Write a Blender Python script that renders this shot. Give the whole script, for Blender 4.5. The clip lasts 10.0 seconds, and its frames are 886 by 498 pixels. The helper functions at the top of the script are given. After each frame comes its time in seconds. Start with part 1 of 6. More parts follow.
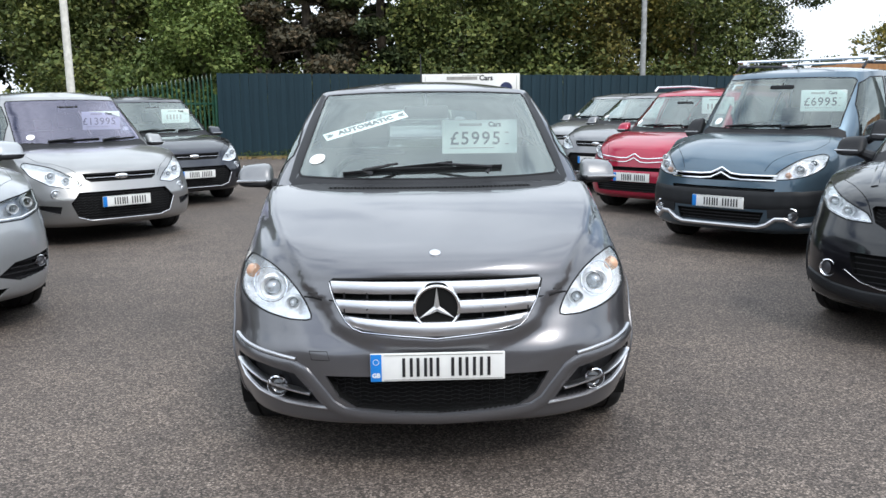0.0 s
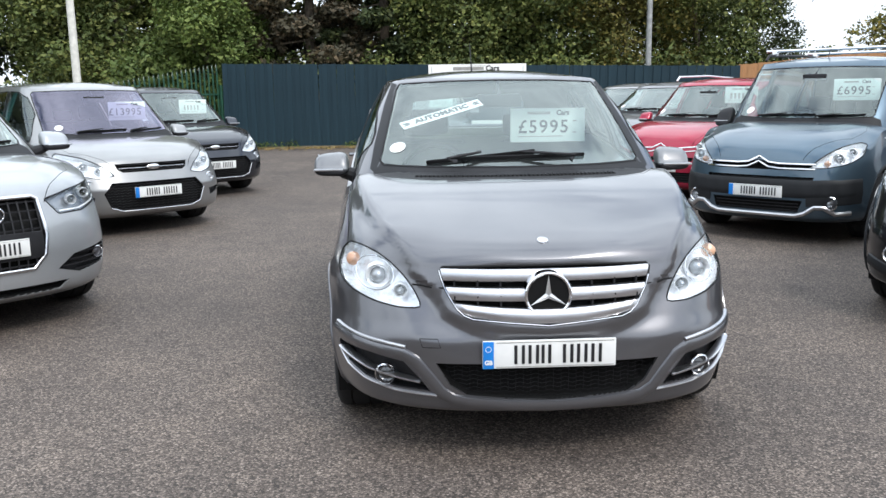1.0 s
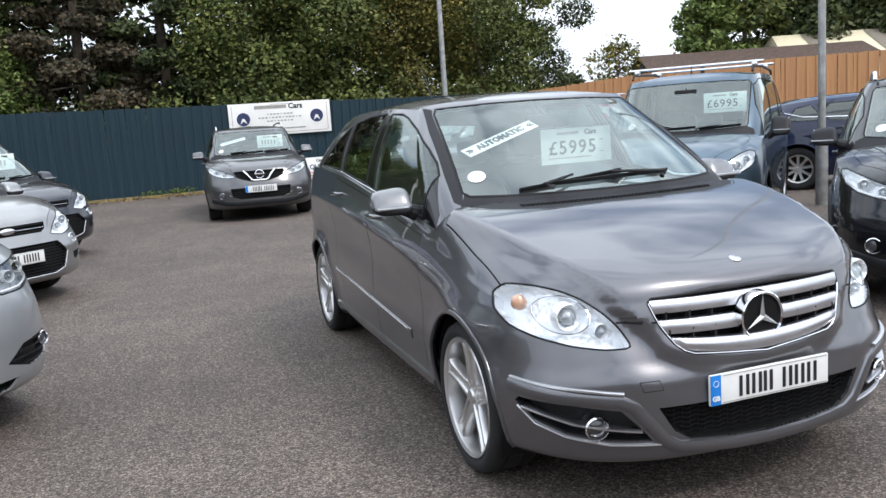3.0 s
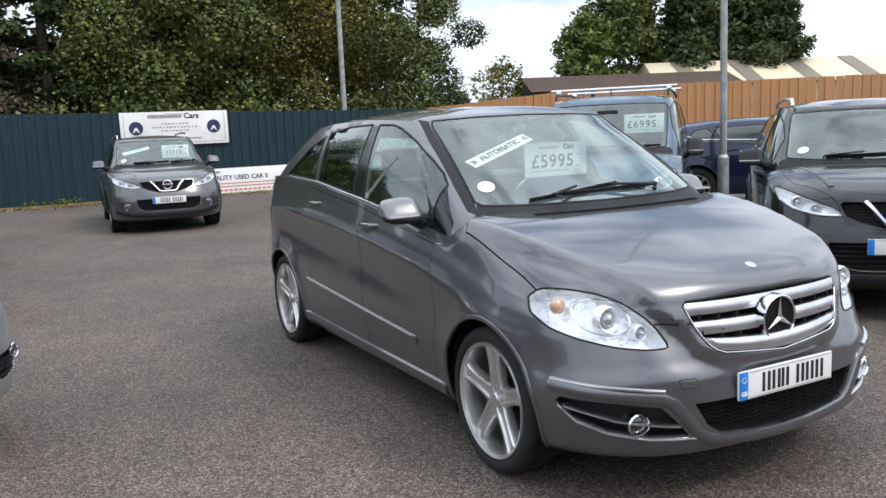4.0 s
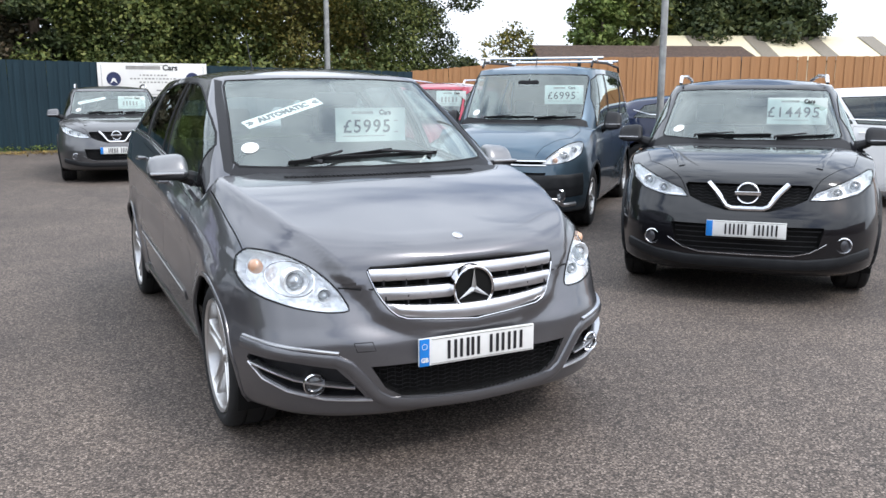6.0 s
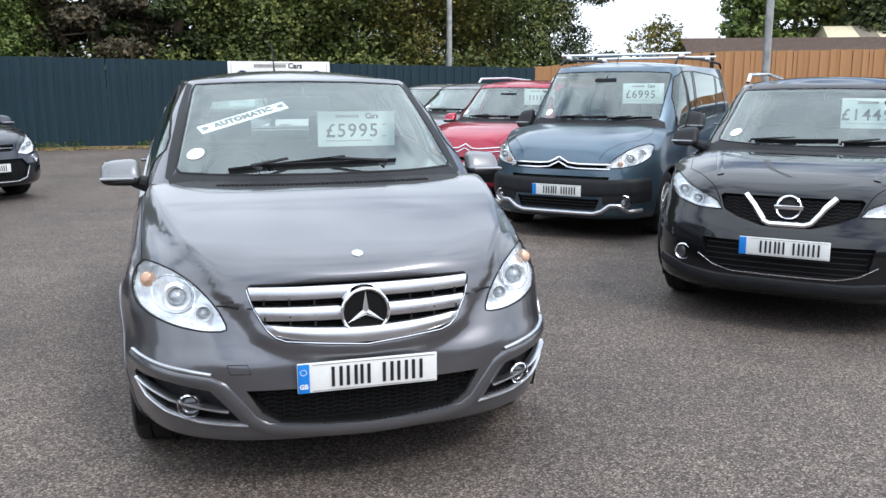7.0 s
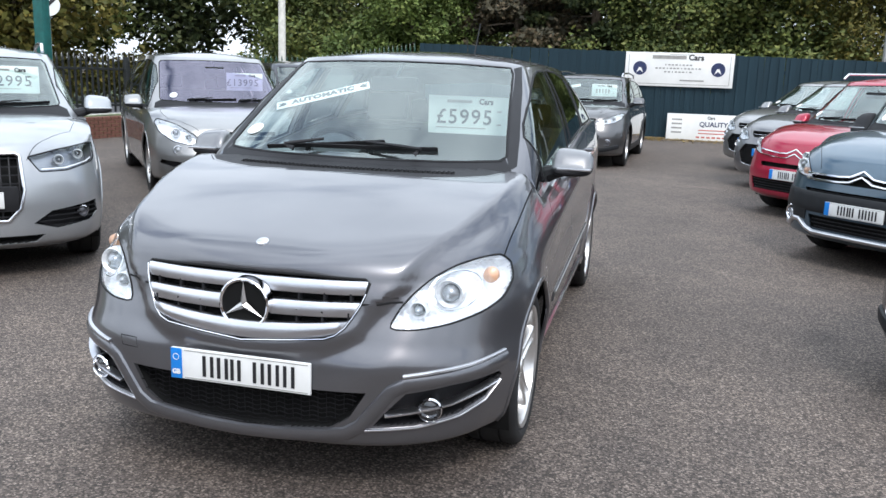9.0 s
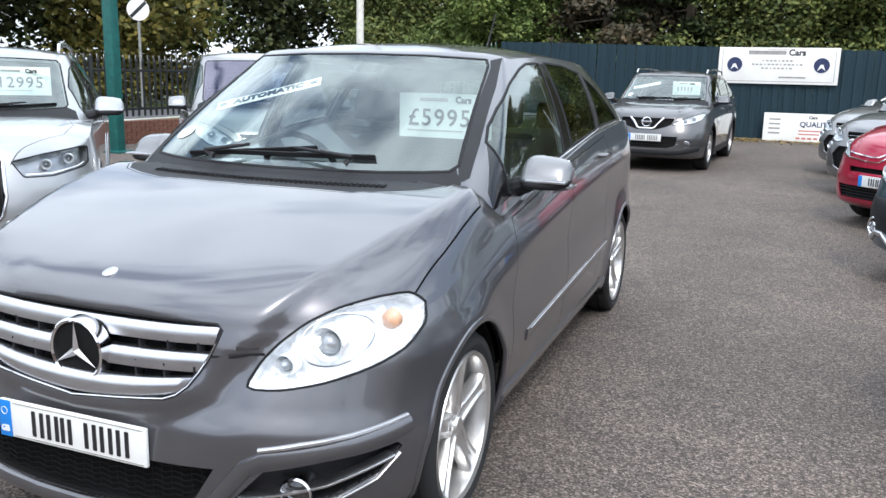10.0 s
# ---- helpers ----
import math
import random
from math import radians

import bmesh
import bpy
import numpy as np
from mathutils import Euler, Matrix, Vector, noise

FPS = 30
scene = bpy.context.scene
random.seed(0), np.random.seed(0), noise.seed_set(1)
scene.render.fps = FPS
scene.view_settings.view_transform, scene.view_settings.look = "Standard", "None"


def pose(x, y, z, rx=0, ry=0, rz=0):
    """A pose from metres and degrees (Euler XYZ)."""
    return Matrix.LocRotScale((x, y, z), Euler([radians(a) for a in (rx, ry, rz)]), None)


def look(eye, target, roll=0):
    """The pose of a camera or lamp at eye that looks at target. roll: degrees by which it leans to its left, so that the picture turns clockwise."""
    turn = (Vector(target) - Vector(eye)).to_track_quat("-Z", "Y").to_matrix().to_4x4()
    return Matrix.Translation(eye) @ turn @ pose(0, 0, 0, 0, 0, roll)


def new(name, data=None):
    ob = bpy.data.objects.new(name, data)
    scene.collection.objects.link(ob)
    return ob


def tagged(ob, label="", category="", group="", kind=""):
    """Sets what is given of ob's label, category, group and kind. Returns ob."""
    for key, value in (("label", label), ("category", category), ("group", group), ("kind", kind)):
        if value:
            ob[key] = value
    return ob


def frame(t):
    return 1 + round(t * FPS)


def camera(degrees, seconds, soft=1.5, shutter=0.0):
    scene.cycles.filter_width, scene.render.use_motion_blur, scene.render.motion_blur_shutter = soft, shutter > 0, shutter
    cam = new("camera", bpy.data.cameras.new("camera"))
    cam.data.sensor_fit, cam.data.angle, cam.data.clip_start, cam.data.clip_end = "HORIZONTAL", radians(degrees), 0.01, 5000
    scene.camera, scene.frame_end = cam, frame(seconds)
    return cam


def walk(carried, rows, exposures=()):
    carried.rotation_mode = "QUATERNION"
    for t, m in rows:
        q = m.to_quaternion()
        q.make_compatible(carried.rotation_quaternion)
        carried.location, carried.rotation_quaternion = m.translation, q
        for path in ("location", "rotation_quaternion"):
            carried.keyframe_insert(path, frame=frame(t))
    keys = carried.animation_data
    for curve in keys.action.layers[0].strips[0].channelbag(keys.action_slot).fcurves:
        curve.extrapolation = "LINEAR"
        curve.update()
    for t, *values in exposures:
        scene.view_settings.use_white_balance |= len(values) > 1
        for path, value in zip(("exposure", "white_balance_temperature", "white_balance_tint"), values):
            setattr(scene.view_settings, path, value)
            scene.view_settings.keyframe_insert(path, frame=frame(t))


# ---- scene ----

cam = camera(56.1, 10.0)
PATH = [
    (0, (-0.079, -3.088, 1.477), (-0.006, -1.12, 1.128), -0.7),
    (0.5, (-0.265, -3.089, 1.469), (-0.184, -1.122, 1.118), -0.4),
    (1, (-0.547, -3.069, 1.468), (-0.451, -1.106, 1.098), -0.8),
    (1.5, (-0.874, -2.911, 1.462), (-0.651, -0.957, 1.1), -0.4),
    (2, (-1.259, -2.757, 1.459), (-0.912, -0.821, 1.096), -0.7),
    (2.5, (-1.625, -2.578, 1.477), (-1.172, -0.664, 1.114), -2.4),
    (2.7, (-1.773, -2.469, 1.463), (-1.241, -0.571, 1.13), -3.4),
    (3.8, (-2.549, -2.139, 1.472), (-1.657, -0.37, 1.201), -2.6),
    (4, (-2.609, -2.148, 1.473), (-1.683, -0.399, 1.188), -2.5),
    (4.5, (-2.563, -2.262, 1.448), (-1.592, -0.551, 1.09), -3.1),
    (5, (-2.326, -2.542, 1.435), (-1.361, -0.83, 1.065), -2.6),
    (5.5, (-2.007, -2.676, 1.43), (-1.045, -0.963, 1.06), -1.1),
    (5.7, (-1.833, -2.718, 1.44), (-0.875, -1.001, 1.072), -0.4),
    (6.8, (-0.727, -2.909, 1.471), (-0.168, -1.025, 1.098), -0.3),
    (7, (-0.539, -2.881, 1.493), (0.008, -0.995, 1.115), -0.1),
    (7.5, (0.029, -2.835, 1.468), (0.526, -0.934, 1.094), 0.6),
    (8, (0.527, -2.732, 1.462), (0.606, -0.772, 1.07), -0.1),
    (8.5, (0.947, -2.621, 1.468), (0.627, -0.686, 1.077), 1.5),
    (9, (1.326, -2.429, 1.474), (0.842, -0.532, 1.064), 1.9),
    (9.5, (1.57, -2.039, 1.466), (0.951, -0.183, 1.051), 1.6),
    (10, (1.732, -1.621, 1.46), (1.017, 0.201, 1.045), 1.3),
]
walk(cam, [(t, look(eye, target, roll)) for t, eye, target, roll in PATH],
     [(0, 0.49, 6450, 9), (1.0, 0.58, 6450, 9), (2.5, 0.57, 6450, 10), (3.8, 0.34, 6500, 12), (4.5, 0.37, 6480, 12), (5.5, 0.56, 6480, 12), (7.5, 0.57, 6300, 10), (8.5, 0.52, 6300, 10), (10, 0.74, 6350, 10)])

# ---- sky, sun and exposure ----
SUN_ELEV, SUN_AZ = 48.0, 150.0          # degrees; azimuth counted clockwise from +y
world = bpy.data.worlds.new("sky")
scene.world = world
world.use_nodes = True
wn, wl = world.node_tree.nodes, world.node_tree.links
for n in list(wn):
    wn.remove(n)
sky = wn.new("ShaderNodeTexSky")
sky.sky_type = "NISHITA"
sky.sun_disc = False
sky.sun_elevation, sky.sun_rotation = radians(SUN_ELEV), radians(SUN_AZ)
sky.dust_density, sky.ozone_density = 2.0, 1.5
tc = wn.new("ShaderNodeTexCoord")
mp = wn.new("ShaderNodeMapping")
mp.inputs["Scale"].default_value = (1.0, 1.0, 2.6)
cl = wn.new("ShaderNodeTexNoise")
cl.inputs["Scale"].default_value, cl.inputs["Detail"].default_value = 2.3, 7.0
cl.inputs["Roughness"].default_value, cl.inputs["Distortion"].default_value = 0.55, 0.3
cover = wn.new("ShaderNodeValToRGB")
cover.color_ramp.elements[0].position, cover.color_ramp.elements[1].position = 0.33, 0.49
cover.color_ramp.elements[0].color, cover.color_ramp.elements[1].color = (0, 0, 0, 1), (1, 1, 1, 1)
cl2 = wn.new("ShaderNodeTexNoise")
cl2.inputs["Scale"].default_value, cl2.inputs["Detail"].default_value = 4.5, 6.0
tone = wn.new("ShaderNodeValToRGB")
tone.color_ramp.elements[0].position, tone.color_ramp.elements[1].position = 0.3, 0.68
tone.color_ramp.elements[0].color, tone.color_ramp.elements[1].color = (6.7, 7.48, 8.42, 1), (9.95, 10.8, 11.75, 1)
mixs = wn.new("ShaderNodeMix")
mixs.data_type = "RGBA"
bg = wn.new("ShaderNodeBackground")
bg.inputs["Strength"].default_value = 0.15
wo = wn.new("ShaderNodeOutputWorld")
wl.new(tc.outputs["Generated"], mp.inputs["Vector"])
wl.new(mp.outputs["Vector"], cl.inputs["Vector"])
wl.new(mp.outputs["Vector"], cl2.inputs["Vector"])
wl.new(cl.outputs["Fac"], cover.inputs["Fac"])
wl.new(cl2.outputs["Fac"], tone.inputs["Fac"])
wl.new(cover.outputs["Color"], mixs.inputs["Factor"])
wl.new(sky.outputs["Color"], mixs.inputs["A"])
wl.new(tone.outputs["Color"], mixs.inputs["B"])
# a thin cloud layer, somewhat brighter overhead
sep = wn.new("ShaderNodeSeparateXYZ")
up = wn.new("ShaderNodeMapRange")
up.inputs["From Min"].default_value, up.inputs["From Max"].default_value = 0.0, 1.0
up.inputs["To Min"].default_value, up.inputs["To Max"].default_value = 0.68, 1.2
veil = wn.new("ShaderNodeMix")
veil.data_type, veil.blend_type = "RGBA", "MULTIPLY"
veil.inputs["Factor"].default_value = 1.0
wl.new(tc.outputs["Generated"], sep.inputs["Vector"])
wl.new(sep.outputs["Z"], up.inputs["Value"])
wl.new(up.outputs["Result"], veil.inputs["B"])
wl.new(mixs.outputs["Result"], veil.inputs["A"])
wl.new(veil.outputs["Result"], bg.inputs["Color"])
wl.new(bg.outputs["Background"], wo.inputs["Surface"])

sun = new("sun", bpy.data.lights.new("sun", "SUN"))
sun.data.energy, sun.data.angle, sun.data.color = 1.2, radians(14), (1.0, 0.97, 0.93)
sd = Vector((math.sin(radians(SUN_AZ)) * math.cos(radians(SUN_ELEV)), math.cos(radians(SUN_AZ)) * math.cos(radians(SUN_ELEV)), math.sin(radians(SUN_ELEV))))
sun.matrix_world = look(sd * 50, (0, 0, 0))

# ---- materials ----
def shader(name):
    m = bpy.data.materials.new(name)
    m.use_nodes = True
    nt = m.node_tree
    return m, nt, nt.nodes["Principled BSDF"]


def noise_mix(nt, a, b, scale, lo=0.35, hi=0.65, detail=6.0, coords="Object", stretch=(1, 1, 1)):
    """A colour that wanders between a and b over the surface."""
    t = nt.nodes.new("ShaderNodeTexCoord")
    mpn = nt.nodes.new("ShaderNodeMapping")
    mpn.inputs["Scale"].default_value = stretch
    n = nt.nodes.new("ShaderNodeTexNoise")
    n.inputs["Scale"].default_value, n.inputs["Detail"].default_value = scale, detail
    r = nt.nodes.new("ShaderNodeValToRGB")
    r.color_ramp.elements[0].position, r.color_ramp.elements[1].position = lo, hi
    r.color_ramp.elements[0].color, r.color_ramp.elements[1].color = (*a, 1), (*b, 1)
    nt.links.new(t.outputs[coords], mpn.inputs["Vector"])
    nt.links.new(mpn.outputs["Vector"], n.inputs["Vector"])
    nt.links.new(n.outputs["Fac"], r.inputs["Fac"])
    return n, r


def mult(nt, one, two, fac=1.0):
    m = nt.nodes.new("ShaderNodeMix")
    m.data_type, m.blend_type = "RGBA", "MULTIPLY"
    m.inputs["Factor"].default_value = fac
    nt.links.new(one, m.inputs["A"])
    nt.links.new(two, m.inputs["B"])
    return m.outputs["Result"]


def bump(nt, height, p, strength, dist=0.01):
    b = nt.nodes.new("ShaderNodeBump")
    b.inputs["Strength"].default_value, b.inputs["Distance"].default_value = strength, dist
    nt.links.new(height, b.inputs["Height"])
    nt.links.new(b.outputs["Normal"], p.inputs["Normal"])


def plain(name, col, rough=0.5, metal=0.0, coat=0.0, vary=0.15, scale=9.0, relief=0.0):
    """One surface with a little wandering of tone and gloss."""
    m, nt, p = shader(name)
    a = tuple(c * (1 - vary) for c in col)
    b = tuple(min(1, c * (1 + vary)) for c in col)
    n, r = noise_mix(nt, a, b, scale)
    nt.links.new(r.outputs["Color"], p.inputs["Base Color"])
    mr = nt.nodes.new("ShaderNodeMapRange")
    mr.inputs["To Min"].default_value, mr.inputs["To Max"].default_value = rough * 0.8, min(1, rough * 1.2)
    nt.links.new(n.outputs["Fac"], mr.inputs["Value"])
    nt.links.new(mr.outputs["Result"], p.inputs["Roughness"])
    p.inputs["Metallic"].default_value = metal
    p.inputs["Coat Weight"].default_value, p.inputs["Coat Roughness"].default_value = coat, 0.04
    if relief:
        n2, _ = noise_mix(nt, (0, 0, 0), (1, 1, 1), scale * 18)
        bump(nt, n2.outputs["Fac"], p, relief, 0.004)
    return m


def car_paint(name, col, metal=0.65, rough=0.32):
    """Flake paint under clear coat, with a film of road dust."""
    m, nt, p = shader(name)
    n, r = noise_mix(nt, tuple(c * 0.93 for c in col), tuple(min(1, c * 1.07) for c in col), 700.0, 0.3, 0.7, 2.0)
    n2, r2 = noise_mix(nt, (0.9, 0.9, 0.9), (1, 1, 1), 3.0)
    nt.links.new(mult(nt, r.outputs["Color"], r2.outputs["Color"]), p.inputs["Base Color"])
    mr = nt.nodes.new("ShaderNodeMapRange")
    mr.inputs["To Min"].default_value, mr.inputs["To Max"].default_value = 0.01, 0.04
    nt.links.new(n2.outputs["Fac"], mr.inputs["Value"])
    nt.links.new(mr.outputs["Result"], p.inputs["Coat Roughness"])
    p.inputs["Metallic"].default_value, p.inputs["Roughness"].default_value = metal, rough
    p.inputs["Coat Weight"].default_value = 1.0
    p.inputs["Specular IOR Level"].default_value = 0.1
    return m


def pane_glass(name, tint, gloss=0.02, ior=0.08, sheen=(0.92, 1.0, 0.97)):
    """A thin pane: what lies behind, tinted, under a clear reflection."""
    m = bpy.data.materials.new(name)
    m.use_nodes = True
    nt = m.node_tree
    nt.nodes.remove(nt.nodes["Principled BSDF"])
    tr = nt.nodes.new("ShaderNodeBsdfTransparent")
    tr.inputs["Color"].default_value = (*tint, 1)
    gl = nt.nodes.new("ShaderNodeBsdfGlossy")
    gl.inputs["Roughness"].default_value = gloss
    gl.inputs["Color"].default_value = (*sheen, 1)
    fr = nt.nodes.new("ShaderNodeLayerWeight")
    fr.inputs["Blend"].default_value = 0.5
    pw = nt.nodes.new("ShaderNodeMath")
    pw.operation, pw.inputs[1].default_value = "POWER", 3.6
    ml = nt.nodes.new("ShaderNodeMath")
    ml.operation, ml.inputs[1].default_value, ml.inputs[2].default_value = "MULTIPLY_ADD", 0.9, ior
    mx = nt.nodes.new("ShaderNodeMixShader")
    nt.links.new(fr.outputs["Facing"], pw.inputs[0])
    nt.links.new(pw.outputs["Value"], ml.inputs[0])
    nt.links.new(ml.outputs["Value"], mx.inputs["Fac"])
    nt.links.new(tr.outputs["BSDF"], mx.inputs[1])
    nt.links.new(gl.outputs["BSDF"], mx.inputs[2])
    nt.links.new(mx.outputs["Shader"], nt.nodes["Material Output"].inputs["Surface"])
    return m


def asphalt():
    m, nt, p = shader("asphalt")
    n2, r2 = noise_mix(nt, (0.735, 0.7, 0.68), (1.14, 1.08, 1.025), 0.55, 0.3, 0.7)
    n3, r3 = noise_mix(nt, (0.82, 0.82, 0.83), (1.1, 1.09, 1.07), 3.1, 0.3, 0.72)
    # each chip of aggregate has its own tone, set in dark binder
    t = nt.nodes["Texture Coordinate"].outputs["Object"]
    v = nt.nodes.new("ShaderNodeTexVoronoi")
    v.inputs["Scale"].default_value = 125.0
    nt.links.new(t, v.inputs["Vector"])
    chip = nt.nodes.new("ShaderNodeValToRGB")
    e = chip.color_ramp.elements
    e[0].color, e[1].color = (0.034, 0.029, 0.026, 1), (0.32, 0.28, 0.25, 1)
    for at, col in ((0.3, (0.075, 0.063, 0.0555, 1)), (0.7, (0.155, 0.131, 0.116, 1)), (0.9, (0.24, 0.206, 0.183, 1))):
        e.new(at).color = col
    sep = nt.nodes.new("ShaderNodeSeparateColor")
    nt.links.new(v.outputs["Color"], sep.inputs["Color"])
    nt.links.new(sep.outputs["Red"], chip.inputs["Fac"])
    gap = nt.nodes.new("ShaderNodeValToRGB")
    gap.color_ramp.elements[0].position, gap.color_ramp.elements[1].position = 0.35, 0.75
    gap.color_ramp.elements[0].color, gap.color_ramp.elements[1].color = (1.05, 1.05, 1.05, 1), (0.58, 0.56, 0.55, 1)
    nt.links.new(v.outputs["Distance"], gap.inputs["Fac"])
    n4, r4 = noise_mix(nt, (0.8, 0.79, 0.78), (1.22, 1.22, 1.22), 34.0, 0.3, 0.7, 4.0)
    col = mult(nt, mult(nt, chip.outputs["Color"], gap.outputs["Color"]), r4.outputs["Color"])
    nt.links.new(mult(nt, mult(nt, col, r2.outputs["Color"]), r3.outputs["Color"]), p.inputs["Base Color"])
    p.inputs["Roughness"].default_value = 0.8
    bump(nt, v.outputs["Distance"], p, 0.4, 0.003)
    return m


def board_paint(name, a, b, rough, grain=(14, 14, 0.7)):
    """Painted or bare boards, each piece a little different, with upright grain."""
    m, nt, p = shader(name)
    n, r = noise_mix(nt, a, b, 3.0, 0.25, 0.75, 8.0, "Object", grain)
    oi = nt.nodes.new("ShaderNodeObjectInfo")
    rp = nt.nodes.new("ShaderNodeValToRGB")
    rp.color_ramp.elements[0].color, rp.color_ramp.elements[1].color = (0.93, 0.93, 0.93, 1), (1.05, 1.05, 1.05, 1)
    nt.links.new(oi.outputs["Random"], rp.inputs["Fac"])
    nt.links.new(mult(nt, r.outputs["Color"], rp.outputs["Color"]), p.inputs["Base Color"])
    p.inputs["Roughness"].default_value = rough
    bump(nt, n.outputs["Fac"], p, 0.35, 0.01)
    return m


def leaf_mat(name, a, b, c):
    """Leaves, each its own tone between three colours, lit through a little."""
    m, nt, p = shader(name)
    g = nt.nodes.new("ShaderNodeNewGeometry")
    r = nt.nodes.new("ShaderNodeValToRGB")
    e = r.color_ramp.elements
    e[0].color, e[1].color = (*a, 1), (*c, 1)
    mid = e.new(0.55)
    mid.color = (*b, 1)
    nt.links.new(g.outputs["Random Per Island"], r.inputs["Fac"])
    n2, r2 = noise_mix(nt, (0.6, 0.62, 0.6), (1.2, 1.15, 1.0), 0.45, 0.3, 0.7, 3.0)
    nt.links.new(mult(nt, r.outputs["Color"], r2.outputs["Color"]), p.inputs["Base Color"])
    p.inputs["Roughness"].default_value = 0.6
    p.inputs["Transmission Weight"].default_value = 0.0
    p.inputs["Specular IOR Level"].default_value = 0.25
    return m


M = {}
M["grey"] = car_paint("graphite_paint", (0.148, 0.147, 0.158), 0.75, 0.3)
M["silver"] = car_paint("silver_paint", (0.305, 0.304, 0.302), 0.7, 0.33)
M["white"] = car_paint("white_silver_paint", (0.38, 0.392, 0.405), 0.5, 0.35)
M["dark"] = car_paint("dark_grey_paint", (0.033, 0.036, 0.046), 0.7, 0.34)
M["bluegrey"] = car_paint("slate_blue_paint", (0.082, 0.125, 0.165), 0.7, 0.34)
M["navy"] = car_paint("navy_paint", (0.012, 0.018, 0.05), 0.4, 0.3)
M["red"] = car_paint("red_paint", (0.36, 0.015, 0.045), 0.3, 0.33)
M["black"] = car_paint("black_paint", (0.006, 0.006, 0.008), 0.0, 0.3)
M["brown"] = car_paint("bronze_grey_paint", (0.12, 0.119, 0.122), 0.7, 0.34)
M["midgrey"] = car_paint("mid_grey_paint", (0.2, 0.2, 0.205), 0.7, 0.34)
M["pearl"] = car_paint("plain_white_paint", (0.78, 0.79, 0.8), 0.0, 0.3)
M["plastic"] = plain("black_plastic", (0.018, 0.018, 0.02), 0.5, relief=0.15)
M["cowl"] = plain("grey_black_plastic", (0.018, 0.018, 0.02), 0.55, relief=0.15)
M["gloss"] = plain("gloss_black", (0.008, 0.008, 0.009), 0.12)
M["cladding"] = plain("grey_cladding", (0.017, 0.018, 0.02), 0.5, relief=0.15)
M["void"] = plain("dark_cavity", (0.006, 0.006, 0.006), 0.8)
M["chrome"] = plain("chrome", (0.82, 0.82, 0.84), 0.08, 1.0, vary=0.04)
M["satin"] = plain("satin_silver", (0.75, 0.75, 0.77), 0.22, 1.0, vary=0.05)
M["intakemesh"] = plain("intake_mesh", (0.008, 0.008, 0.009), 0.6)
M["foglens"] = plain("fog_lens", (0.04, 0.042, 0.045), 0.08, 0.3, 1.0)
M["louvre"] = plain("louvre_silver", (0.6, 0.6, 0.62), 0.3, 1.0, vary=0.05)
M["alloy"] = plain("alloy_silver", (0.62, 0.61, 0.6), 0.3, 0.85, vary=0.08)
M["brake"] = plain("brake_steel", (0.03, 0.028, 0.026), 0.6, 0.5)
M["rubber"] = plain("tyre_rubber", (0.011, 0.011, 0.0115), 0.85, vary=0.3, relief=0.1)
M["seal"] = plain("rubber_seal", (0.012, 0.012, 0.013), 0.6)
M["reflector"] = plain("lamp_reflector", (0.93, 0.94, 0.95), 0.22, 0.35, vary=0.04)
rn = M["reflector"].node_tree
rv = rn.nodes.new("ShaderNodeTexVoronoi")
rv.inputs["Scale"].default_value = 45.0
rn.links.new(rn.nodes["Texture Coordinate"].outputs["Object"], rv.inputs["Vector"])
bump(rn, rv.outputs["Distance"], rn.nodes["Principled BSDF"], 0.38, 0.01)
M["smoked"] = plain("smoked_reflector", (0.3, 0.31, 0.33), 0.25, 0.6)
M["bezel"] = plain("lamp_dark_bezel", (0.1, 0.1, 0.11), 0.3, 0.5)
M["amber"] = plain("amber_bulb", (0.62, 0.36, 0.23), 0.3, 0.0, 0.6)
M["redlens"] = plain("red_lens", (0.5, 0.01, 0.015), 0.15, 0.0, 1.0)
M["lens"] = plain("lamp_lens", (0.34, 0.36, 0.38), 0.06, 0.4, 1.0)
M["cover"] = pane_glass("lamp_cover", (0.97, 0.98, 1.0), 0.02, 0.05)
M["screen"] = pane_glass("windscreen_glass", (0.8, 0.88, 0.86), 0.01, 0.13)
M["side"] = pane_glass("side_glass", (0.66, 0.74, 0.72), 0.01, 0.09)
M["privacy"] = pane_glass("privacy_glass", (0.22, 0.25, 0.25), 0.01, 0.09)
M["mauve"] = pane_glass("coated_glass", (0.5, 0.48, 0.64), 0.01, 0.13, (0.86, 0.82, 1.0))
M["fabric"] = plain("seat_fabric", (0.06, 0.06, 0.065), 0.9, vary=0.25, scale=30)
M["trim"] = plain("interior_trim", (0.07, 0.072, 0.075), 0.7, vary=0.2)
M["headlining"] = plain("headlining", (0.42, 0.41, 0.39), 0.9)
M["mirror"] = plain("mirror", (0.85, 0.85, 0.86), 0.03, 1.0, vary=0.02)
M["plate"] = plain("plate_white", (0.78, 0.78, 0.76), 0.35, vary=0.05)
M["plateblue"] = plain("plate_blue", (0.012, 0.2, 0.62), 0.35, vary=0.05)
M["ink"] = plain("black_ink", (0.015, 0.015, 0.018), 0.4)
M["card"] = plain("price_card", (0.7, 0.78, 0.74), 0.35, vary=0.04)
M["paper"] = plain("white_paper", (0.8, 0.81, 0.8), 0.5, vary=0.04)
M["signwhite"] = plain("sign_white", (0.78, 0.77, 0.74), 0.45, vary=0.06, scale=2)
M["signnavy"] = plain("sign_navy", (0.02, 0.03, 0.09), 0.45)
M["signgrey"] = plain("sign_grey", (0.3, 0.29, 0.27), 0.5)
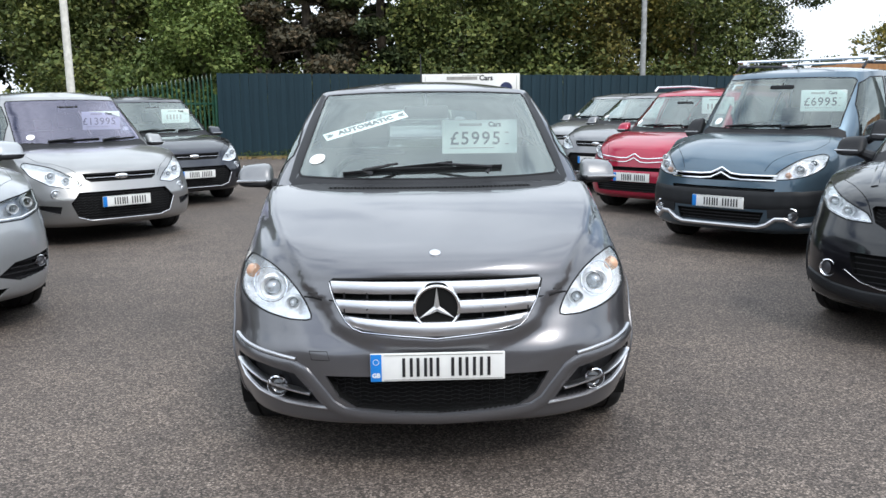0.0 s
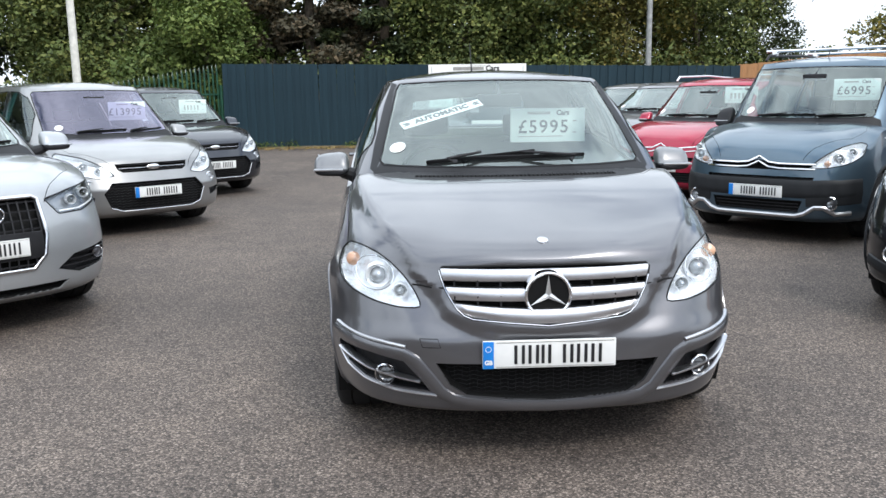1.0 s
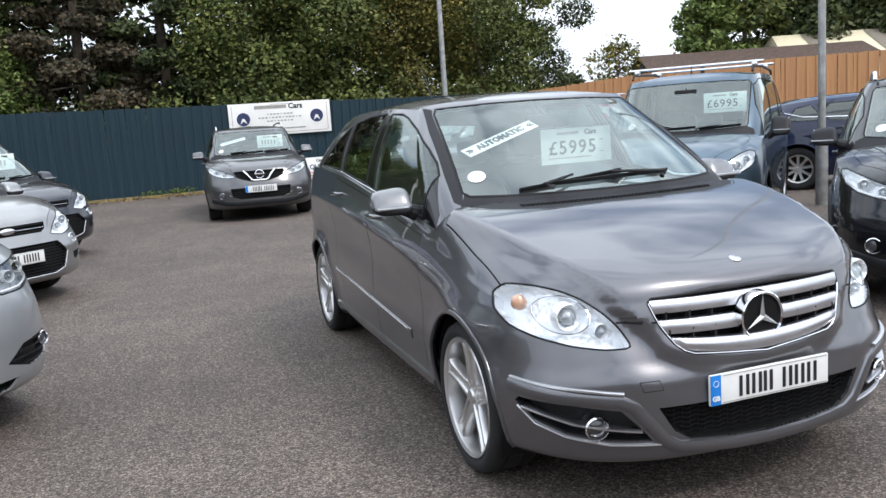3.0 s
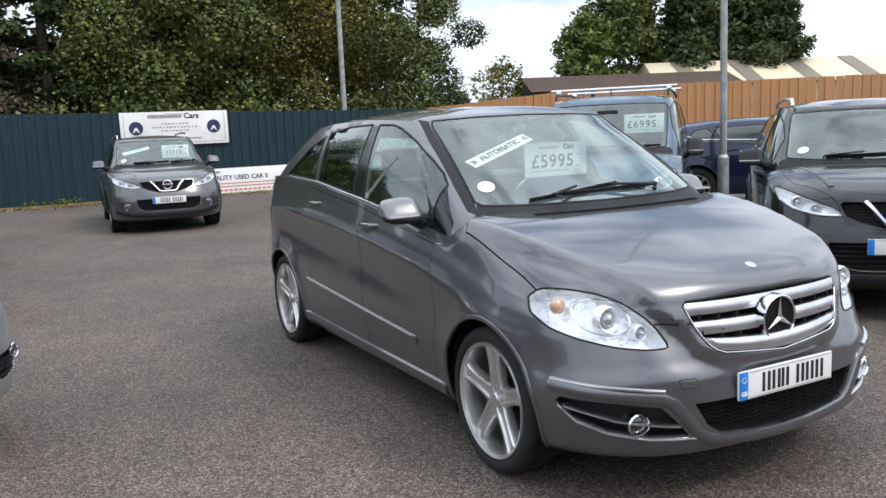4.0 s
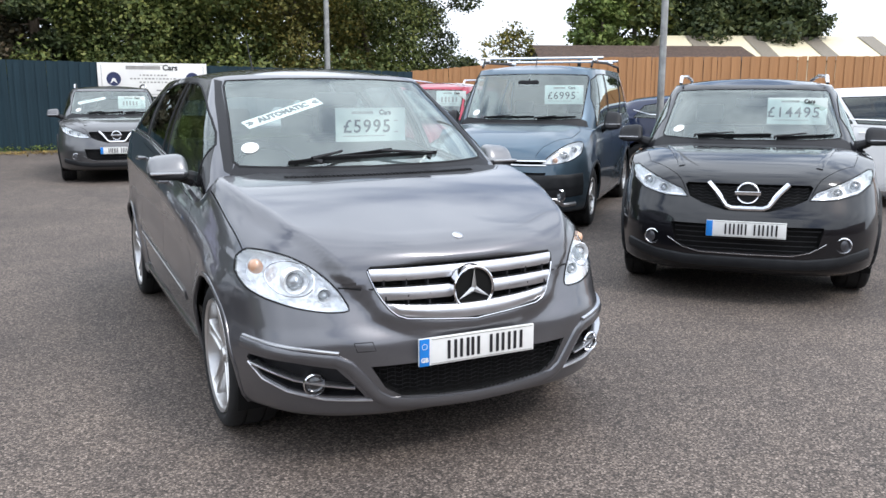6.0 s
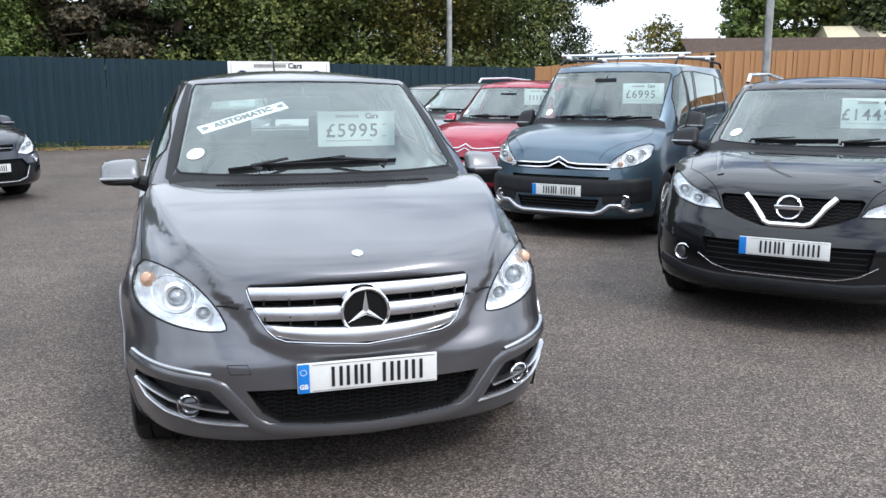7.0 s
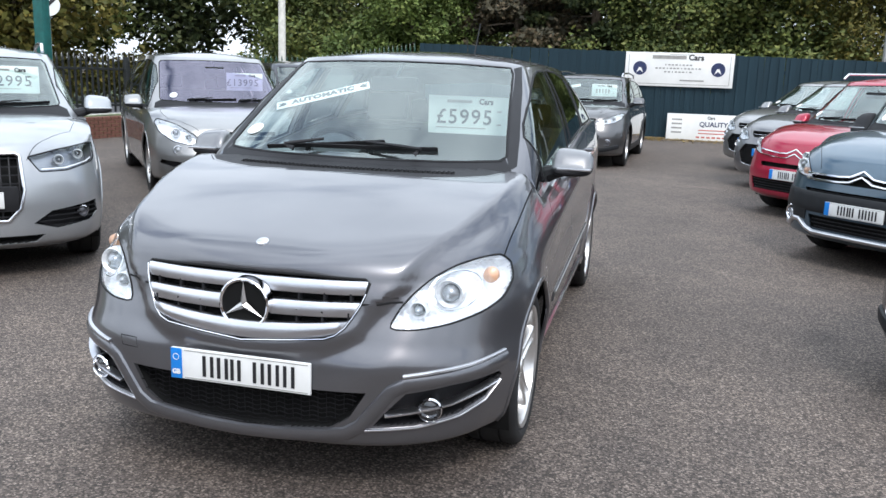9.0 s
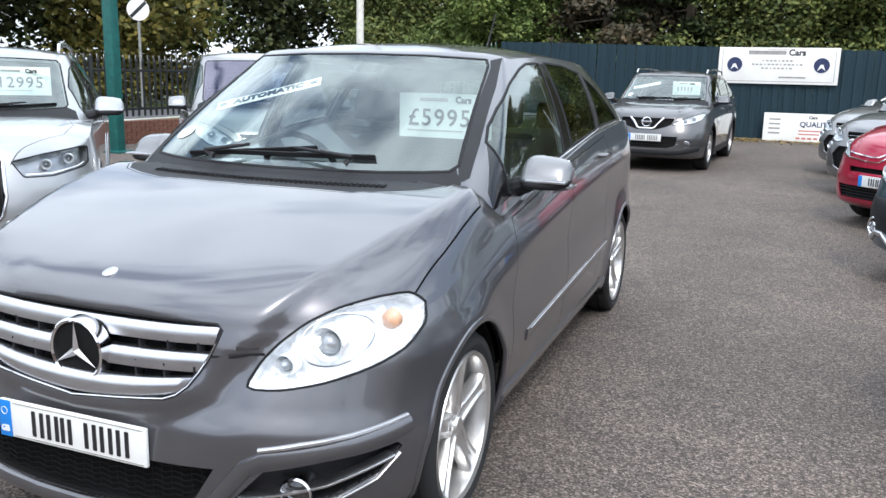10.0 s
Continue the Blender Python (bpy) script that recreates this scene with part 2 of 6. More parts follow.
M["signred"] = plain("sign_red", (0.5, 0.13, 0.1), 0.5)
for k in ("plastic", "cowl", "cladding", "seal", "void", "intakemesh"):
    M[k].node_tree.nodes["Principled BSDF"].inputs["Specular IOR Level"].default_value = 0.22
M["asphalt"] = asphalt()
M["bluefence"] = board_paint("blue_black_fence_paint", (0.006, 0.021, 0.031), (0.013, 0.036, 0.05), 0.65)
M["bluefence"].node_tree.nodes["Principled BSDF"].inputs["Specular IOR Level"].default_value = 0.3
M["orangefence"] = board_paint("orange_stained_timber", (0.34, 0.16, 0.065), (0.48, 0.25, 0.11), 0.75)
M["galv"] = plain("galvanised_steel", (0.34, 0.34, 0.33), 0.45, 0.6, vary=0.2)
M["polewhite"] = plain("white_pole_paint", (0.66, 0.64, 0.58), 0.5, vary=0.12)
M["palgreen"] = plain("green_steel", (0.012, 0.06, 0.035), 0.5, 0.0, vary=0.2)
M["palblack"] = plain("black_steel", (0.012, 0.014, 0.014), 0.5, 0.0, vary=0.2)
M["teal"] = plain("teal_steel", (0.01, 0.1, 0.09), 0.5, 0.0, vary=0.2)
M["brickred"] = plain("red_brick", (0.15, 0.062, 0.043), 0.85, vary=0.4, scale=25, relief=0.3)
M["brickplain"] = plain("brown_brick", (0.16, 0.11, 0.085), 0.85, vary=0.3, scale=20, relief=0.3)
M["bark"] = plain("bark", (0.09, 0.07, 0.05), 0.9, vary=0.4, scale=6, relief=0.6)
M["rooftile"] = plain("brown_roof", (0.1, 0.066, 0.05), 0.85, vary=0.3, scale=5)
M["weatherboard"] = plain("dark_weatherboard", (0.03, 0.024, 0.02), 0.8, vary=0.2)
M["cream"] = plain("cream_sheeting", (0.66, 0.58, 0.4), 0.6, vary=0.08)
M["roofband"] = plain("grey_rooflight", (0.2, 0.17, 0.13), 0.6)
M["grass"] = plain("grass", (0.06, 0.085, 0.022), 0.9, vary=0.5, scale=1.5, relief=0.6)
M["road"] = plain("far_road", (0.09, 0.09, 0.095), 0.8, vary=0.15)
M["soil"] = plain("leaf_litter", (0.16, 0.12, 0.06), 0.9, vary=0.5, scale=6, relief=0.6)
M["leaf_mid"] = leaf_mat("leaf_mid", (0.044, 0.063, 0.019), (0.102, 0.134, 0.039), (0.21, 0.22, 0.07))
M["leaf_dark"] = leaf_mat("leaf_dark", (0.024, 0.037, 0.016), (0.053, 0.074, 0.028), (0.112, 0.124, 0.048))
M["leaf_fir"] = leaf_mat("leaf_fir", (0.026, 0.026, 0.017), (0.062, 0.054, 0.034), (0.12, 0.088, 0.056))
M["leaf_light"] = leaf_mat("leaf_light", (0.055, 0.085, 0.02), (0.11, 0.16, 0.04), (0.19, 0.23, 0.07))
M["leaf_gold"] = leaf_mat("leaf_gold", (0.07, 0.075, 0.02), (0.13, 0.125, 0.03), (0.24, 0.19, 0.05))
M["leaf_fallen"] = leaf_mat("leaf_fallen", (0.12, 0.07, 0.02), (0.25, 0.16, 0.05), (0.4, 0.3, 0.1))

# ---- building tools ----
from mathutils.bvhtree import BVHTree


def mesh_of(name, bm, mat, smooth=True):
    me = bpy.data.meshes.new(name)
    for f in bm.faces:
        f.smooth = smooth
    bm.to_mesh(me)
    bm.free()
    for m in mat if isinstance(mat, (list, tuple)) else [mat]:
        me.materials.append(m)
    return me


def crisp(me, angle=32):
    """Smooth shading that keeps edges sharper than the angle."""
    me.set_sharp_from_angle(angle=radians(angle))
    return me


def part(name, bm, mat, parent, label="", at=None, angle=32):
    me = bm if isinstance(bm, bpy.types.Mesh) else crisp(mesh_of(name, bm, mat), angle)
    ob = new(name, me)
    ob.parent = parent
    if at is not None:
        ob.matrix_basis = at
    if label:
        tagged(ob, label)
    return ob


def thing(name, m, label, category, group="", kind="", bm=None, mat=None, angle=32):
    ob = new(name, crisp(mesh_of(name, bm, mat), angle) if bm else None)
    ob.matrix_basis = m
    return tagged(ob, label, category, group, kind)


def curve(knots):
    """A smooth function through (x, y) knots that never overshoots them."""
    k = np.array(knots, float)
    xs, ys = k[:, 0], k[:, 1]
    h = np.diff(xs)
    d = np.diff(ys) / h
    m = np.r_[d[0], np.zeros(len(xs) - 2), d[-1]]
    for i in range(1, len(xs) - 1):
        if d[i - 1] * d[i] > 0:
            m[i] = 2 * d[i - 1] * d[i] / (d[i - 1] + d[i])

    def f(x):
        x = np.clip(np.asarray(x, float), xs[0], xs[-1])
        i = np.clip(np.searchsorted(xs, x) - 1, 0, len(h) - 1)
        t = (x - xs[i]) / h[i]
        return (ys[i] * (1 + 2 * t) * (1 - t) ** 2 + h[i] * m[i] * t * (1 - t) ** 2
                + ys[i + 1] * t * t * (3 - 2 * t) + h[i] * m[i + 1] * t * t * (t - 1))
    return f


def ease(x, a, b):
    t = np.clip((x - a) / (b - a), 0, 1)
    return t * t * (3 - 2 * t)


def add_box(bm, c, s, bevel=0.0, m=None):
    """A box of size s round c, with its edges rounded off."""
    r = bmesh.ops.create_cube(bm, size=1.0, matrix=(m or Matrix.Identity(4)) @ Matrix.LocRotScale(c, None, s))
    if bevel:
        es = list({e for v in r["verts"] for e in v.link_edges})
        bmesh.ops.bevel(bm, geom=es, offset=bevel, segments=2, affect="EDGES", profile=0.6)
    return bm


def box(c, s, bevel=0.0, m=None):
    return add_box(bmesh.new(), c, s, bevel, m)


def lathe(bm, prof, n=40, m=None, close=False):
    """Spins (radius, along) points round the local x axis."""
    m = m or Matrix.Identity(4)
    rings = []
    for i in range(n):
        a = 2 * math.pi * i / n
        rings.append([bm.verts.new(m @ Vector((x, r * math.sin(a), r * math.cos(a)))) for r, x in prof])
    for i in range(n):
        p, q = rings[i], rings[(i + 1) % n]
        for j in range(len(prof) - 1 + (1 if close else 0)):
            k = (j + 1) % len(prof)
            bm.faces.new((p[j], p[k], q[k], q[j]))
    return bm


def tube(bm, pts, radii, n=8, cap=True):
    """A round bar through points."""
    pts = [Vector(p) for p in pts]
    if not isinstance(radii, (list, tuple)):
        radii = [radii] * len(pts)
    rings, side = [], None
    for i, p in enumerate(pts):
        d = (pts[min(i + 1, len(pts) - 1)] - pts[max(i - 1, 0)]).normalized()
        if side is None:
            side = d.orthogonal().normalized()
        side = (side - d * side.dot(d)).normalized()
        up = d.cross(side)
        rings.append([bm.verts.new(p + radii[i] * (math.cos(2 * math.pi * k / n) * side + math.sin(2 * math.pi * k / n) * up)) for k in range(n)])
    for a, b in zip(rings, rings[1:]):
        for k in range(n):
            bm.faces.new((a[k], a[(k + 1) % n], b[(k + 1) % n], b[k]))
    if cap:
        bm.faces.new(rings[0][::-1])
        bm.faces.new(rings[-1])
    return bm


def bead(bm, trace, width, height, sink=0.004):
    """A raised strip that follows places and normals along a surface."""
    rows = []
    for i, (p, n) in enumerate(trace):
        d = (trace[min(i + 1, len(trace) - 1)][0] - trace[max(i - 1, 0)][0]).normalized()
        s = d.cross(n).normalized()
        rows.append([bm.verts.new(p + s * (a * width) + n * b) for a, b in
                     ((-0.5, -sink), (-0.42, height * 0.6), (-0.2, height), (0.2, height), (0.42, height * 0.6), (0.5, -sink))])
    for a, b in zip(rows, rows[1:]):
        for k in range(5):
            bm.faces.new((a[k], a[k + 1], b[k + 1], b[k]))
    if len(rows) > 1 and (trace[0][0] - trace[-1][0]).length > 0.02:
        bm.faces.new(rows[0])
        bm.faces.new(rows[-1][::-1])
    return bm


AX = {"x": (1, 2), "y": (0, 2), "z": (0, 1)}


def inside(poly, px, py):
    hit, j = False, len(poly) - 1
    for i in range(len(poly)):
        (xi, yi), (xj, yj) = poly[i], poly[j]
        if (yi > py) != (yj > py) and px < (xj - xi) * (py - yi) / (yj - yi) + xi:
            hit = not hit
        j = i
    return hit


def inset(poly, d):
    """The polygon drawn in by d."""
    area = sum(a[0] * b[1] - b[0] * a[1] for a, b in zip(poly, poly[1:] + poly[:1]))
    s, out, n = (1 if area > 0 else -1), [], len(poly)
    for i in range(n):
        p, q, r = Vector(poly[i - 1]), Vector(poly[i]), Vector(poly[(i + 1) % n])
        a, b = (q - p).normalized(), (r - q).normalized()
        na, nb = Vector((-a.y, a.x)) * s, Vector((-b.y, b.x)) * s
        k = (na + nb)
        k = k / max(k.length_squared, 0.5) * 2
        out.append(tuple(q + k * d))
    return out


def rounded(poly, r=0.3, steps=3):
    """Rounds the corners of a polygon; r: share of each side taken."""
    out, n = [], len(poly)
    for i in range(n):
        p, q, s = Vector(poly[i - 1]), Vector(poly[i]), Vector(poly[(i + 1) % n])
        a, b = q.lerp(p, r), q.lerp(s, r)
        for k in range(steps + 1):
            t = k / steps
            out.append(tuple(a.lerp(q, t).lerp(q.lerp(b, t), t)))
    return out


def flip(poly):
    return [(-x, z) for x, z in poly][::-1]


def cut(bm, poly, axis, where):
    """Cuts the outline, seen along an axis, out of the faces that where(centre, normal) takes; returns the piece."""
    a, b = AX[axis]
    xs, ys = [p[0] for p in poly], [p[1] for p in poly]
    x0, x1, y0, y1 = min(xs), max(xs), min(ys), max(ys)

    def near(f, u0, u1, v0, v1):
        c = [v.co for v in f.verts]
        return max(p[a] for p in c) > u0 and min(p[a] for p in c) < u1 and max(p[b] for p in c) > v0 and min(p[b] for p in c) < v1

    cand = [f for f in bm.faces if near(f, x0, x1, y0, y1) and where(f.calc_center_median(), f.normal)]
    for (px, py), (qx, qy) in zip(poly, poly[1:] + poly[:1]):
        e = 1e-6
        some, rest = [], []
        for f in cand:
            (some if near(f, min(px, qx) - e, max(px, qx) + e, min(py, qy) - e, max(py, qy) + e) else rest).append(f)
        if not some:
            continue
        co, no = Vector((0, 0, 0)), Vector((0, 0, 0))
        co[a], co[b], no[a], no[b] = px, py, qy - py, px - qx
        if no.length < 1e-9:
            continue
        geom = list({*some, *(ed for f in some for ed in f.edges), *(v for f in some for v in f.verts)})
        r = bmesh.ops.bisect_plane(bm, geom=geom, dist=1e-5, plane_co=co, plane_no=no.normalized())
        cand = rest + [g for g in r["geom"] if isinstance(g, bmesh.types.BMFace)]
    bm.normal_update()
    got = []
    for f in cand:
        c = f.calc_center_median()
        if f.is_valid and inside(poly, c[a], c[b]):
            got.append(f)
    out, seen = bmesh.new(), {}
    for f in got:
        vs = []
        for v in f.verts:
            if v not in seen:
                seen[v] = out.verts.new(v.co)
            vs.append(seen[v])
        try:
            out.faces.new(vs)
        except ValueError:
            pass
    bmesh.ops.delete(bm, geom=got, context="FACES")
    out.normal_update()
    return out


def sunk(piece, depth, keep=False, tip=None):
    """A bowl behind a cut-out piece: its rim walls and a floor depth behind it."""
    bm = piece.copy()
    bm.normal_update()
    src = list(bm.faces)
    r = bmesh.ops.extrude_face_region(bm, geom=src)
    nv = [g for g in r["geom"] if isinstance(g, bmesh.types.BMVert)]
    push = Vector(tip) if tip else None
    for v in nv:
        v.co += push * depth if push else -v.normal * depth
    bmesh.ops.delete(bm, geom=[f for f in src if f.is_valid], context="FACES")
    for f in bm.faces:
        f.normal_flip()
    bm.normal_update()
    return bm


def sheet(piece, thick):
    """A cut-out piece with the thickness of a panel."""
    bm = piece.copy()
    bm.normal_update()
    bmesh.ops.solidify(bm, geom=list(bm.faces), thickness=thick)
    return bm


def text_mesh(body, size, mat, depth=0.0015, bold=0.0, gap=1.0):
    """Letters in the built-in font, centred, standing in the local x-z plane and facing -y."""
    cu = bpy.data.curves.new("letters", "FONT")
    cu.body, cu.size, cu.extrude, cu.offset = body, size, depth, bold
    cu.align_x, cu.align_y, cu.resolution_u, cu.space_character = "CENTER", "CENTER", 3, gap
    tmp = bpy.data.objects.new("letters", cu)
    scene.collection.objects.link(tmp)
    bpy.context.view_layer.update()
    me = bpy.data.meshes.new_from_object(tmp.evaluated_get(bpy.context.evaluated_depsgraph_get()))
    bpy.data.objects.remove(tmp)
    bpy.data.curves.remove(cu)
    me.transform(Matrix.Rotation(radians(90), 4, "X"))
    me.materials.clear()
    me.materials.append(mat)
    return me

# ---- motor cars: two smooth shells, out of which panes, lamps, panels and openings are cut ----
def ring(phi, n, yf, w, yr, lf, lr, nr, ns, bar):
    """Half a plan outline from the middle of the nose round the side to the middle of the tail."""
    s, c = np.sin(phi), np.cos(phi)
    rf = (s ** n + c ** n) ** (-1 / n)
    rr = (s ** nr + c ** nr) ** (-1 / nr)
    x = np.r_[w * rf * s, np.full(ns, w), (w * rr * s)[::-1]]
    y = np.r_[yf + lf - lf * rf * c, np.linspace(yf + lf, yr - lr, ns + 2)[1:-1], (yr - lr + lr * rr * c)[::-1]]
    mid, half = (yf + yr) / 2, (yr - yf) / 2
    return x * (1 - bar * ((y - mid) / half) ** 4), y


def grid_bm(g):
    """A mirrored mesh from half a grid of points; outside faces out."""
    a, b = g.shape[:2]
    bm = bmesh.new()
    for sgn in (1, -1):
        vs = [[bm.verts.new((sgn * p[0], p[1], p[2])) for p in row] for row in g]
        for i in range(a - 1):
            for j in range(b - 1):
                q = (vs[i][j], vs[i][j + 1], vs[i + 1][j + 1], vs[i + 1][j])
                bm.faces.new(q if sgn > 0 else q[::-1])
    bmesh.ops.remove_doubles(bm, verts=bm.verts[:], dist=1e-4)
    bmesh.ops.dissolve_degenerate(bm, dist=1e-5, edges=bm.edges[:])
    bm.normal_update()
    return bm


class Car:
    """A car's shells in its own axes: nose at y = 0, tail at +y."""

    def __init__(self, name, m, label, spec, fine=1.0):
        self.s = s = spec
        self.root = thing(name, m, label, "car", "parked cars")
        self.m, self.paint = m, M[s["paint"]]
        nose = s.get("nose", fine)
        nf, ns, nr = int(34 * nose), int(70 * fine), int(16 * fine)
        phi = np.linspace(0, math.pi / 2, nf) ** 1.0
        self.nf, self.ns = nf, ns
        phr = np.linspace(0, math.pi / 2, nr)
        belt, hood = curve(s["belt"]), s["hood"] if callable(s["hood"]) else curve(s["hood"])
        lev = np.array(s["lev"], float)
        dense = np.linspace(0, len(lev) - 1, int(30 * nose))
        zf, yf, wf, fr = (curve(np.c_[np.arange(len(lev)), lev[:, k]])(dense) for k in range(4))
        rows = []
        fw = np.r_[1 - ease(phi, radians(25), radians(82)), np.zeros(ns + nr)]
        for k in range(len(dense)):
            yr = s["L"] - 0.10 * max(0, (0.45 - fr[k])) - s["rake"] * max(0, fr[k] - 0.5)
            x, y = self.plan(phi, phr, s["nf"], yf[k], s["W"] * wf[k], yr, s["Lf"], s["Lr"], s["nr"], ns, s["bar"])
            zs = s["sill"] + fr[k] * (belt(y) - s["sill"])
            lift = (belt(y) - zf[-1]) * ease(fr[k], 0.6, 1.0) if s.get("nose") else 0
            z = fw * (zf[k] + lift) + (1 - fw) * zs
            if k == len(dense) - 1:
                z = belt(y)
            rows.append(np.stack([x, y, z], -1))
        low = np.array(rows)
        for hy in (s["hub"], s["hub"] + s["wb"]):         # flared arches
            d = np.hypot(low[..., 1] - hy, low[..., 2] - s["R"])
            low[..., 0] += np.where(low[..., 0] > 0.6 * s["W"], s["flare"] * np.exp(-((d - s["arch"]) / 0.07) ** 2), 0)
        if s.get("swage"):                                  # a soft rising crease along the doors, hollow below it
            zc = curve(s["swage"])(low[..., 1])
            fade = ease(low[..., 1], 1.15, 1.6) * (1 - ease(low[..., 1], 3.3, 3.9)) * (low[..., 0] > 0.6 * s["W"])
            d = low[..., 2] - zc
            low[..., 0] += fade * (0.009 * np.exp(-np.where(d > 0, d / 0.10, d / 0.035) ** 2) - 0.006 * np.exp(-((d + 0.17) / 0.09) ** 2))
        sh = low[-1].copy()
        top = []
        y0, y1 = sh[0, 1] + 0.35, sh[-1, 1] - 0.3
        yt = y0 + (sh[:, 1] - sh[0, 1]) / (sh[-1, 1] - sh[0, 1]) * (y1 - y0)
        for q in (np.linspace(0, 1, int(22 * nose))[1:]) ** 1.35:
            x, y = sh[:, 0] * (1 - q), sh[:, 1] + q * (yt - sh[:, 1])
            ws = np.interp(y, sh[:, 1], sh[:, 0])
            r = np.clip(x / np.maximum(ws, 1e-4), 0, 1)
            b, h = belt(y), np.maximum(hood(y), belt(y))
            g = 1 - r ** (s["pw"] + s.get("pw_rise", 0) * ease(y, 0.45, 0.95))
            if s.get("ridge"):                              # a raised middle between two creases
                rc = np.clip(curve(s["ridge"])(y) / np.maximum(ws, 1e-4), 0.3, 0.95)
                wall = 0.25 * (1 - 0.75 * ease(y, 0.7, 1.05))
                out = np.clip((r - rc) / (1 - rc), 0, 1)
                g2 = 1 - 0.06 * np.clip(r / rc, 0, 1.2) ** 2 - wall * ease(r, rc - 0.01, rc + 0.048) - (0.94 - wall) * out ** 2.1
                g = g + (np.clip(g2, 0, 1) - g) * ease(y, 0.1, 0.36)
            z = b + (h - b) * g
            top.append(np.stack([x, y, z], -1))
        top = np.array(top)
        if s.get("bib"):                                    # the same creases carried down round the grille
            edge = np.array(s["bib"], float)
            for gpts, plan_view in ((low, False), (top, True)):
                u = gpts[..., 0]
                v = gpts[..., 2] if not plan_view else np.full_like(u, s["lev"][-1][0])
                best = np.full(u.shape, 9.0)
                for (x0, z0), (x1, z1) in zip(edge, edge[1:]):
                    t = np.clip(((u - x0) * (x1 - x0) + (v - z0) * (z1 - z0)) / ((x1 - x0) ** 2 + (z1 - z0) ** 2), 0, 1)
                    best = np.minimum(best, np.hypot(u - x0 - t * (x1 - x0), v - z0 - t * (z1 - z0)))
                inn = (u < np.interp(v, edge[:, 1], edge[:, 0])) & (v > edge[0, 1])
                sd = np.where(inn, best, -best)
                back = curve(s["ridge"])(gpts[..., 1]) - u  # on the bonnet the same line runs back along the ridge
                sd = sd + (back - sd) * (1.0 if plan_view else ease(v, 0.715, 0.77))
                best = np.abs(sd)
                soft = 1 + 1.3 * (1 - ease(v, 0.58, 0.66))
                push = -0.5 + ease(sd, -0.016 * soft, 0.012 * soft)
                push = np.where(push < 0, push * (1 - ease(best, 0.03, 0.16)), push)
                gpts[..., 1] -= 0.03 * push * (1 - ease(gpts[..., 1], 0.13, 0.4))
        self.low = grid_bm(np.concatenate([low, top]))
        # the cabin
        roof = curve(s["roof"])
        rows = []
        cy, cz = s["cowl"]
        ty, tz = s["head"]
        for t in np.linspace(0, 1, int(20 * fine)):
            yf_ = cy + (ty - cy) * t - s["bow"] * 4 * t * (1 - t)
            w = s["gb"] + (s["gt"] - s["gb"]) * t + s["belly"] * 4 * t * (1 - t)
            yr = s["tail"][0] + (s["tail"][1] - s["tail"][0]) * t ** 1.3
            lf = s["lg"][0] + (s["lg"][1] - s["lg"][0]) * t
            x, y = self.plan(phi, phr, s["ng"], yf_, w, yr, lf, s["lgr"], 3.2, ns, 0.015 + 0.05 * t)
            if s.get("crown"):                              # the screen bulges forward in plan
                cr = s["crown"][0] + (s["crown"][1] - s["crown"][0]) * t
                y = y + cr * np.r_[np.clip(x[:nf] / w, 0, 1) ** 2, np.linspace(1, 0, ns), np.zeros(nr)]
            fwg = np.r_[1 - ease(phi, radians(30), radians(85)), np.zeros(ns + nr)]
            zb = fwg * (cz - 0.04) + (1 - fwg) * (belt(y) - 0.03)
            zt = roof(y) - s["edge"] * (1 - 0.6 * fwg)
            rows.append(np.stack([x, y, zb + (zt - zb) * t], -1))
        top = rows[-1]
        y0, y1 = top[0, 1] + 0.3, top[-1, 1] - 0.3
        yt = y0 + (top[:, 1] - top[0, 1]) / (top[-1, 1] - top[0, 1]) * (y1 - y0)
        for q in np.linspace(0, 1, int(12 * fine))[1:]:
            x, y = top[:, 0] * (1 - q), top[:, 1] + q * (yt - top[:, 1])
            ze = top[:, 2]
            k = 1 - (1 - q) ** 2.4
            rows.append(np.stack([x, y, ze + (roof(y) - ze) * k], -1))
        self.cab = grid_bm(np.array(rows))
        self.bl, self.bc = BVHTree.FromBMesh(self.low), BVHTree.FromBMesh(self.cab)
        self.cuts = []

    def plan(self, phi, phr, n, yf, w, yr, lf, lr, nr, ns, bar):
        x, y = ring(phi, n, yf, w, yr, lf, lr, nr, ns, bar)
        xr, yr2 = ring(phr, n, yf, w, yr, lf, lr, nr, ns, bar)
        k, j = len(phi), len(phr)
        return np.r_[x[: k + ns], xr[j + ns:]], np.r_[y[: k + ns], yr2[j + ns:]]

    # -- finding the surface --
    def hit(self, a, b, axis="y", sign=1, bv=None):
        bv = bv or self.bl
        o, d = {"y": (Vector((a, -3, b)), Vector((0, 1, 0))), "x": (Vector((3 * sign, a, b)), Vector((-sign, 0, 0))),
                "z": (Vector((a, b, 5)), Vector((0, 0, -1))), "r": (Vector((a, 9, b)), Vector((0, -1, 0)))}[axis]
        p, n, _, _ = bv.ray_cast(o, d)
        return (p, n) if p is not None else None

    def trace(self, pts, axis="y", sign=1, bv=None, step=0.025):
        out = []
        for p, q in zip(pts, pts[1:]):
            k = max(1, int(math.hypot(q[0] - p[0], q[1] - p[1]) / step))
            for i in range(k):
                t = i / k
                r = self.hit(p[0] + (q[0] - p[0]) * t, p[1] + (q[1] - p[1]) * t, axis, sign, bv)
                if r:
                    out.append(r)
        r = self.hit(*pts[-1], axis, sign, bv)
        return out + ([r] if r else [])

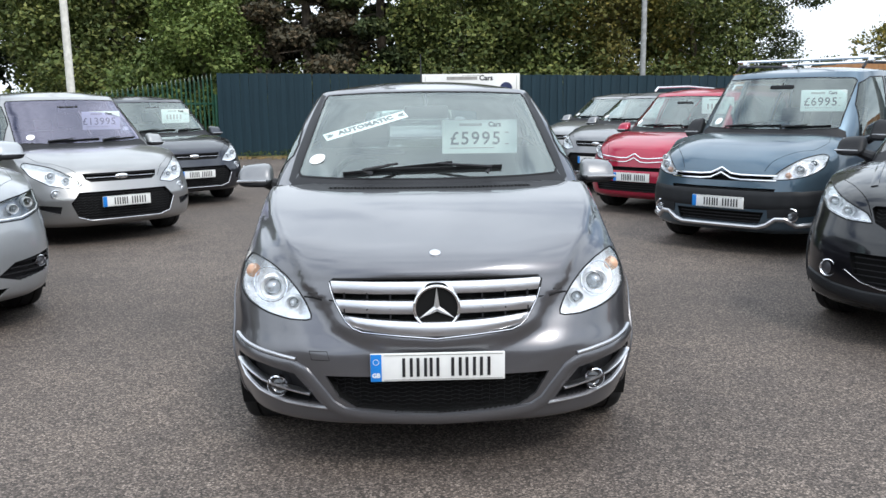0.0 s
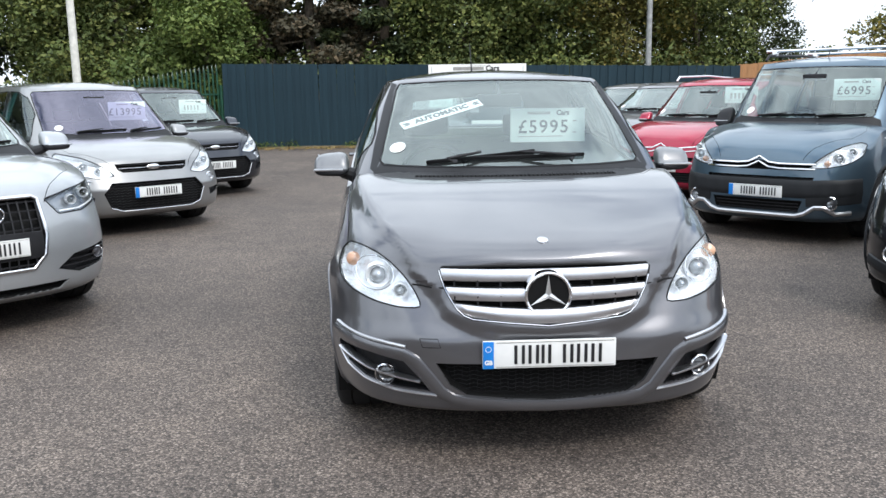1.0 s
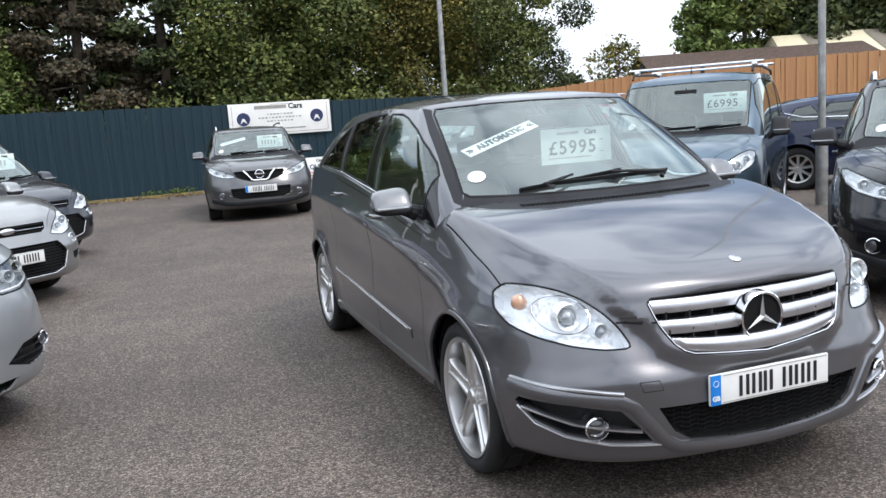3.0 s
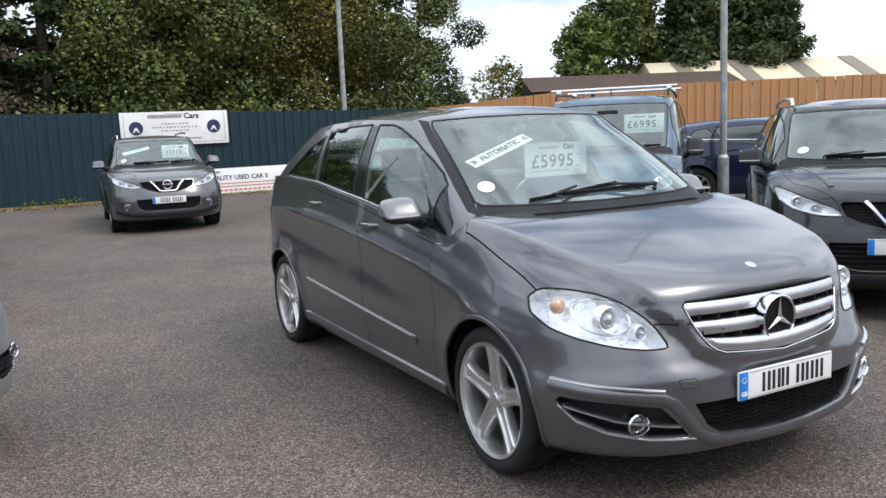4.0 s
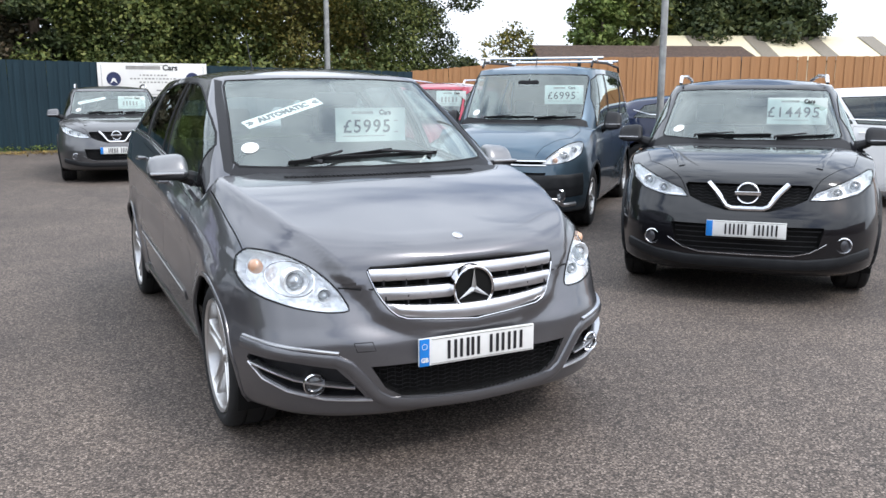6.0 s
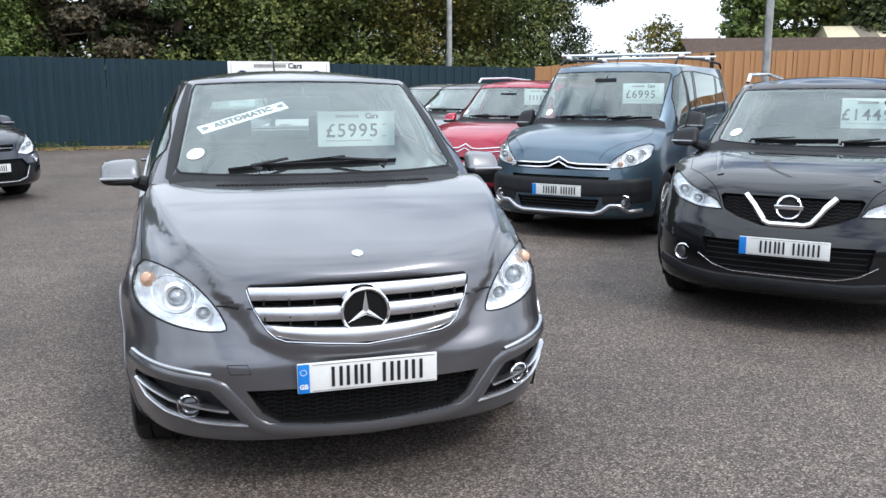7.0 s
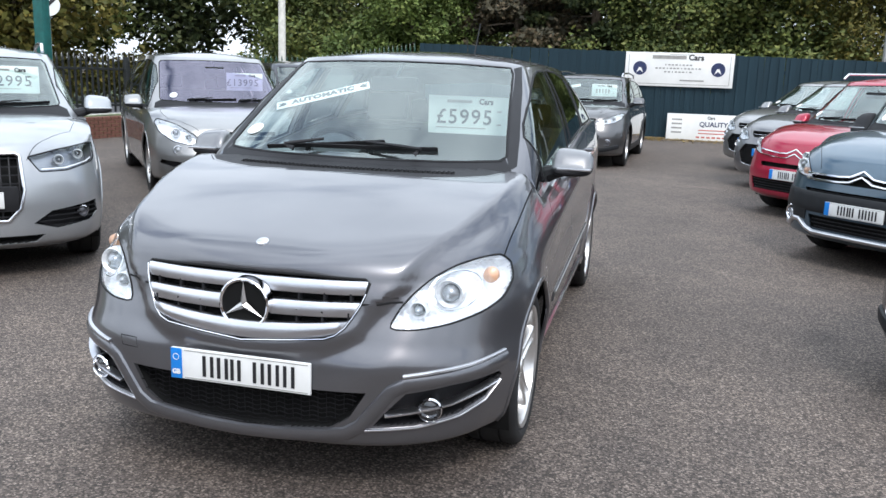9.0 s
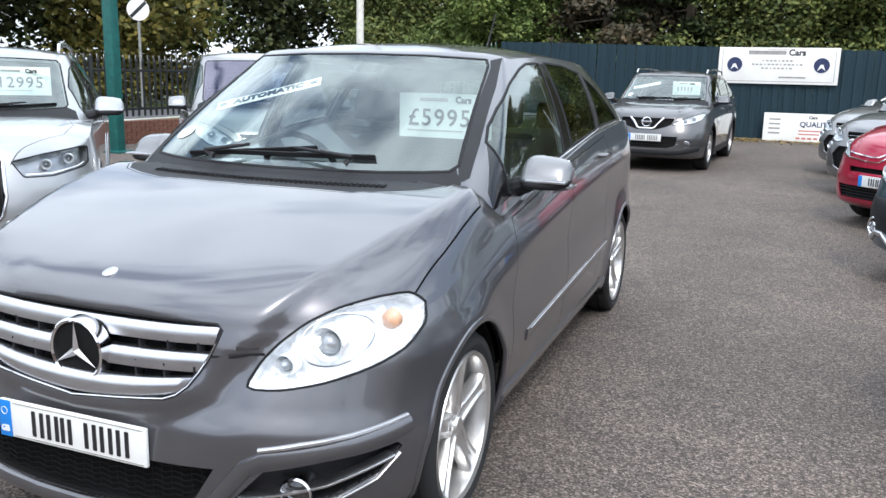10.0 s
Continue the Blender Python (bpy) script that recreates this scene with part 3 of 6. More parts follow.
    def strip(self, name, pts, mat, width, height, axis="y", both=True, bv=None, label="", parent=None, sink=0.004):
        for sgn in ((1, -1) if both else (1,)):
            if axis == "x":
                tr = self.trace(pts, axis, sgn, bv)
            else:
                tr = self.trace([(sgn * a, b) for a, b in pts], axis, 1, bv)
            if len(tr) > 1:
                bm = bead(bmesh.new(), tr, width, height, sink)
                bmesh.ops.recalc_face_normals(bm, faces=bm.faces[:])
                part(name, bm, M[mat] if isinstance(mat, str) else mat, parent or self.root, label)

    # -- cutting --
    def front(self, poly, both=True):
        """Cuts front-view outlines out of the lower shell; returns the pieces."""
        where = lambda c, n: n.y < 0.35 and c.y < 1.1  # noqa: E731
        out = [cut(self.low, poly, "y", lambda c, n: where(c, n) and (c.x > -0.02 or not both))]
        if both:
            out.append(cut(self.low, flip(poly), "y", lambda c, n: where(c, n) and c.x < 0.02))
        return out

    def flank(self, poly, bm=None, lim=None):
        bm = bm or self.low
        lim = lim or (0.3 if bm is self.cab else 0.12)
        return [cut(bm, poly, "x", lambda c, n, g=g: c.x * g > 0.35 * self.s["gt"] and n.x * g > lim) for g in (1, -1)]

    def opening(self, name, poly, mat, depth, both=True, label="", floor=None):
        obs = []
        for pc in self.front(poly, both):
            obs.append(part(name, sunk(pc, depth), M[mat], self.root, label, angle=50))
        return obs

    def lamp(self, poly, bowls=(), amber=None, housing="reflector", depth=0.06, rim=0.010, lens="lens", corner=0.3):
        """A headlamp on each side: cover, housing, reflector bowls and a bulb."""
        poly = rounded(poly, corner, 2)
        for sgn, pc in zip((1, -1), self.front(poly)):
            body = part("headlamp", sunk(pc, depth), M[housing], self.root, "clear headlamp with bright reflectors", angle=40)
            part("cover", pc.copy(), M["cover"], body, "clear plastic cover")
            pl = poly if sgn > 0 else flip(poly)
            tr = self.trace(pl + pl[:1], "y")
            if rim and len(tr) > 2:
                b = bead(bmesh.new(), tr, rim, 0.003)
                bmesh.ops.recalc_face_normals(b, faces=b.faces[:])
                part("seal", b, M["seal"], body)
            for bx, bz, br in bowls:
                h = self.hit(sgn * bx, bz)
                if h:
                    c = h[0] + Vector((0, 0.022, 0))
                    m4 = Matrix.Translation(c) @ Matrix.Rotation(radians(-90), 4, "Z")
                    part("bowl", lathe(bmesh.new(), [(br * 0.62, -0.03), (br * 0.7, -0.004), (br * 0.92, 0.008), (br, 0.0), (br * 1.02, -0.035)], 28, m4), M["reflector"], body, "chrome reflector ring")
                    if br > 0.05:
                        loop = [(bx + 0.014 + 1.5 * br * math.cos(t), bz + 0.008 + 1.22 * br * math.sin(t)) for t in np.linspace(0, 2 * math.pi, 41)]
                        hits = [self.hit(sgn * px, pz) for px, pz in loop if inside(poly, px, pz)]
                        part("trim_ring", tube(bmesh.new(), [q[0] + Vector((0, 0.016, 0)) for q in hits if q], 0.003, 6, False), M["chrome"], body, "thin bright ring")
                    part("lens", lathe(bmesh.new(), [(br * 0.62, -0.02), (br * 0.55, 0.0), (br * 0.35, 0.012), (br * 0.12, 0.018), (0.0005, 0.019)], 24, m4), M[lens], body, "glass lens")
            if amber:
                h = self.hit(sgn * amber[0], amber[1])
                if h:
                    m4 = Matrix.Translation(h[0] + Vector((0, 0.025, 0))) @ Matrix.Rotation(radians(-90), 4, "Z")
                    part("indicator_bulb", lathe(bmesh.new(), [(amber[2], -0.02), (amber[2] * 0.9, 0.002), (amber[2] * 0.5, 0.012), (0.0005, 0.015)], 20, m4), M["amber"], body, "pale amber indicator")

    def roundel(self, name, x, z, r, mats, label="", depth=0.03, both=True, y_off=0.0):
        """A round lamp with a bright ring."""
        for sgn in ((1, -1) if both else (1,)):
            h = self.hit(sgn * x, z)
            if not h:
                continue
            n2 = h[1].lerp(Vector((0, -1, 0)), 0.6).normalized()
            m4 = Matrix.Translation(h[0] + Vector((0, y_off, 0))) @ n2.to_track_quat("X", "Z").to_matrix().to_4x4()
            ob = part(name, lathe(bmesh.new(), [(r * 0.78, -0.02), (r * 0.8, 0.004), (r * 0.9, 0.012), (r, 0.006), (r * 1.02, -depth)], 32, m4), M[mats[0]], self.root, label)
            part("lens", lathe(bmesh.new(), [(r * 0.8, -0.006), (r * 0.5, 0.004), (r * 0.2, 0.008), (0.0005, 0.009)], 24, m4), M[mats[1]], ob)

    def grid_bars(self, name, poly, mat, dx, dz, thick, parent, back=0.03, slant=0.0):
        """Thin bars that fill an outline seen from the front."""
        bm = bmesh.new()
        xs, zs = [p[0] for p in poly], [p[1] for p in poly]
        lines = []
        if dz:
            z = min(zs) + dz / 2
            while z < max(zs):
                lines.append([(min(xs) + i * 0.03, z + (slant if i % 2 else 0)) for i in range(int((max(xs) - min(xs)) / 0.03) + 1)])
                z += dz
        if dx:
            x = min(xs) + dx / 2
            while x < max(xs):
                lines.append([(x, min(zs) + i * 0.03) for i in range(int((max(zs) - min(zs)) / 0.03) + 2)])
                x += dx
        for ln in lines:
            run = []
            for p in ln + [(99, 99)]:
                h = self.hit(*p) if inside(poly, *p) else None
                if h:
                    run.append(h[0] + Vector((0, back, 0)))
                else:
                    if len(run) > 1:
                        tube(bm, run, thick, 4)
                    run = []
        if len(bm.faces):
            return part(name, bm, M[mat], parent)

    def plate(self, z, x=0.0, y=-0.012, tilt=0.0, w=0.52, letters=False):
        h = self.hit(x, z)
        yy = (h[0].y if h else 0.0) + y
        m4 = Matrix.Translation((x, yy, z)) @ Matrix.Rotation(radians(tilt), 4, "X")
        pl = part("number_plate", box((0, 0, 0), (w, 0.012, 0.111), 0.004, m4), M["plate"], self.root, "white number plate with blue band")
        part("band", box((-w / 2 + 0.022, -0.0075, 0), (0.042, 0.004, 0.108), 0.001, m4), M["plateblue"], pl, "blue band")
        if letters:
            part("letters", text_mesh("GB", 0.024, M["plate"], 0.0008, 0.001), None, pl, "small white letters", m4 @ Matrix.Translation((-w / 2 + 0.022, -0.0102, -0.03)))
            part("star_ring", tube(bmesh.new(), [m4 @ Vector((-w / 2 + 0.022 + 0.011 * math.cos(t), -0.0098, 0.024 + 0.011 * math.sin(t))) for t in np.linspace(0, 2 * math.pi, 17)], 0.0012, 4, False), M["plate"], pl)
        for cx, single in ((-0.117, 0), (-0.062, 0), (-0.026, 1), (0.0, 1), (0.072, 0), (0.127, 0), (0.183, 0)):
            for dx in ((0.0,) if single else (-0.0145, 0.0145)):
                part("bar", box((cx + dx, -0.0075, 0), (0.0115, 0.004, 0.074), 0, m4), M["ink"], pl)
        for zz in (-0.049, 0.049):
            part("border", box((0.022, -0.0068, zz), (w - 0.062, 0.002, 0.0022), 0, m4), M["signgrey"], pl)

    # -- assembling --
    def cabin(self):
        s, sc = self.s, self.s["glass"]
        cy, cz = s["cowl"]
        ty, tz = s["head"]
        # windscreen, black border, cowl
        wpoly = s["screen"]
        full = wpoly + [(-x, z) for x, z in wpoly[::-1] if x > 0.001]
        w = cut(self.cab, full, "y", lambda c, n: n.y < -0.1 and c.y < ty + 0.5)
        part("windscreen", w.copy(), M[sc], self.root, "laminated windscreen").visible_shadow = False
        tr = self.trace(full + full[:1], "y", 1, self.bc)
        if len(tr) > 3:
            b = bead(bmesh.new(), tr, 0.014, 0.003)
            bmesh.ops.recalc_face_normals(b, faces=b.faces[:])
            part("windscreen_seal", b, M["seal"], self.root)
        for sgn in (1, -1):
            pl = s.get("apillar")
            if pl:
                pl = pl if sgn > 0 else flip(pl)
                pc = cut(self.cab, pl, "y", lambda c, n, g=sgn: n.y < -0.1 and c.x * g > 0.3 and c.y < ty + 0.5)
                if len(pc.faces):
                    part("screen_pillar_trim", sheet(pc, 0.006), M["plastic"], self.root, "dark strip beside the windscreen")
        # side panes
        for k, (poly, gm) in enumerate(s["panes"]):
            for sgn, pc in zip((1, -1), self.flank(poly, self.cab)):
                if len(pc.faces) == 0:
                    continue
                gl = part("side_window", pc.copy(), M[gm], self.root, "tinted side window" if gm == "privacy" else "")
                gl.visible_shadow = False
                tr = [h for h in self.trace(poly + poly[:1], "x", sgn, self.bc) if h[1].x * sgn > 0.3]
                if len(tr) > 3:
                    b = bead(bmesh.new(), tr, 0.014, 0.004)
                    bmesh.ops.recalc_face_normals(b, faces=b.faces[:])
                    part("window_seal", b, M["seal"], gl)
        if s.get("rearscreen"):
            r = s["rearscreen"]
            fr = r + [(-x, z) for x, z in r[::-1]]
            w = cut(self.cab, fr, "y", lambda c, n: n.y > 0.1 and c.y > s["L"] * 0.6)
            if len(w.faces):
                part("rear_window", w.copy(), M["side"], self.root, "rear window").visible_shadow = False
        # black pillar between the doors
        for poly in s.get("pillars", ()):
            for pc in self.flank(poly, self.cab, 0.08):
                if len(pc.faces):
                    part("door_pillar", sheet(pc, 0.006), M["gloss"], self.root, "black pillar trim")
        if s.get("waist"):
            self.strip("waist_trim", s["waist"], s.get("waistmat", "chrome"), 0.012, 0.006, "x", True, self.bc, "bright strip under the side windows")
        if s.get("scuttle"):
            pc = cut(self.cab, s["scuttle"], "y", lambda c, n: n.y < 0.0 and c.y < ty)
            if len(pc.faces):
                part("scuttle_panel", sheet(pc, 0.006), M["cowl"], self.root, "dark panel at the foot of the windscreen")
        part("cabin_lining", self.lining(), M["headlining"], self.root, "pale headlining inside the roof")
        part("cabin_shell", sheet(self.cab, 0.02), self.paint, self.root, angle=40)

    def lining(self):
        """The inner faces of the roof and pillars."""
        bm = self.cab.copy()
        bm.normal_update()
        for v in bm.verts:
            v.co -= v.normal * 0.028
        for f in bm.faces:
            f.normal_flip()
        return bm

    def arches(self):
        s = self.s
        for hy in (s["hub"], s["hub"] + s["wb"]):
            circ = [(hy + s["arch"] * math.cos(2 * math.pi * i / 40), s["R"] * 1.02 + s["arch"] * math.sin(2 * math.pi * i / 40)) for i in range(40)]
            for sgn, pc in zip((1, -1), self.flank(circ)):
                pc.free()
                bm = bmesh.new()
                x1, x0 = sgn * (s["W"] - 0.035), sgn * (s["W"] - 0.36)
                pts = [(hy + s["arch"] * 1.01 * math.cos(a), s["R"] * 1.02 + s["arch"] * 1.01 * math.sin(a)) for a in np.linspace(-0.45, math.pi + 0.45, 26)]
                ro = [bm.verts.new((x1, *p)) for p in pts]
                ri = [bm.verts.new((x0, *p)) for p in pts]
                for i in range(25):
                    bm.faces.new((ro[i], ro[i + 1], ri[i + 1], ri[i]))
                bm.faces.new(ri)
                part("wheel_arch", bm, M["void"], self.root, "black wheel arch liner")
                lip = [(hy + (s["arch"] + 0.008) * math.cos(a), s["R"] * 1.02 + (s["arch"] + 0.008) * math.sin(a)) for a in np.linspace(-0.3, math.pi + 0.3, 40)]
                tr = self.trace(lip, "x", sgn)
                if len(tr) > 4:
                    b = bead(bmesh.new(), tr, s.get("lipw", 0.022), s.get("liph", 0.006))
                    bmesh.ops.recalc_face_normals(b, faces=b.faces[:])
                    part("arch_lip", b, M["cladding"] if s.get("clad") else self.paint, self.root)

    def panels(self):
        """Bonnet, doors and tail cut apart with real gaps; a dark lining behind them."""
        s = self.s
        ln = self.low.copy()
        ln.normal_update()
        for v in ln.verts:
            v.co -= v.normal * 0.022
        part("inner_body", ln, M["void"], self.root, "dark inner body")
        if s.get("cowlpoly"):
            pol = s["cowlpoly"]
            fullp = pol + [(-x, y) for x, y in pol[::-1] if x > 0.001]
            pc = cut(self.low, fullp, "z", lambda c, n: n.z > 0.2)
            part("cowl", sheet(pc, 0.01), M["cowl"], self.root, "dark plastic scuttle panel below the windscreen")
        if s.get("bonnet"):
            pol = s["bonnet"]
            fullp = pol + [(-x, y) for x, y in pol[::-1] if x > 0.001]
            zb = s.get("bonnet_z")
            if zb:
                near = [f for f in self.low.faces if f.calc_center_median().y < 0.6 and abs(f.calc_center_median().z - zb) < 0.06]
                geom = list({*near, *(e for f in near for e in f.edges), *(v for f in near for v in f.verts)})
                bmesh.ops.bisect_plane(self.low, geom=geom, dist=1e-5, plane_co=(0, 0, zb), plane_no=(0, 0, 1))
                self.low.normal_update()
            pc = cut(self.low, fullp, "z", lambda c, n: c.z > zb and n.z > -0.3 if zb else n.z > 0.12 and c.z > s["lev"][-1][0] - 0.09)
            q = cut(pc, inset(fullp, 0.0035), "z", lambda c, n: True)
            pc.free()
            part("bonnet", sheet(q, 0.012), self.paint, self.root, "smooth bonnet", angle=45)
        for poly in s["doors"]:
            for pc in self.flank(poly):
                q = cut(pc, inset(poly, 0.0035), "x", lambda c, n: True)
                pc.free()
                if len(q.faces):
                    part("door", sheet(q, 0.012), self.paint, self.root, angle=45)
        part("body", sheet(self.low, 0.012), self.paint, self.root, angle=45)
        ub = box((0, s["L"] / 2, 0.235), (s["W"] * 1.5, s["L"] - 0.5, 0.05), 0.01)
        part("underbody", ub, M["void"], self.root, "dark underbody")

    def wheels(self, spokes=5, wide=0.07, rim=0.23, mat="alloy", twin=False):
        s = self.s
        R, tw = s["R"], s.get("tyre", 0.21)
        h = tw / 2
        ty = bmesh.new()
        lathe(ty, [(rim, -h * 0.86), (rim + 0.02, -h), (R - 0.035, -h * 1.04), (R - 0.01, -h * 0.93), (R, -h * 0.75), (R, -h * 0.42), (R - 0.008, -h * 0.40), (R - 0.008, -h * 0.34), (R, -h * 0.32),
                   (R, h * 0.32), (R - 0.008, h * 0.34), (R - 0.008, h * 0.4), (R, h * 0.42), (R, h * 0.75), (R - 0.01, h * 0.93), (R - 0.035, h * 1.04), (rim + 0.02, h), (rim, h * 0.86)], 56)
        tyre = crisp(mesh_of("tyre", ty, M["rubber"]), 50)
        rm = bmesh.new()
        lathe(rm, [(rim - 0.02, h * 0.2), (rim - 0.016, h * 0.8), (rim - 0.012, h * 0.92), (rim + 0.002, h * 0.99), (rim + 0.006, h * 0.9), (rim, h * 0.7), (rim - 0.012, -h)], 56)
        lathe(rm, [(0.0005, h * 0.76), (0.028, h * 0.76), (0.033, h * 0.7), (0.034, h * 0.62), (0.06, h * 0.62), (0.068, h * 0.3)], 30)
        for i in range(spokes):
            a = 2 * math.pi * (i + 0.5) / spokes
            lathe(rm, [(0.0005, h * 0.69), (0.008, h * 0.69), (0.0095, h * 0.55)], 8, Matrix.Translation((0, 0.048 * math.sin(a), 0.048 * math.cos(a))))
        for i in range(spokes):
            a0 = 2 * math.pi * i / spokes
            for da in ((-0.12, 0.12) if twin else (0,)):
                wd = wide * (0.5 if twin else 1)
                rows = []
                for r, k, x in ((0.03, 0.9, 0.66), (0.06, 1.12, 0.68), (0.085, 0.94, 0.71), (0.15, 0.86, 0.76), (rim - 0.035, 0.98, 0.83), (rim - 0.008, 1.5, 0.85)):
                    a = a0 + da * (r / rim)
                    rad, tan = Vector((0, math.sin(a), math.cos(a))), Vector((0, math.cos(a), -math.sin(a)))
                    c = rad * r
                    ww = wd * k
                    rows.append([rm.verts.new(c + tan * (u * ww) + Vector((h * x - dx, 0, 0))) for u, dx in ((-0.5, 0.045), (-0.5, 0.010), (-0.42, 0.0), (-0.26, 0.0), (-0.2, 0.009), (0.2, 0.009), (0.26, 0.0), (0.42, 0.0), (0.5, 0.010), (0.5, 0.045))])
                for p, q in zip(rows, rows[1:]):
                    for j in range(9):
                        rm.faces.new((p[j], p[j + 1], q[j + 1], q[j]))
        bmesh.ops.recalc_face_normals(rm, faces=rm.faces[:])
        rimm = crisp(mesh_of("rim", rm, M[mat]), 35)
        dk = bmesh.new()
        lathe(dk, [(0.0005, h * 0.1), (0.075, h * 0.1), (0.08, -0.005), (0.155, -0.005), (0.155, -0.03), (0.0005, -0.03)], 36)
        lathe(dk, [(rim - 0.02, -h * 0.7), (0.1, -h * 0.7)], 36)
        disc = crisp(mesh_of("wheel", dk, M["brake"]), 35)
        for hy in (s["hub"], s["hub"] + s["wb"]):
            for sgn in (1, -1):
                mm = Matrix.Translation((sgn * (s["W"] - s.get("inset", 0.03) - h), hy, R)) @ Matrix.Rotation(0 if sgn > 0 else math.pi, 4, "Z")
                wob = part("wheel", disc, None, self.root, "alloy wheel with black tyre", mm)
                part("tyre", tyre, None, wob, "black rubber tyre")
                part("rim", rimm, None, wob, "%d-spoke silver alloy rim" % spokes)

    def mirrors(self, p, size=(0.2, 0.12, 0.15), mat=None):
        """Door mirrors on short arms; p: where the housing's middle is."""
        w, d, h = size
        for sgn in (1, -1):
            bm = bmesh.new()
            bmesh.ops.create_icosphere(bm, subdivisions=4, radius=1.0)
            for v in bm.verts:
                c = v.co
                for k, e in enumerate((0.5, 0.75, 0.55)):
                    c[k] = math.copysign(abs(c[k]) ** e, c[k])
                t = c.x * sgn * 0.5 + 0.5                    # 0 beside the door, 1 outside
                c.x, c.y, c.z = c.x * w / 2, c.y * d / 2, c.z * h / 2
                c.z = c.z * (1.0 - 0.14 * t) - 0.05 * h * t
                c.x *= 1.0 - 0.22 * max(0.0, c.z / h)
                c.y += 0.6 * c.z + 0.03 * t - (0.012 if c.z < -0.22 * h else 0)
                c.y = min(c.y, d * 0.42)
            bm.transform(Matrix.Translation((sgn * p[0], p[1], p[2])))
            zl = p[2] - h * 0.19
            lower = cut(bm, [(-2, p[2] - h), (2, p[2] - h), (2, zl), (-2, zl)], "y", lambda c, n: True)
            ob = part("door_mirror", bm, mat or self.paint, self.root, "door mirror housing", angle=60)
            part("lower_shell", lower, M["plastic"], ob, "black lower shell")
            part("indicator_strip", box((sgn * (p[0] + 0.012), p[1] - d * 0.47, zl - 0.004), (w * 0.82, 0.05, 0.011), 0.004), M["louvre"], ob, "slim bright strip")
            part("mirror_glass", box((sgn * p[0], p[1] + d * 0.42, p[2]), (w * 0.8, 0.006, h * 0.7), 0.002), M["mirror"], ob)
            arm = bmesh.new()
            tube(arm, [(sgn * (p[0] - w * 0.9), p[1] + 0.02, p[2] - h * 0.62), (sgn * (p[0] - w * 0.55), p[1], p[2] - h * 0.45), (sgn * (p[0] - w * 0.25), p[1], p[2] - h * 0.3)], [0.05, 0.038, 0.03], 10)
            part("mirror_arm", arm, M["plastic"], ob, "black mirror arm")

    def handles(self, spots, mat=None):
        for y, z in spots:
            for sgn in (1, -1):
                h = self.hit(y, z, "x", sgn)
                if h:
                    x = h[0].x
                    bm = tube(bmesh.new(), [(x - sgn * 0.01, y - 0.1, z + 0.004), (x + sgn * 0.028, y - 0.075, z + 0.003), (x + sgn * 0.033, y, z), (x + sgn * 0.028, y + 0.075, z - 0.003), (x - sgn * 0.01, y + 0.1, z - 0.004)], [0.008, 0.012, 0.013, 0.012, 0.008], 8)
                    part("door_handle", bm, mat or self.paint, self.root)

    def wipers(self, arms, lift=0.02):
        """Blades on the screen; each arm: pivot (x, z), tip (x, z), blade start."""
        for piv, mid, tip in arms:
            p0 = self.hit(piv[0], piv[1], "y", 1, self.bc) or self.hit(piv[0], piv[1])
            q0, q1 = self.hit(mid[0], mid[1], "y", 1, self.bc), self.hit(tip[0], tip[1], "y", 1, self.bc)
            if not (p0 and q0 and q1):
                continue
            up = lambda h, k: h[0] + h[1] * k  # noqa: E731
            bm = tube(bmesh.new(), [up(p0, 0.03), up(p0, 0.045).lerp(up(q0, 0.05), 0.3), up(q0, 0.04).lerp(up(q1, 0.04), 0.5)], [0.012, 0.009, 0.006], 8)
            w = part("wiper", bm, M["plastic"], self.root, "black wiper arm")
            tr = self.trace([mid, tip], "y", 1, self.bc, 0.04)
            part("blade", bead(bmesh.new(), tr, 0.013, 0.02, -0.002), M["seal"], w, "rubber blade")

    def inside(self, dash_z, dash_y, seat_y, wheel_x=-0.36):
        """Dashboard, seats, steering wheel and rear-view mirror."""
        s = self.s
        w = s["gb"]
        bm = bmesh.new()
        add_box(bm, (0, dash_y + 0.33, dash_z - 0.2), (w * 1.6, 0.6, 0.36), 0.06)
        part("dashboard", bm, M["trim"], self.root, "dark dashboard")
        part("cabin_floor", box((0, (s["hub"] + s["hub"] + s["wb"]) / 2 + 0.3, 0.32), (w * 1.8, s["wb"] + 0.6, 0.04), 0.01), M["void"], self.root, "dark cabin floor")
        bm = bmesh.new()
        m4 = Matrix.Translation((wheel_x, dash_y + 0.62, dash_z - 0.05)) @ Matrix.Rotation(radians(-62), 4, "X")
        rr = [m4 @ Vector((0.19 * math.cos(a), 0.19 * math.sin(a), 0)) for a in np.linspace(0, 2 * math.pi, 29)]
        tube(bm, rr, 0.015, 8, False)
        add_box(bm, (0, -0.01, -0.02), (0.3, 0.09, 0.03), 0.01, m4)
        part("steering_wheel", bm, M["plastic"], self.root)
        for sx in (-0.36, 0.36):
            bm = bmesh.new()
            add_box(bm, (sx, seat_y, 0.55), (0.5, 0.52, 0.2), 0.06)
            mb = Matrix.Translation((sx, seat_y + 0.28, 0.58)) @ Matrix.Rotation(radians(-16), 4, "X")
            add_box(bm, (0, 0, 0.3), (0.48, 0.13, 0.6), 0.055, mb)
            st = part("front_seat", bm, M["fabric"], self.root, "dark fabric seat")
            hb = bmesh.new()
            add_box(hb, (0, 0, 0.72), (0.26, 0.1, 0.17), 0.045, mb)
            part("headrest", hb, M["fabric"], st)
        bm = bmesh.new()
        ry = s["hub"] + s["wb"] - 0.35
        add_box(bm, (0, ry, 0.56), (w * 1.5, 0.5, 0.2), 0.06)
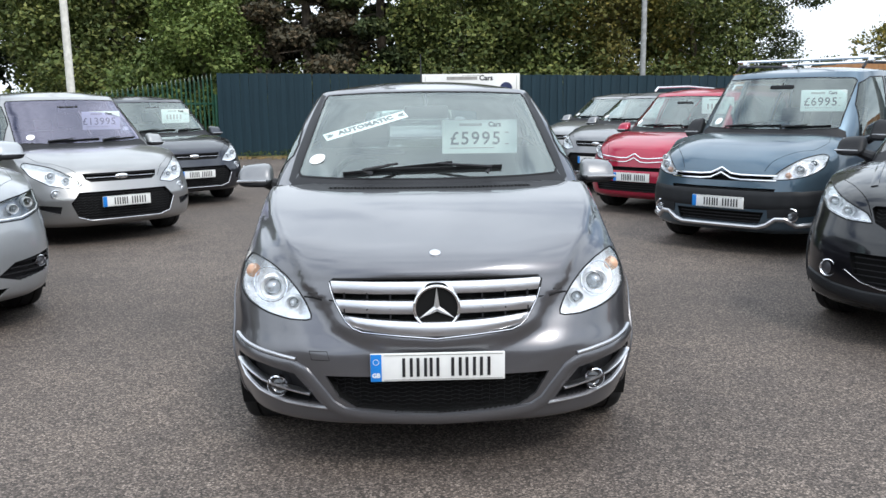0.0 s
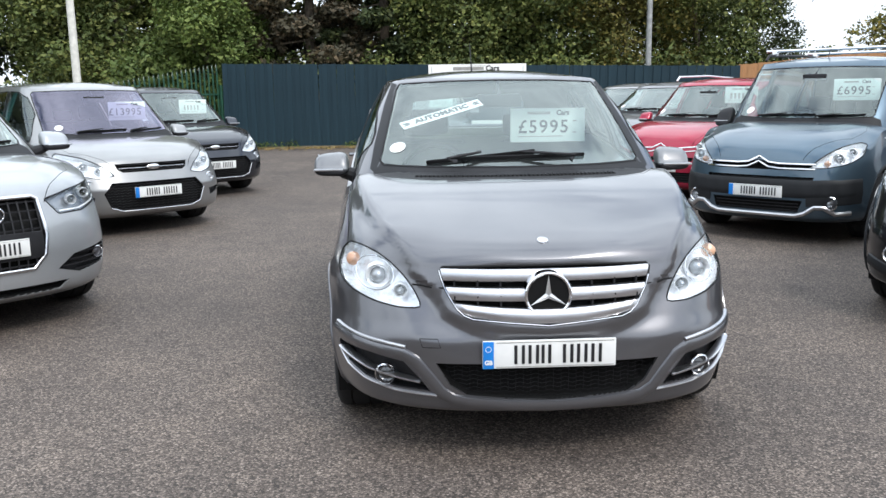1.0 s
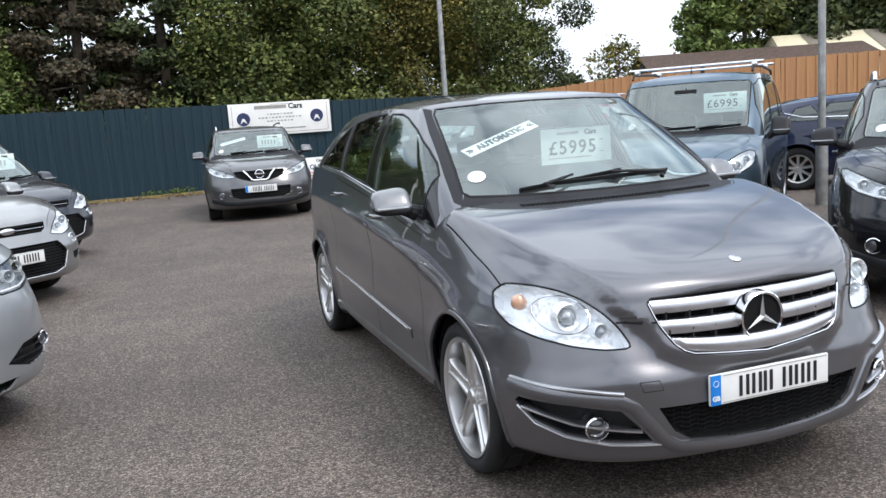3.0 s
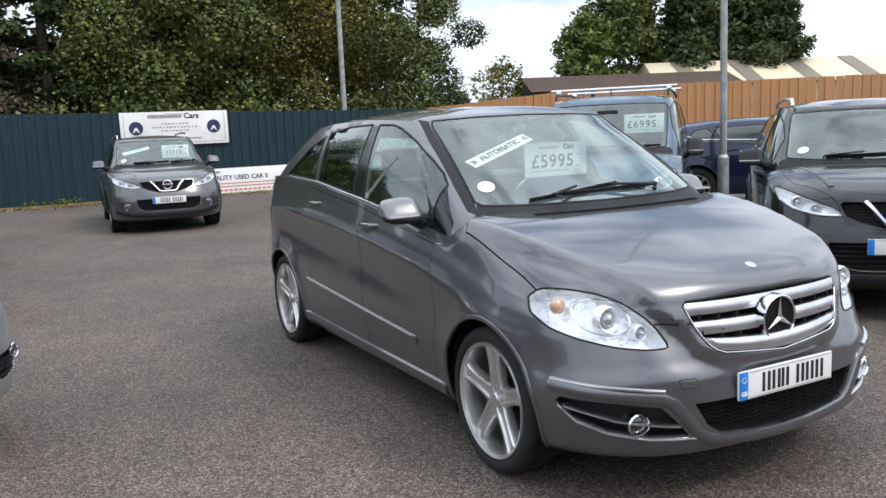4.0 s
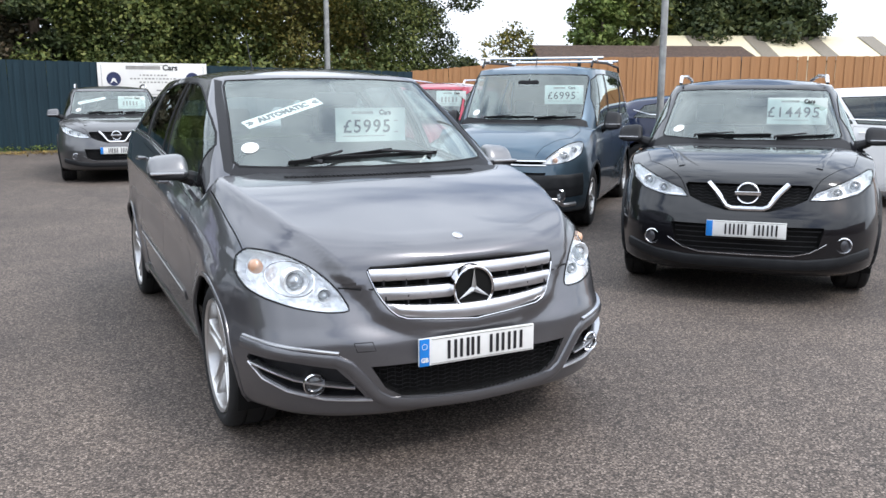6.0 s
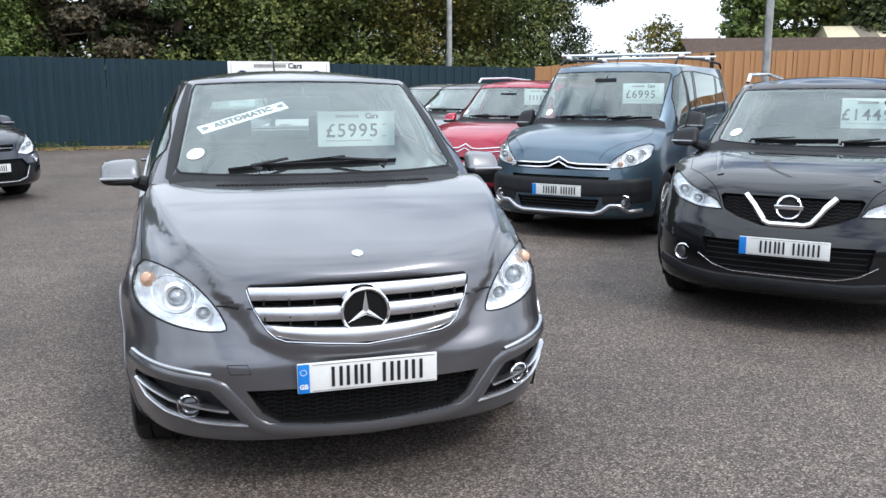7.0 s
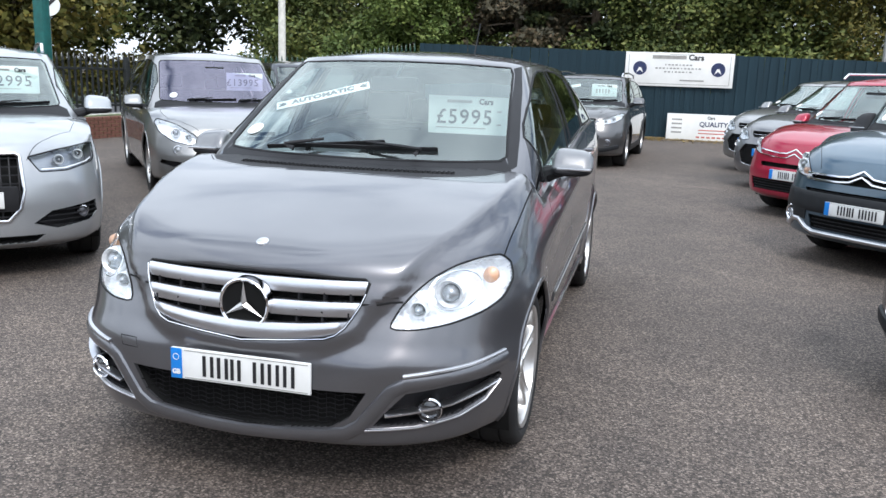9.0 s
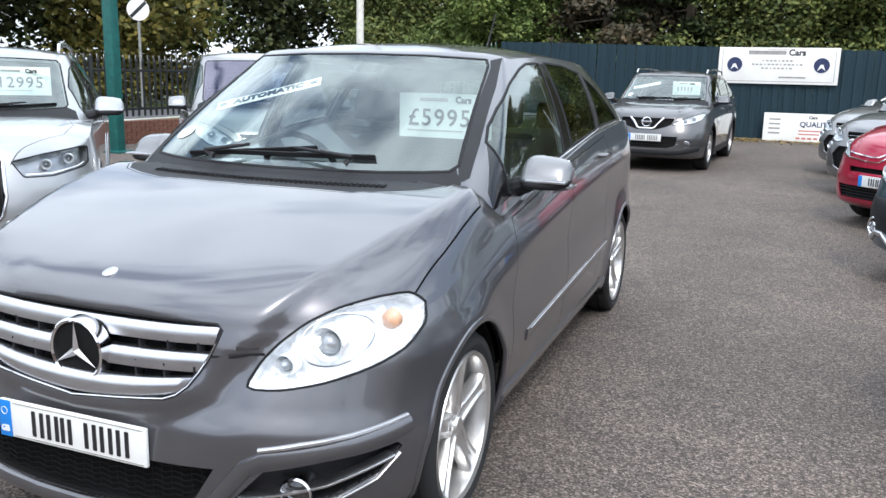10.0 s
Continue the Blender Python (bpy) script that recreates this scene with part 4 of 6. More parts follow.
        mb = Matrix.Translation((0, ry + 0.28, 0.58)) @ Matrix.Rotation(radians(-16), 4, "X")
        add_box(bm, (0, 0, 0.28), (w * 1.5, 0.13, 0.58), 0.055, mb)
        part("rear_seat", bm, M["fabric"], self.root, "dark fabric bench seat")
        for sx in (-0.4, 0.4):
            hb = bmesh.new()
            add_box(hb, (sx, 0, 0.66), (0.26, 0.09, 0.15), 0.04, mb)
            part("headrest", hb, M["fabric"], self.root)
        ty, tz = s["head"]
        bm = bmesh.new()
        add_box(bm, (0, ty - 0.13, tz - 0.12), (0.25, 0.05, 0.075), 0.02)
        tube(bm, [(0, ty - 0.12, tz - 0.09), (0, ty - 0.02, tz - 0.03)], 0.012, 6)
        part("rear_view_mirror", bm, M["plastic"], self.root)


def price_card(car, x, y, z, w, h, price, tilt=0.0, name_z=True, fade=0.0):
    """A card with a price that hangs inside a windscreen; its place is in the car's axes."""
    m = car.m @ pose(x, y, z, tilt, 0, 0)
    ob = thing("price_card", m, "pale green-white price card hanging behind the windscreen", "sign", "price cards", "", box((0, 0, 0), (w, 0.004, h), 0.002), M["card"])
    if price:
        t = text_mesh(price, h * 0.54, M["ink"], 0.0012, 0.0008, 1.16)
        part("price", t, None, ob, "black price figures", Matrix.Translation((-w * 0.06, -0.005, -h * 0.06)))
    else:
        for k in range(5):
            part("figure_bar", box((w * (-0.3 + 0.12 * k), -0.004, -h * 0.06), (w * 0.06, 0.003, h * 0.34)), M["signgrey"], ob, "unreadable grey figure")
    t = text_mesh("Cars", h * 0.2, M["ink"], 0.0012, 0.0015)
    part("wording", t, None, ob, "", Matrix.Translation((w * 0.2, -0.005, h * 0.36)))
    b = bmesh.new()
    add_box(b, (-w * 0.12, -0.004, h * 0.36), (w * 0.3, 0.003, h * 0.07))
    add_box(b, (w * 0.36, -0.004, h * 0.12), (w * 0.05, 0.003, h * 0.03))
    add_box(b, (w * 0.36, -0.004, -h * 0.22), (w * 0.05, 0.003, h * 0.03))
    add_box(b, (-w * 0.1, -0.004, -h * 0.33), (w * 0.6, 0.003, h * 0.02))
    part("marks", b, M["signgrey"], ob)
    return ob


def screen_sticker(car, x, z, r, mat="paper"):
    h = car.hit(x, z, "y", 1, car.bc)
    if not h:
        return
    n = h[1]
    m = car.m @ Matrix.Translation(h[0] + n * 0.003) @ n.to_track_quat("X", "Z").to_matrix().to_4x4()
    ob = thing("screen_sticker", m, "round white paper disc on the windscreen", "sticker", "screen stickers", "", lathe(bmesh.new(), [(r, -0.001), (r, 0.001), (0.0005, 0.0015)], 24), M[mat])
    return ob


def word_strip(car, lo, hi, w, h, word, label):
    """A slanting strip just behind a windscreen, from lo to hi as seen from the front; no word: unreadable print."""
    a, b = car.hit(*lo, "y", 1, car.bc), car.hit(*hi, "y", 1, car.bc)
    ux = (b[0] - a[0]).normalized()
    n = ((a[1] + b[1]) / 2).normalized()
    n = (n - ux * n.dot(ux)).normalized()
    mm = Matrix((ux, -n, ux.cross(-n))).transposed().to_4x4()
    mm.translation = (a[0] + b[0]) / 2 - n * 0.012
    ob = thing("word_strip", car.m @ mm, label, "sign", "", "", box((0, 0, 0), (w, 0.003, h), 0.001), M["paper"])
    if word:
        part("lettering", text_mesh(word, h * 0.72, M["ink"], 0.001, 0.003, 1.08), None, ob, "black capital letters", Matrix.Translation((0, -0.003, 0)))
        for x, t in ((-0.216, 35), (-0.2, 35), (0.2, 145), (0.216, 145)):
            for g in (1, -1):
                part("chevron", box((0, 0, 0), (0.024, 0.003, 0.007), 0.0, Matrix.Translation((x, -0.003, g * 0.007)) @ Matrix.Rotation(radians(t * g), 4, "Y")), M["ink"], ob)
    else:
        part("print", box((0, -0.003, 0), (w * 0.75, 0.002, h * 0.3)), M["signgrey"], ob, "unreadable grey print")
    return ob


# ---- the grey compact people carrier in the middle ----
def grey_hatchback():
    s = dict(L=4.25, W=0.889, sill=0.2, Lf=0.75, nf=3.0, Lr=0.55, nr=3.0, bar=0.015, rake=0.22, flare=0.016, pw=5.0, pw_rise=2.5, nose=2.0, bonnet_z=0.716,
             ridge=[(0.0, 0.49), (0.14, 0.505), (0.17, 0.527), (0.295, 0.598), (0.4, 0.645), (0.52, 0.678), (0.68, 0.722), (0.9, 0.755), (1.1, 0.77)],
             bib=[(0.0, 0.545), (0.165, 0.556), (0.29, 0.572), (0.345, 0.59), (0.392, 0.618), (0.443, 0.687), (0.475, 0.74), (0.51, 0.803), (0.53, 0.86)],
             swage=[(1.0, 0.80), (1.6, 0.86), (2.4, 0.93), (3.4, 0.985)],
             lev=[(0.205, 0.075, 0.915, 0.0), (0.245, 0.012, 0.945, 0.06), (0.36, 0.0, 0.977, 0.24), (0.5, 0.0, 0.996, 0.42), (0.595, 0.035, 0.993, 0.58), (0.69, 0.075, 1.0, 0.76), (0.752, 0.09, 0.986, 0.88), (0.803, 0.105, 0.955, 1.0)],
             scuttle=[(-0.7, 0.98), (0.7, 0.98), (0.704, 1.05), (0.695, 1.088), (0.675, 1.103), (0.66, 1.125), (-0.66, 1.125), (-0.675, 1.103), (-0.695, 1.088), (-0.704, 1.05)],
             belt=[(0.0, 0.803), (0.3, 0.78), (0.5, 0.79), (0.75, 0.833), (1.0, 0.89), (1.3, 0.958), (2.1, 1.085), (2.9, 1.165), (3.6, 1.19), (4.25, 1.17)],
             hood=lambda y: np.where(y < 1.08, 0.855 + 0.325 * (y - 0.1) - 0.138 * (y - 0.1) * (y - 0.5) - 0.046 * np.exp(-np.maximum(y - 0.1, 0) / 0.034) - 0.006 * ease(y, 0.1, 0.5), 1.076 - 0.2 * ease(y, 1.06, 1.4)),
             cowl=(0.98, 1.10), head=(1.77, 1.54), bow=0.015, gb=0.84, gt=0.635, belly=0.025, lg=(0.22, 0.15), ng=4.2, crown=(0.10, 0.055), lgr=0.55, tail=(4.1, 3.74), edge=0.06,
             roof=[(1.7, 1.565), (2.1, 1.593), (2.5, 1.604), (3.0, 1.595), (3.5, 1.56), (3.9, 1.49), (4.25, 1.38)],
             hub=0.80, wb=2.78, R=0.317, arch=0.352, tyre=0.215, inset=0.018, paint="grey", glass="screen",
             screen=[(0, 1.10), (0.4, 1.104), (0.645, 1.112), (0.665, 1.13), (0.575, 1.49), (0.555, 1.518), (0.3, 1.53), (0, 1.534)],
             panes=[([(1.37, 1.018), (2.15, 1.108), (2.275, 1.512), (2.1, 1.507), (1.99, 1.484), (1.775, 1.413), (1.57, 1.325), (1.45, 1.26), (1.375, 1.205)], "side"),
                    ([(2.31, 1.132), (2.87, 1.18), (2.99, 1.475), (2.7, 1.508), (2.37, 1.516)], "privacy"),
                    ([(2.95, 1.19), (3.5, 1.205), (3.24, 1.39), (3.06, 1.455)], "privacy")],
             pillars=[[(1.185, 0.98), (1.385, 1.01), (1.46, 1.25), (1.37, 1.2), (1.285, 1.115), (1.205, 1.04)], [(2.163, 1.112), (2.297, 1.13), (2.357, 1.512), (2.288, 1.508)]],
             apillar=[(0.668, 1.12), (0.68, 1.098), (0.7, 1.078), (0.716, 1.09), (0.696, 1.2), (0.645, 1.4), (0.6, 1.528), (0.57, 1.515), (0.585, 1.485)],
             waistmat="satin", waist=[(1.5, 1.02), (2.1, 1.096), (2.9, 1.177), (3.5, 1.198)],
             rearscreen=[(0.0, 1.2), (0.5, 1.2), (0.45, 1.42), (0.0, 1.45)],
             cowlpoly=[(0, 0.858), (0.4, 0.871), (0.53, 0.917), (0.625, 0.967), (0.675, 1.035), (0.69, 1.1), (0.69, 1.3), (0, 1.3)],
             bonnet=[(0, -0.05), (0.57, -0.05), (0.6, 0.1), (0.66, 0.2), (0.725, 0.29), (0.772, 0.4), (0.797, 0.5), (0.8, 0.6), (0.805, 0.72), (0.81, 0.93), (0.812, 1.045), (0.75, 1.085), (0.70, 1.09), (0.685, 1.032), (0.633, 0.96), (0.535, 0.908), (0.4, 0.862), (0, 0.849)],
             doors=[[(1.3, 0.27), (1.24, 0.6), (1.28, 0.945), (2.1, 1.062), (2.12, 0.27)], [(2.135, 0.27), (2.115, 1.065), (2.96, 1.145), (3.06, 0.95), (3.02, 0.75), (3.0, 0.6), (2.93, 0.45), (2.9, 0.27)]])
    c = Car("grey_hatchback", pose(0.01, 0, 0), "graphite grey metallic five-door hatchback parked on the asphalt", s, 1.25)
    c.cabin()
    c.inside(1.05, 1.2, 2.15)
    # openings in the nose
    lamp = [(0.486, 0.634), (0.58, 0.634), (0.68, 0.647), (0.77, 0.673), (0.822, 0.703), (0.838, 0.75), (0.82, 0.805), (0.785, 0.842), (0.73, 0.845), (0.67, 0.832), (0.61, 0.8), (0.555, 0.75), (0.516, 0.70)]
    c.lamp(lamp, [(0.662, 0.74, 0.052), (0.572, 0.69, 0.03)], (0.77, 0.778, 0.03), rim=0.007)
    gr = [(-0.418, 0.782), (-0.403, 0.796), (-0.2, 0.8), (0.2, 0.8), (0.403, 0.796), (0.418, 0.782), (0.41, 0.75), (0.395, 0.71), (0.374, 0.672), (0.352, 0.638), (0.325, 0.615), (0.29, 0.602), (0.15, 0.588), (0, 0.575), (-0.15, 0.588), (-0.29, 0.602), (-0.325, 0.615), (-0.352, 0.638), (-0.374, 0.672), (-0.395, 0.71), (-0.41, 0.75)]
    g = c.opening("grille", gr, "void", 0.05, False, "silver louvred grille in a black surround")[0]
    side = curve([(z, x) for x, z in gr[13:4:-1]])
    for z, wd, sag in ((0.767, 0.05, 0.004), (0.696, 0.052, 0.008), (0.633, 0.058, 0.024)):
        rows, lv = [], bmesh.new()
        for u in np.linspace(-1, 1, 41):
            zz = z - sag * (1 - u ** 2)
            y = c.hit(u * float(side(z)), zz)[0].y
            rows.append([lv.verts.new((u * (float(side(z + dz * wd)) - 0.005), y + dy, zz + dz * wd)) for dz, dy in ((0.48, 0.034), (0.5, 0.012), (0.44, 0.004), (0.1, -0.004), (-0.3, -0.008), (-0.44, -0.008), (-0.5, -0.002), (-0.5, 0.034))])
        for p, q in zip(rows, rows[1:]):
            for k in range(7):
                lv.faces.new((p[k], p[k + 1], q[k + 1], q[k]))
        lv.faces.new(rows[0])
        lv.faces.new(rows[-1][::-1])
        bmesh.ops.recalc_face_normals(lv, faces=lv.faces[:])
        part("louvre", lv, M["louvre"], g, "satin silver louvre", angle=50)
    c.strip("grille_seal", gr + gr[:1], "seal", 0.010, 0.003, both=False, parent=g, label="thin black edge")
    c.strip("grille_edge", gr[6:] + gr[:1], "chrome", 0.006, 0.006, both=False, parent=g, label="thin chrome edge")
    for k in range(9):
        for z0, z1 in ((0.652, 0.672), (0.712, 0.732)):
            x = -0.36 + k * 0.09
            h = c.hit(x, (z0 + z1) / 2)
            if h and abs(x) > 0.1:
                part("grille_rib", box(h[0] + Vector((0, 0.02, 0)), (0.006, 0.03, 0.05)), M["plastic"], g)
    # round emblem with a three-armed shape
    yb = c.hit(0, 0.695)[0].y
    m4 = Matrix.Translation((0, yb - 0.024, 0.693)) @ Matrix.Rotation(radians(-90), 4, "Z")
    e = part("emblem", lathe(bmesh.new(), [(0.0005, 0.0), (0.08, 0.0), (0.08, -0.03), (0.0005, -0.03)], 48, m4), M["void"], g, "round emblem, bright ring on black")
    part("ring", lathe(bmesh.new(), [(0.079, -0.005), (0.081, 0.008), (0.087, 0.012), (0.092, 0.008), (0.094, -0.03)], 56, m4), M["chrome"], e, "chrome ring")
    st = bmesh.new()
    c0 = Vector((0, yb - 0.042, 0.693))
    for k in range(3):
        a = 2 * math.pi * k / 3
        u, v = Vector((math.sin(a), 0, math.cos(a))), Vector((math.cos(a), 0, -math.sin(a)))
        tip = st.verts.new(c0 + u * 0.081 + Vector((0, 0.008, 0)))
        l, r, mid = st.verts.new(c0 - v * 0.0115 + u * 0.0066 + Vector((0, 0.01, 0))), st.verts.new(c0 + v * 0.0115 + u * 0.0066 + Vector((0, 0.01, 0))), st.verts.new(c0)
        st.faces.new((mid, l, tip))
        st.faces.new((mid, tip, r))
    part("star", st, M["alloy"], e, "three-armed chrome shape", angle=5)
    # lower intake and fog lamp recesses
    ik = [(-0.44, 0.43), (0.44, 0.43), (0.385, 0.34), (0.32, 0.298), (0.15, 0.283), (0, 0.277), (-0.15, 0.283), (-0.32, 0.298), (-0.385, 0.34)]
    i = c.opening("intake", ik, "void", 0.07, False, "black honeycomb lower intake")[0]
    c.grid_bars("mesh_insert", ik, "intakemesh", 0, 0.017, 0.0018, i, 0.028, 0.0085)
    c.grid_bars("mesh_insert", ik, "intakemesh", 0.03, 0, 0.0016, i, 0.034)
    fog = [(0.565, 0.428), (0.5, 0.36), (0.462, 0.312), (0.6, 0.318), (0.72, 0.338), (0.8, 0.378), (0.836, 0.435), (0.83, 0.452), (0.7, 0.446)]
    c.opening("fog_lamp_recess", fog, "plastic", 0.05, True, "black fog lamp recess")
    c.strip("recess_fin", [(0.5, 0.352), (0.6, 0.365), (0.7, 0.38), (0.82, 0.42)], "louvre", 0.012, 0.014, sink=0.02, label="bright fin")
    c.strip("recess_fin", [(0.435, 0.298), (0.6, 0.306), (0.72, 0.328), (0.79, 0.362), (0.83, 0.42)], "louvre", 0.011, 0.010, label="bright fin")
    c.roundel("fog_lamp", 0.637, 0.366, 0.044, ("chrome", "foglens"), "round fog lamp with chrome ring", 0.05, True, 0.0)
    c.strip("bumper_trim", [(0.838, 0.517), (0.75, 0.508), (0.65, 0.5), (0.555, 0.489)], "louvre", 0.016, 0.011, label="bright bumper strip")
    c.strip("bumper_ridge", [(0.845, 0.493), (0.7, 0.475), (0.565, 0.462), (0.52, 0.438), (0.465, 0.37), (0.42, 0.312), (0.37, 0.282), (0.3, 0.272), (0.15, 0.258), (0.0, 0.252)], c.paint, 0.05, 0.014, label="raised bumper ridge")
    c.strip("tow_cover", [(-0.5, 0.525), (-0.43, 0.525), (-0.42, 0.492), (-0.49, 0.492), (-0.5, 0.525)], "seal", 0.004, 0.0015, both=False)
    c.plate(0.470, 0.0, -0.014, letters=True)
    c.strip("bonnet_gap", [(0.4, 0.716), (0.45, 0.716), (0.524, 0.72)], "seal", 0.008, 0.002)
    c.arches()
    c.panels()
    c.wheels(5, 0.078, 0.247)
    c.mirrors((0.932, 1.46, 1.098), (0.19, 0.12, 0.13), M["midgrey"])
    c.handles([(1.98, 0.98), (2.83, 1.05)])
    c.wipers([((-0.28, 1.104), (-0.43, 1.118), (0.12, 1.163)), ((0.286, 1.104), (0.37, 1.143), (-0.27, 1.133))])
    c.strip("side_moulding", [(1.46, 0.445), (2.1, 0.475), (3.08, 0.525)], c.paint, 0.055, 0.007, "x", label="body-coloured rubbing strip")
    c.strip("moulding_trim", [(1.5, 0.464), (2.1, 0.492), (3.06, 0.541)], "louvre", 0.004, 0.0085, "x", label="thin grey line")
    c.strip("sill_skirt", [(1.19, 0.25), (2.2, 0.252), (3.19, 0.262)], c.paint, 0.08, 0.014, "x", label="sill skirt")
    c.strip("cowl_grille", [(0.0, 0.925), (0.2, 0.93), (0.36, 0.945), (0.49, 0.968)], "void", 0.042, 0.002, "z", label="scuttle air grille")
    ribs = bmesh.new()
    for k in range(-24, 25):
        h = c.hit(k * 0.02, 0.925 + 0.18 * (k * 0.02) ** 2, "z")
        add_box(ribs, h[0] + Vector((0, 0, 0.003)), (0.006, 0.038, 0.006))
    part("cowl_ribs", ribs, M["cowl"], c.root, "fine ribs across the scuttle grille")
    bd = c.hit(0, 0.175, "z")
    mb = Matrix.Translation(bd[0]) @ bd[1].to_track_quat("X", "Z").to_matrix().to_4x4()
    part("bonnet_badge", lathe(bmesh.new(), [(0.023, -0.002), (0.022, 0.003), (0.017, 0.005), (0.0005, 0.006)], 28, mb), M["louvre"], c.root, "small round silver badge")
    ae = tube(bmesh.new(), [(0, 3.4, 1.57), (0, 3.47, 1.66), (0, 3.6, 1.84)], [0.012, 0.005, 0.003], 6)
    part("aerial", ae, M["plastic"], c.root)
    price_card(c, 0.325, 1.925, 1.268, 0.45, 0.2, "£5995")
    screen_sticker(c, -0.572, 1.19, 0.042)
    word_strip(c, (-0.545, 1.304), (-0.118, 1.422), 0.475, 0.072, "AUTOMATIC", "white strip lettered AUTOMATIC slanting across the windscreen")
    return c


grey_hatchback()

# ---- the other cars of the lot ----
def spec(L, W, H, hub, wb, R, lip, cowl, head, paint, glass="screen", **kw):
    ly, lz = lip
    cy, cz = cowl
    ty, tz = head
    bz = cz - 0.07
    s = dict(L=L, W=W, sill=0.22, Lf=0.75, nf=3.0, Lr=0.5, nr=3.2, bar=0.012, rake=0.2, flare=0.012, pw=5.0,
             lev=[(0.21, 0.1, 0.95, 0.0), (0.26, 0.02, 0.97, 0.06), (0.36, 0.0, 0.99, 0.24), (0.5, 0.0, 1.0, 0.42), (lz * 0.7, 0.02, 1.0, 0.58), (lz - 0.1, ly - 0.045, 0.995, 0.76), (lz, ly, 0.96, 1.0)],
             belt=[(0.0, lz), (0.3, lz - 0.01), (0.55, lz + 0.03), (cy * 0.85, bz - 0.03), (cy + 0.3, bz), (L * 0.6, bz + 0.07), (L * 0.85, bz + 0.11), (L, bz + 0.08)],
             hood=[(ly, lz), (ly + 0.06, lz + 0.045), (ly + 0.25, lz + (cz - lz) * 0.55), (cy * 0.7, lz + (cz - lz) * 0.82), (cy - 0.02, cz - 0.02), (cy + 0.06, cz - 0.02), (cy + 0.25, cz - 0.1), (cy + 0.4, cz - 0.2), (L, cz - 0.2)],
             cowl=(cy, cz), head=head, bow=0.015, gb=W - 0.055, gt=W - 0.24, belly=0.025, lg=(0.5, 0.3), ng=2.7, lgr=0.35, tail=(L - 0.12, L - 0.4), edge=0.055,
             roof=[(ty - 0.1, tz + 0.03), (ty + 0.35, H - 0.008), (ty + 0.8, H), (L - 1.2, H - 0.02), (L - 0.6, H - 0.07), (L, H - 0.2)],
             hub=hub, wb=wb, R=R, arch=R * 1.14, tyre=0.22, inset=0.02, paint=paint, glass=glass, waist=None)
    s.update(kw)
    if "belt_add" in kw:
        s["belt"] = [(y, z + kw["belt_add"] * ease(y, 0.5, 1.2)) for y, z in s["belt"]]
    belt = curve(s["belt"])
    wt = s["gt"]
    s.setdefault("screen", [(0, cz + 0.012), (0.4, cz + 0.016), (W - 0.23, cz + 0.03), (W - 0.215, cz + 0.05), (wt - 0.045, tz - 0.05), (wt - 0.07, tz - 0.022), (wt * 0.5, tz - 0.012), (0, tz - 0.008)])
    s.setdefault("scuttle", [(-W + 0.12, cz - 0.12), (W - 0.12, cz - 0.12), (W - 0.16, cz), (W - 0.22, cz + 0.03), (-W + 0.22, cz + 0.03), (-W + 0.16, cz)])
    B = hub + wb * 0.46
    C = hub + wb * 0.83
    top = H - s["edge"] - 0.055
    a0 = cy + 0.36
    f = lambda y: float(belt(y)) + 0.012  # noqa: E731
    zm = f(a0) + 0.02
    s.setdefault("panes", [([(a0, f(a0)), (B - 0.04, f(B)), (B + 0.05, top), (ty + 0.28, top - 0.012), (ty + 0.06, top - 0.075), (a0 + (ty - a0) * 0.45, f(a0) + (top - f(a0)) * 0.52), (a0 + 0.02, zm + 0.06)], "side"),
                           ([(B + 0.04, f(B)), (C, f(C)), (C + 0.2, top - 0.035), (B + 0.13, top)], "privacy"),
                           ([(C + 0.06, f(C)), (L - 0.62, f(L - 0.6)), (L - 0.78, top - 0.08), (C + 0.27, top - 0.042)], "privacy")])
    s.setdefault("pillars", [[(B - 0.03, f(B) + 0.01), (B + 0.03, f(B) + 0.01), (B + 0.12, top - 0.002), (B + 0.06, top - 0.002)]])
    s.setdefault("cowlpoly", [(0, cy - 0.17), (0.4, cy - 0.15), (W - 0.2, cy - 0.05), (W - 0.16, cy + 0.02), (W - 0.2, cy + 0.3), (0, cy + 0.3)])
    s.setdefault("bonnet", [(0, ly - 0.06), (0.4, ly - 0.03), (W - 0.36, ly + 0.14), (W - 0.2, ly + 0.36), (W - 0.15, cy * 0.75), (W - 0.19, cy - 0.08), (0.4, cy - 0.158), (0, cy - 0.178)])
    d = lambda y: float(belt(y)) - 0.02  # noqa: E731
    s.setdefault("doors", [[(hub + 0.5, 0.3), (hub + 0.46, 0.6), (cy + 0.3, d(cy + 0.3)), (B, d(B)), (B + 0.02, 0.3)], [(B + 0.035, 0.3), (B + 0.015, d(B)), (C + 0.05, d(C)), (C + 0.1, 0.85), (hub + wb - R * 1.14 - 0.1, 0.62), (hub + wb - R * 1.14 - 0.12, 0.3)]])
    return s


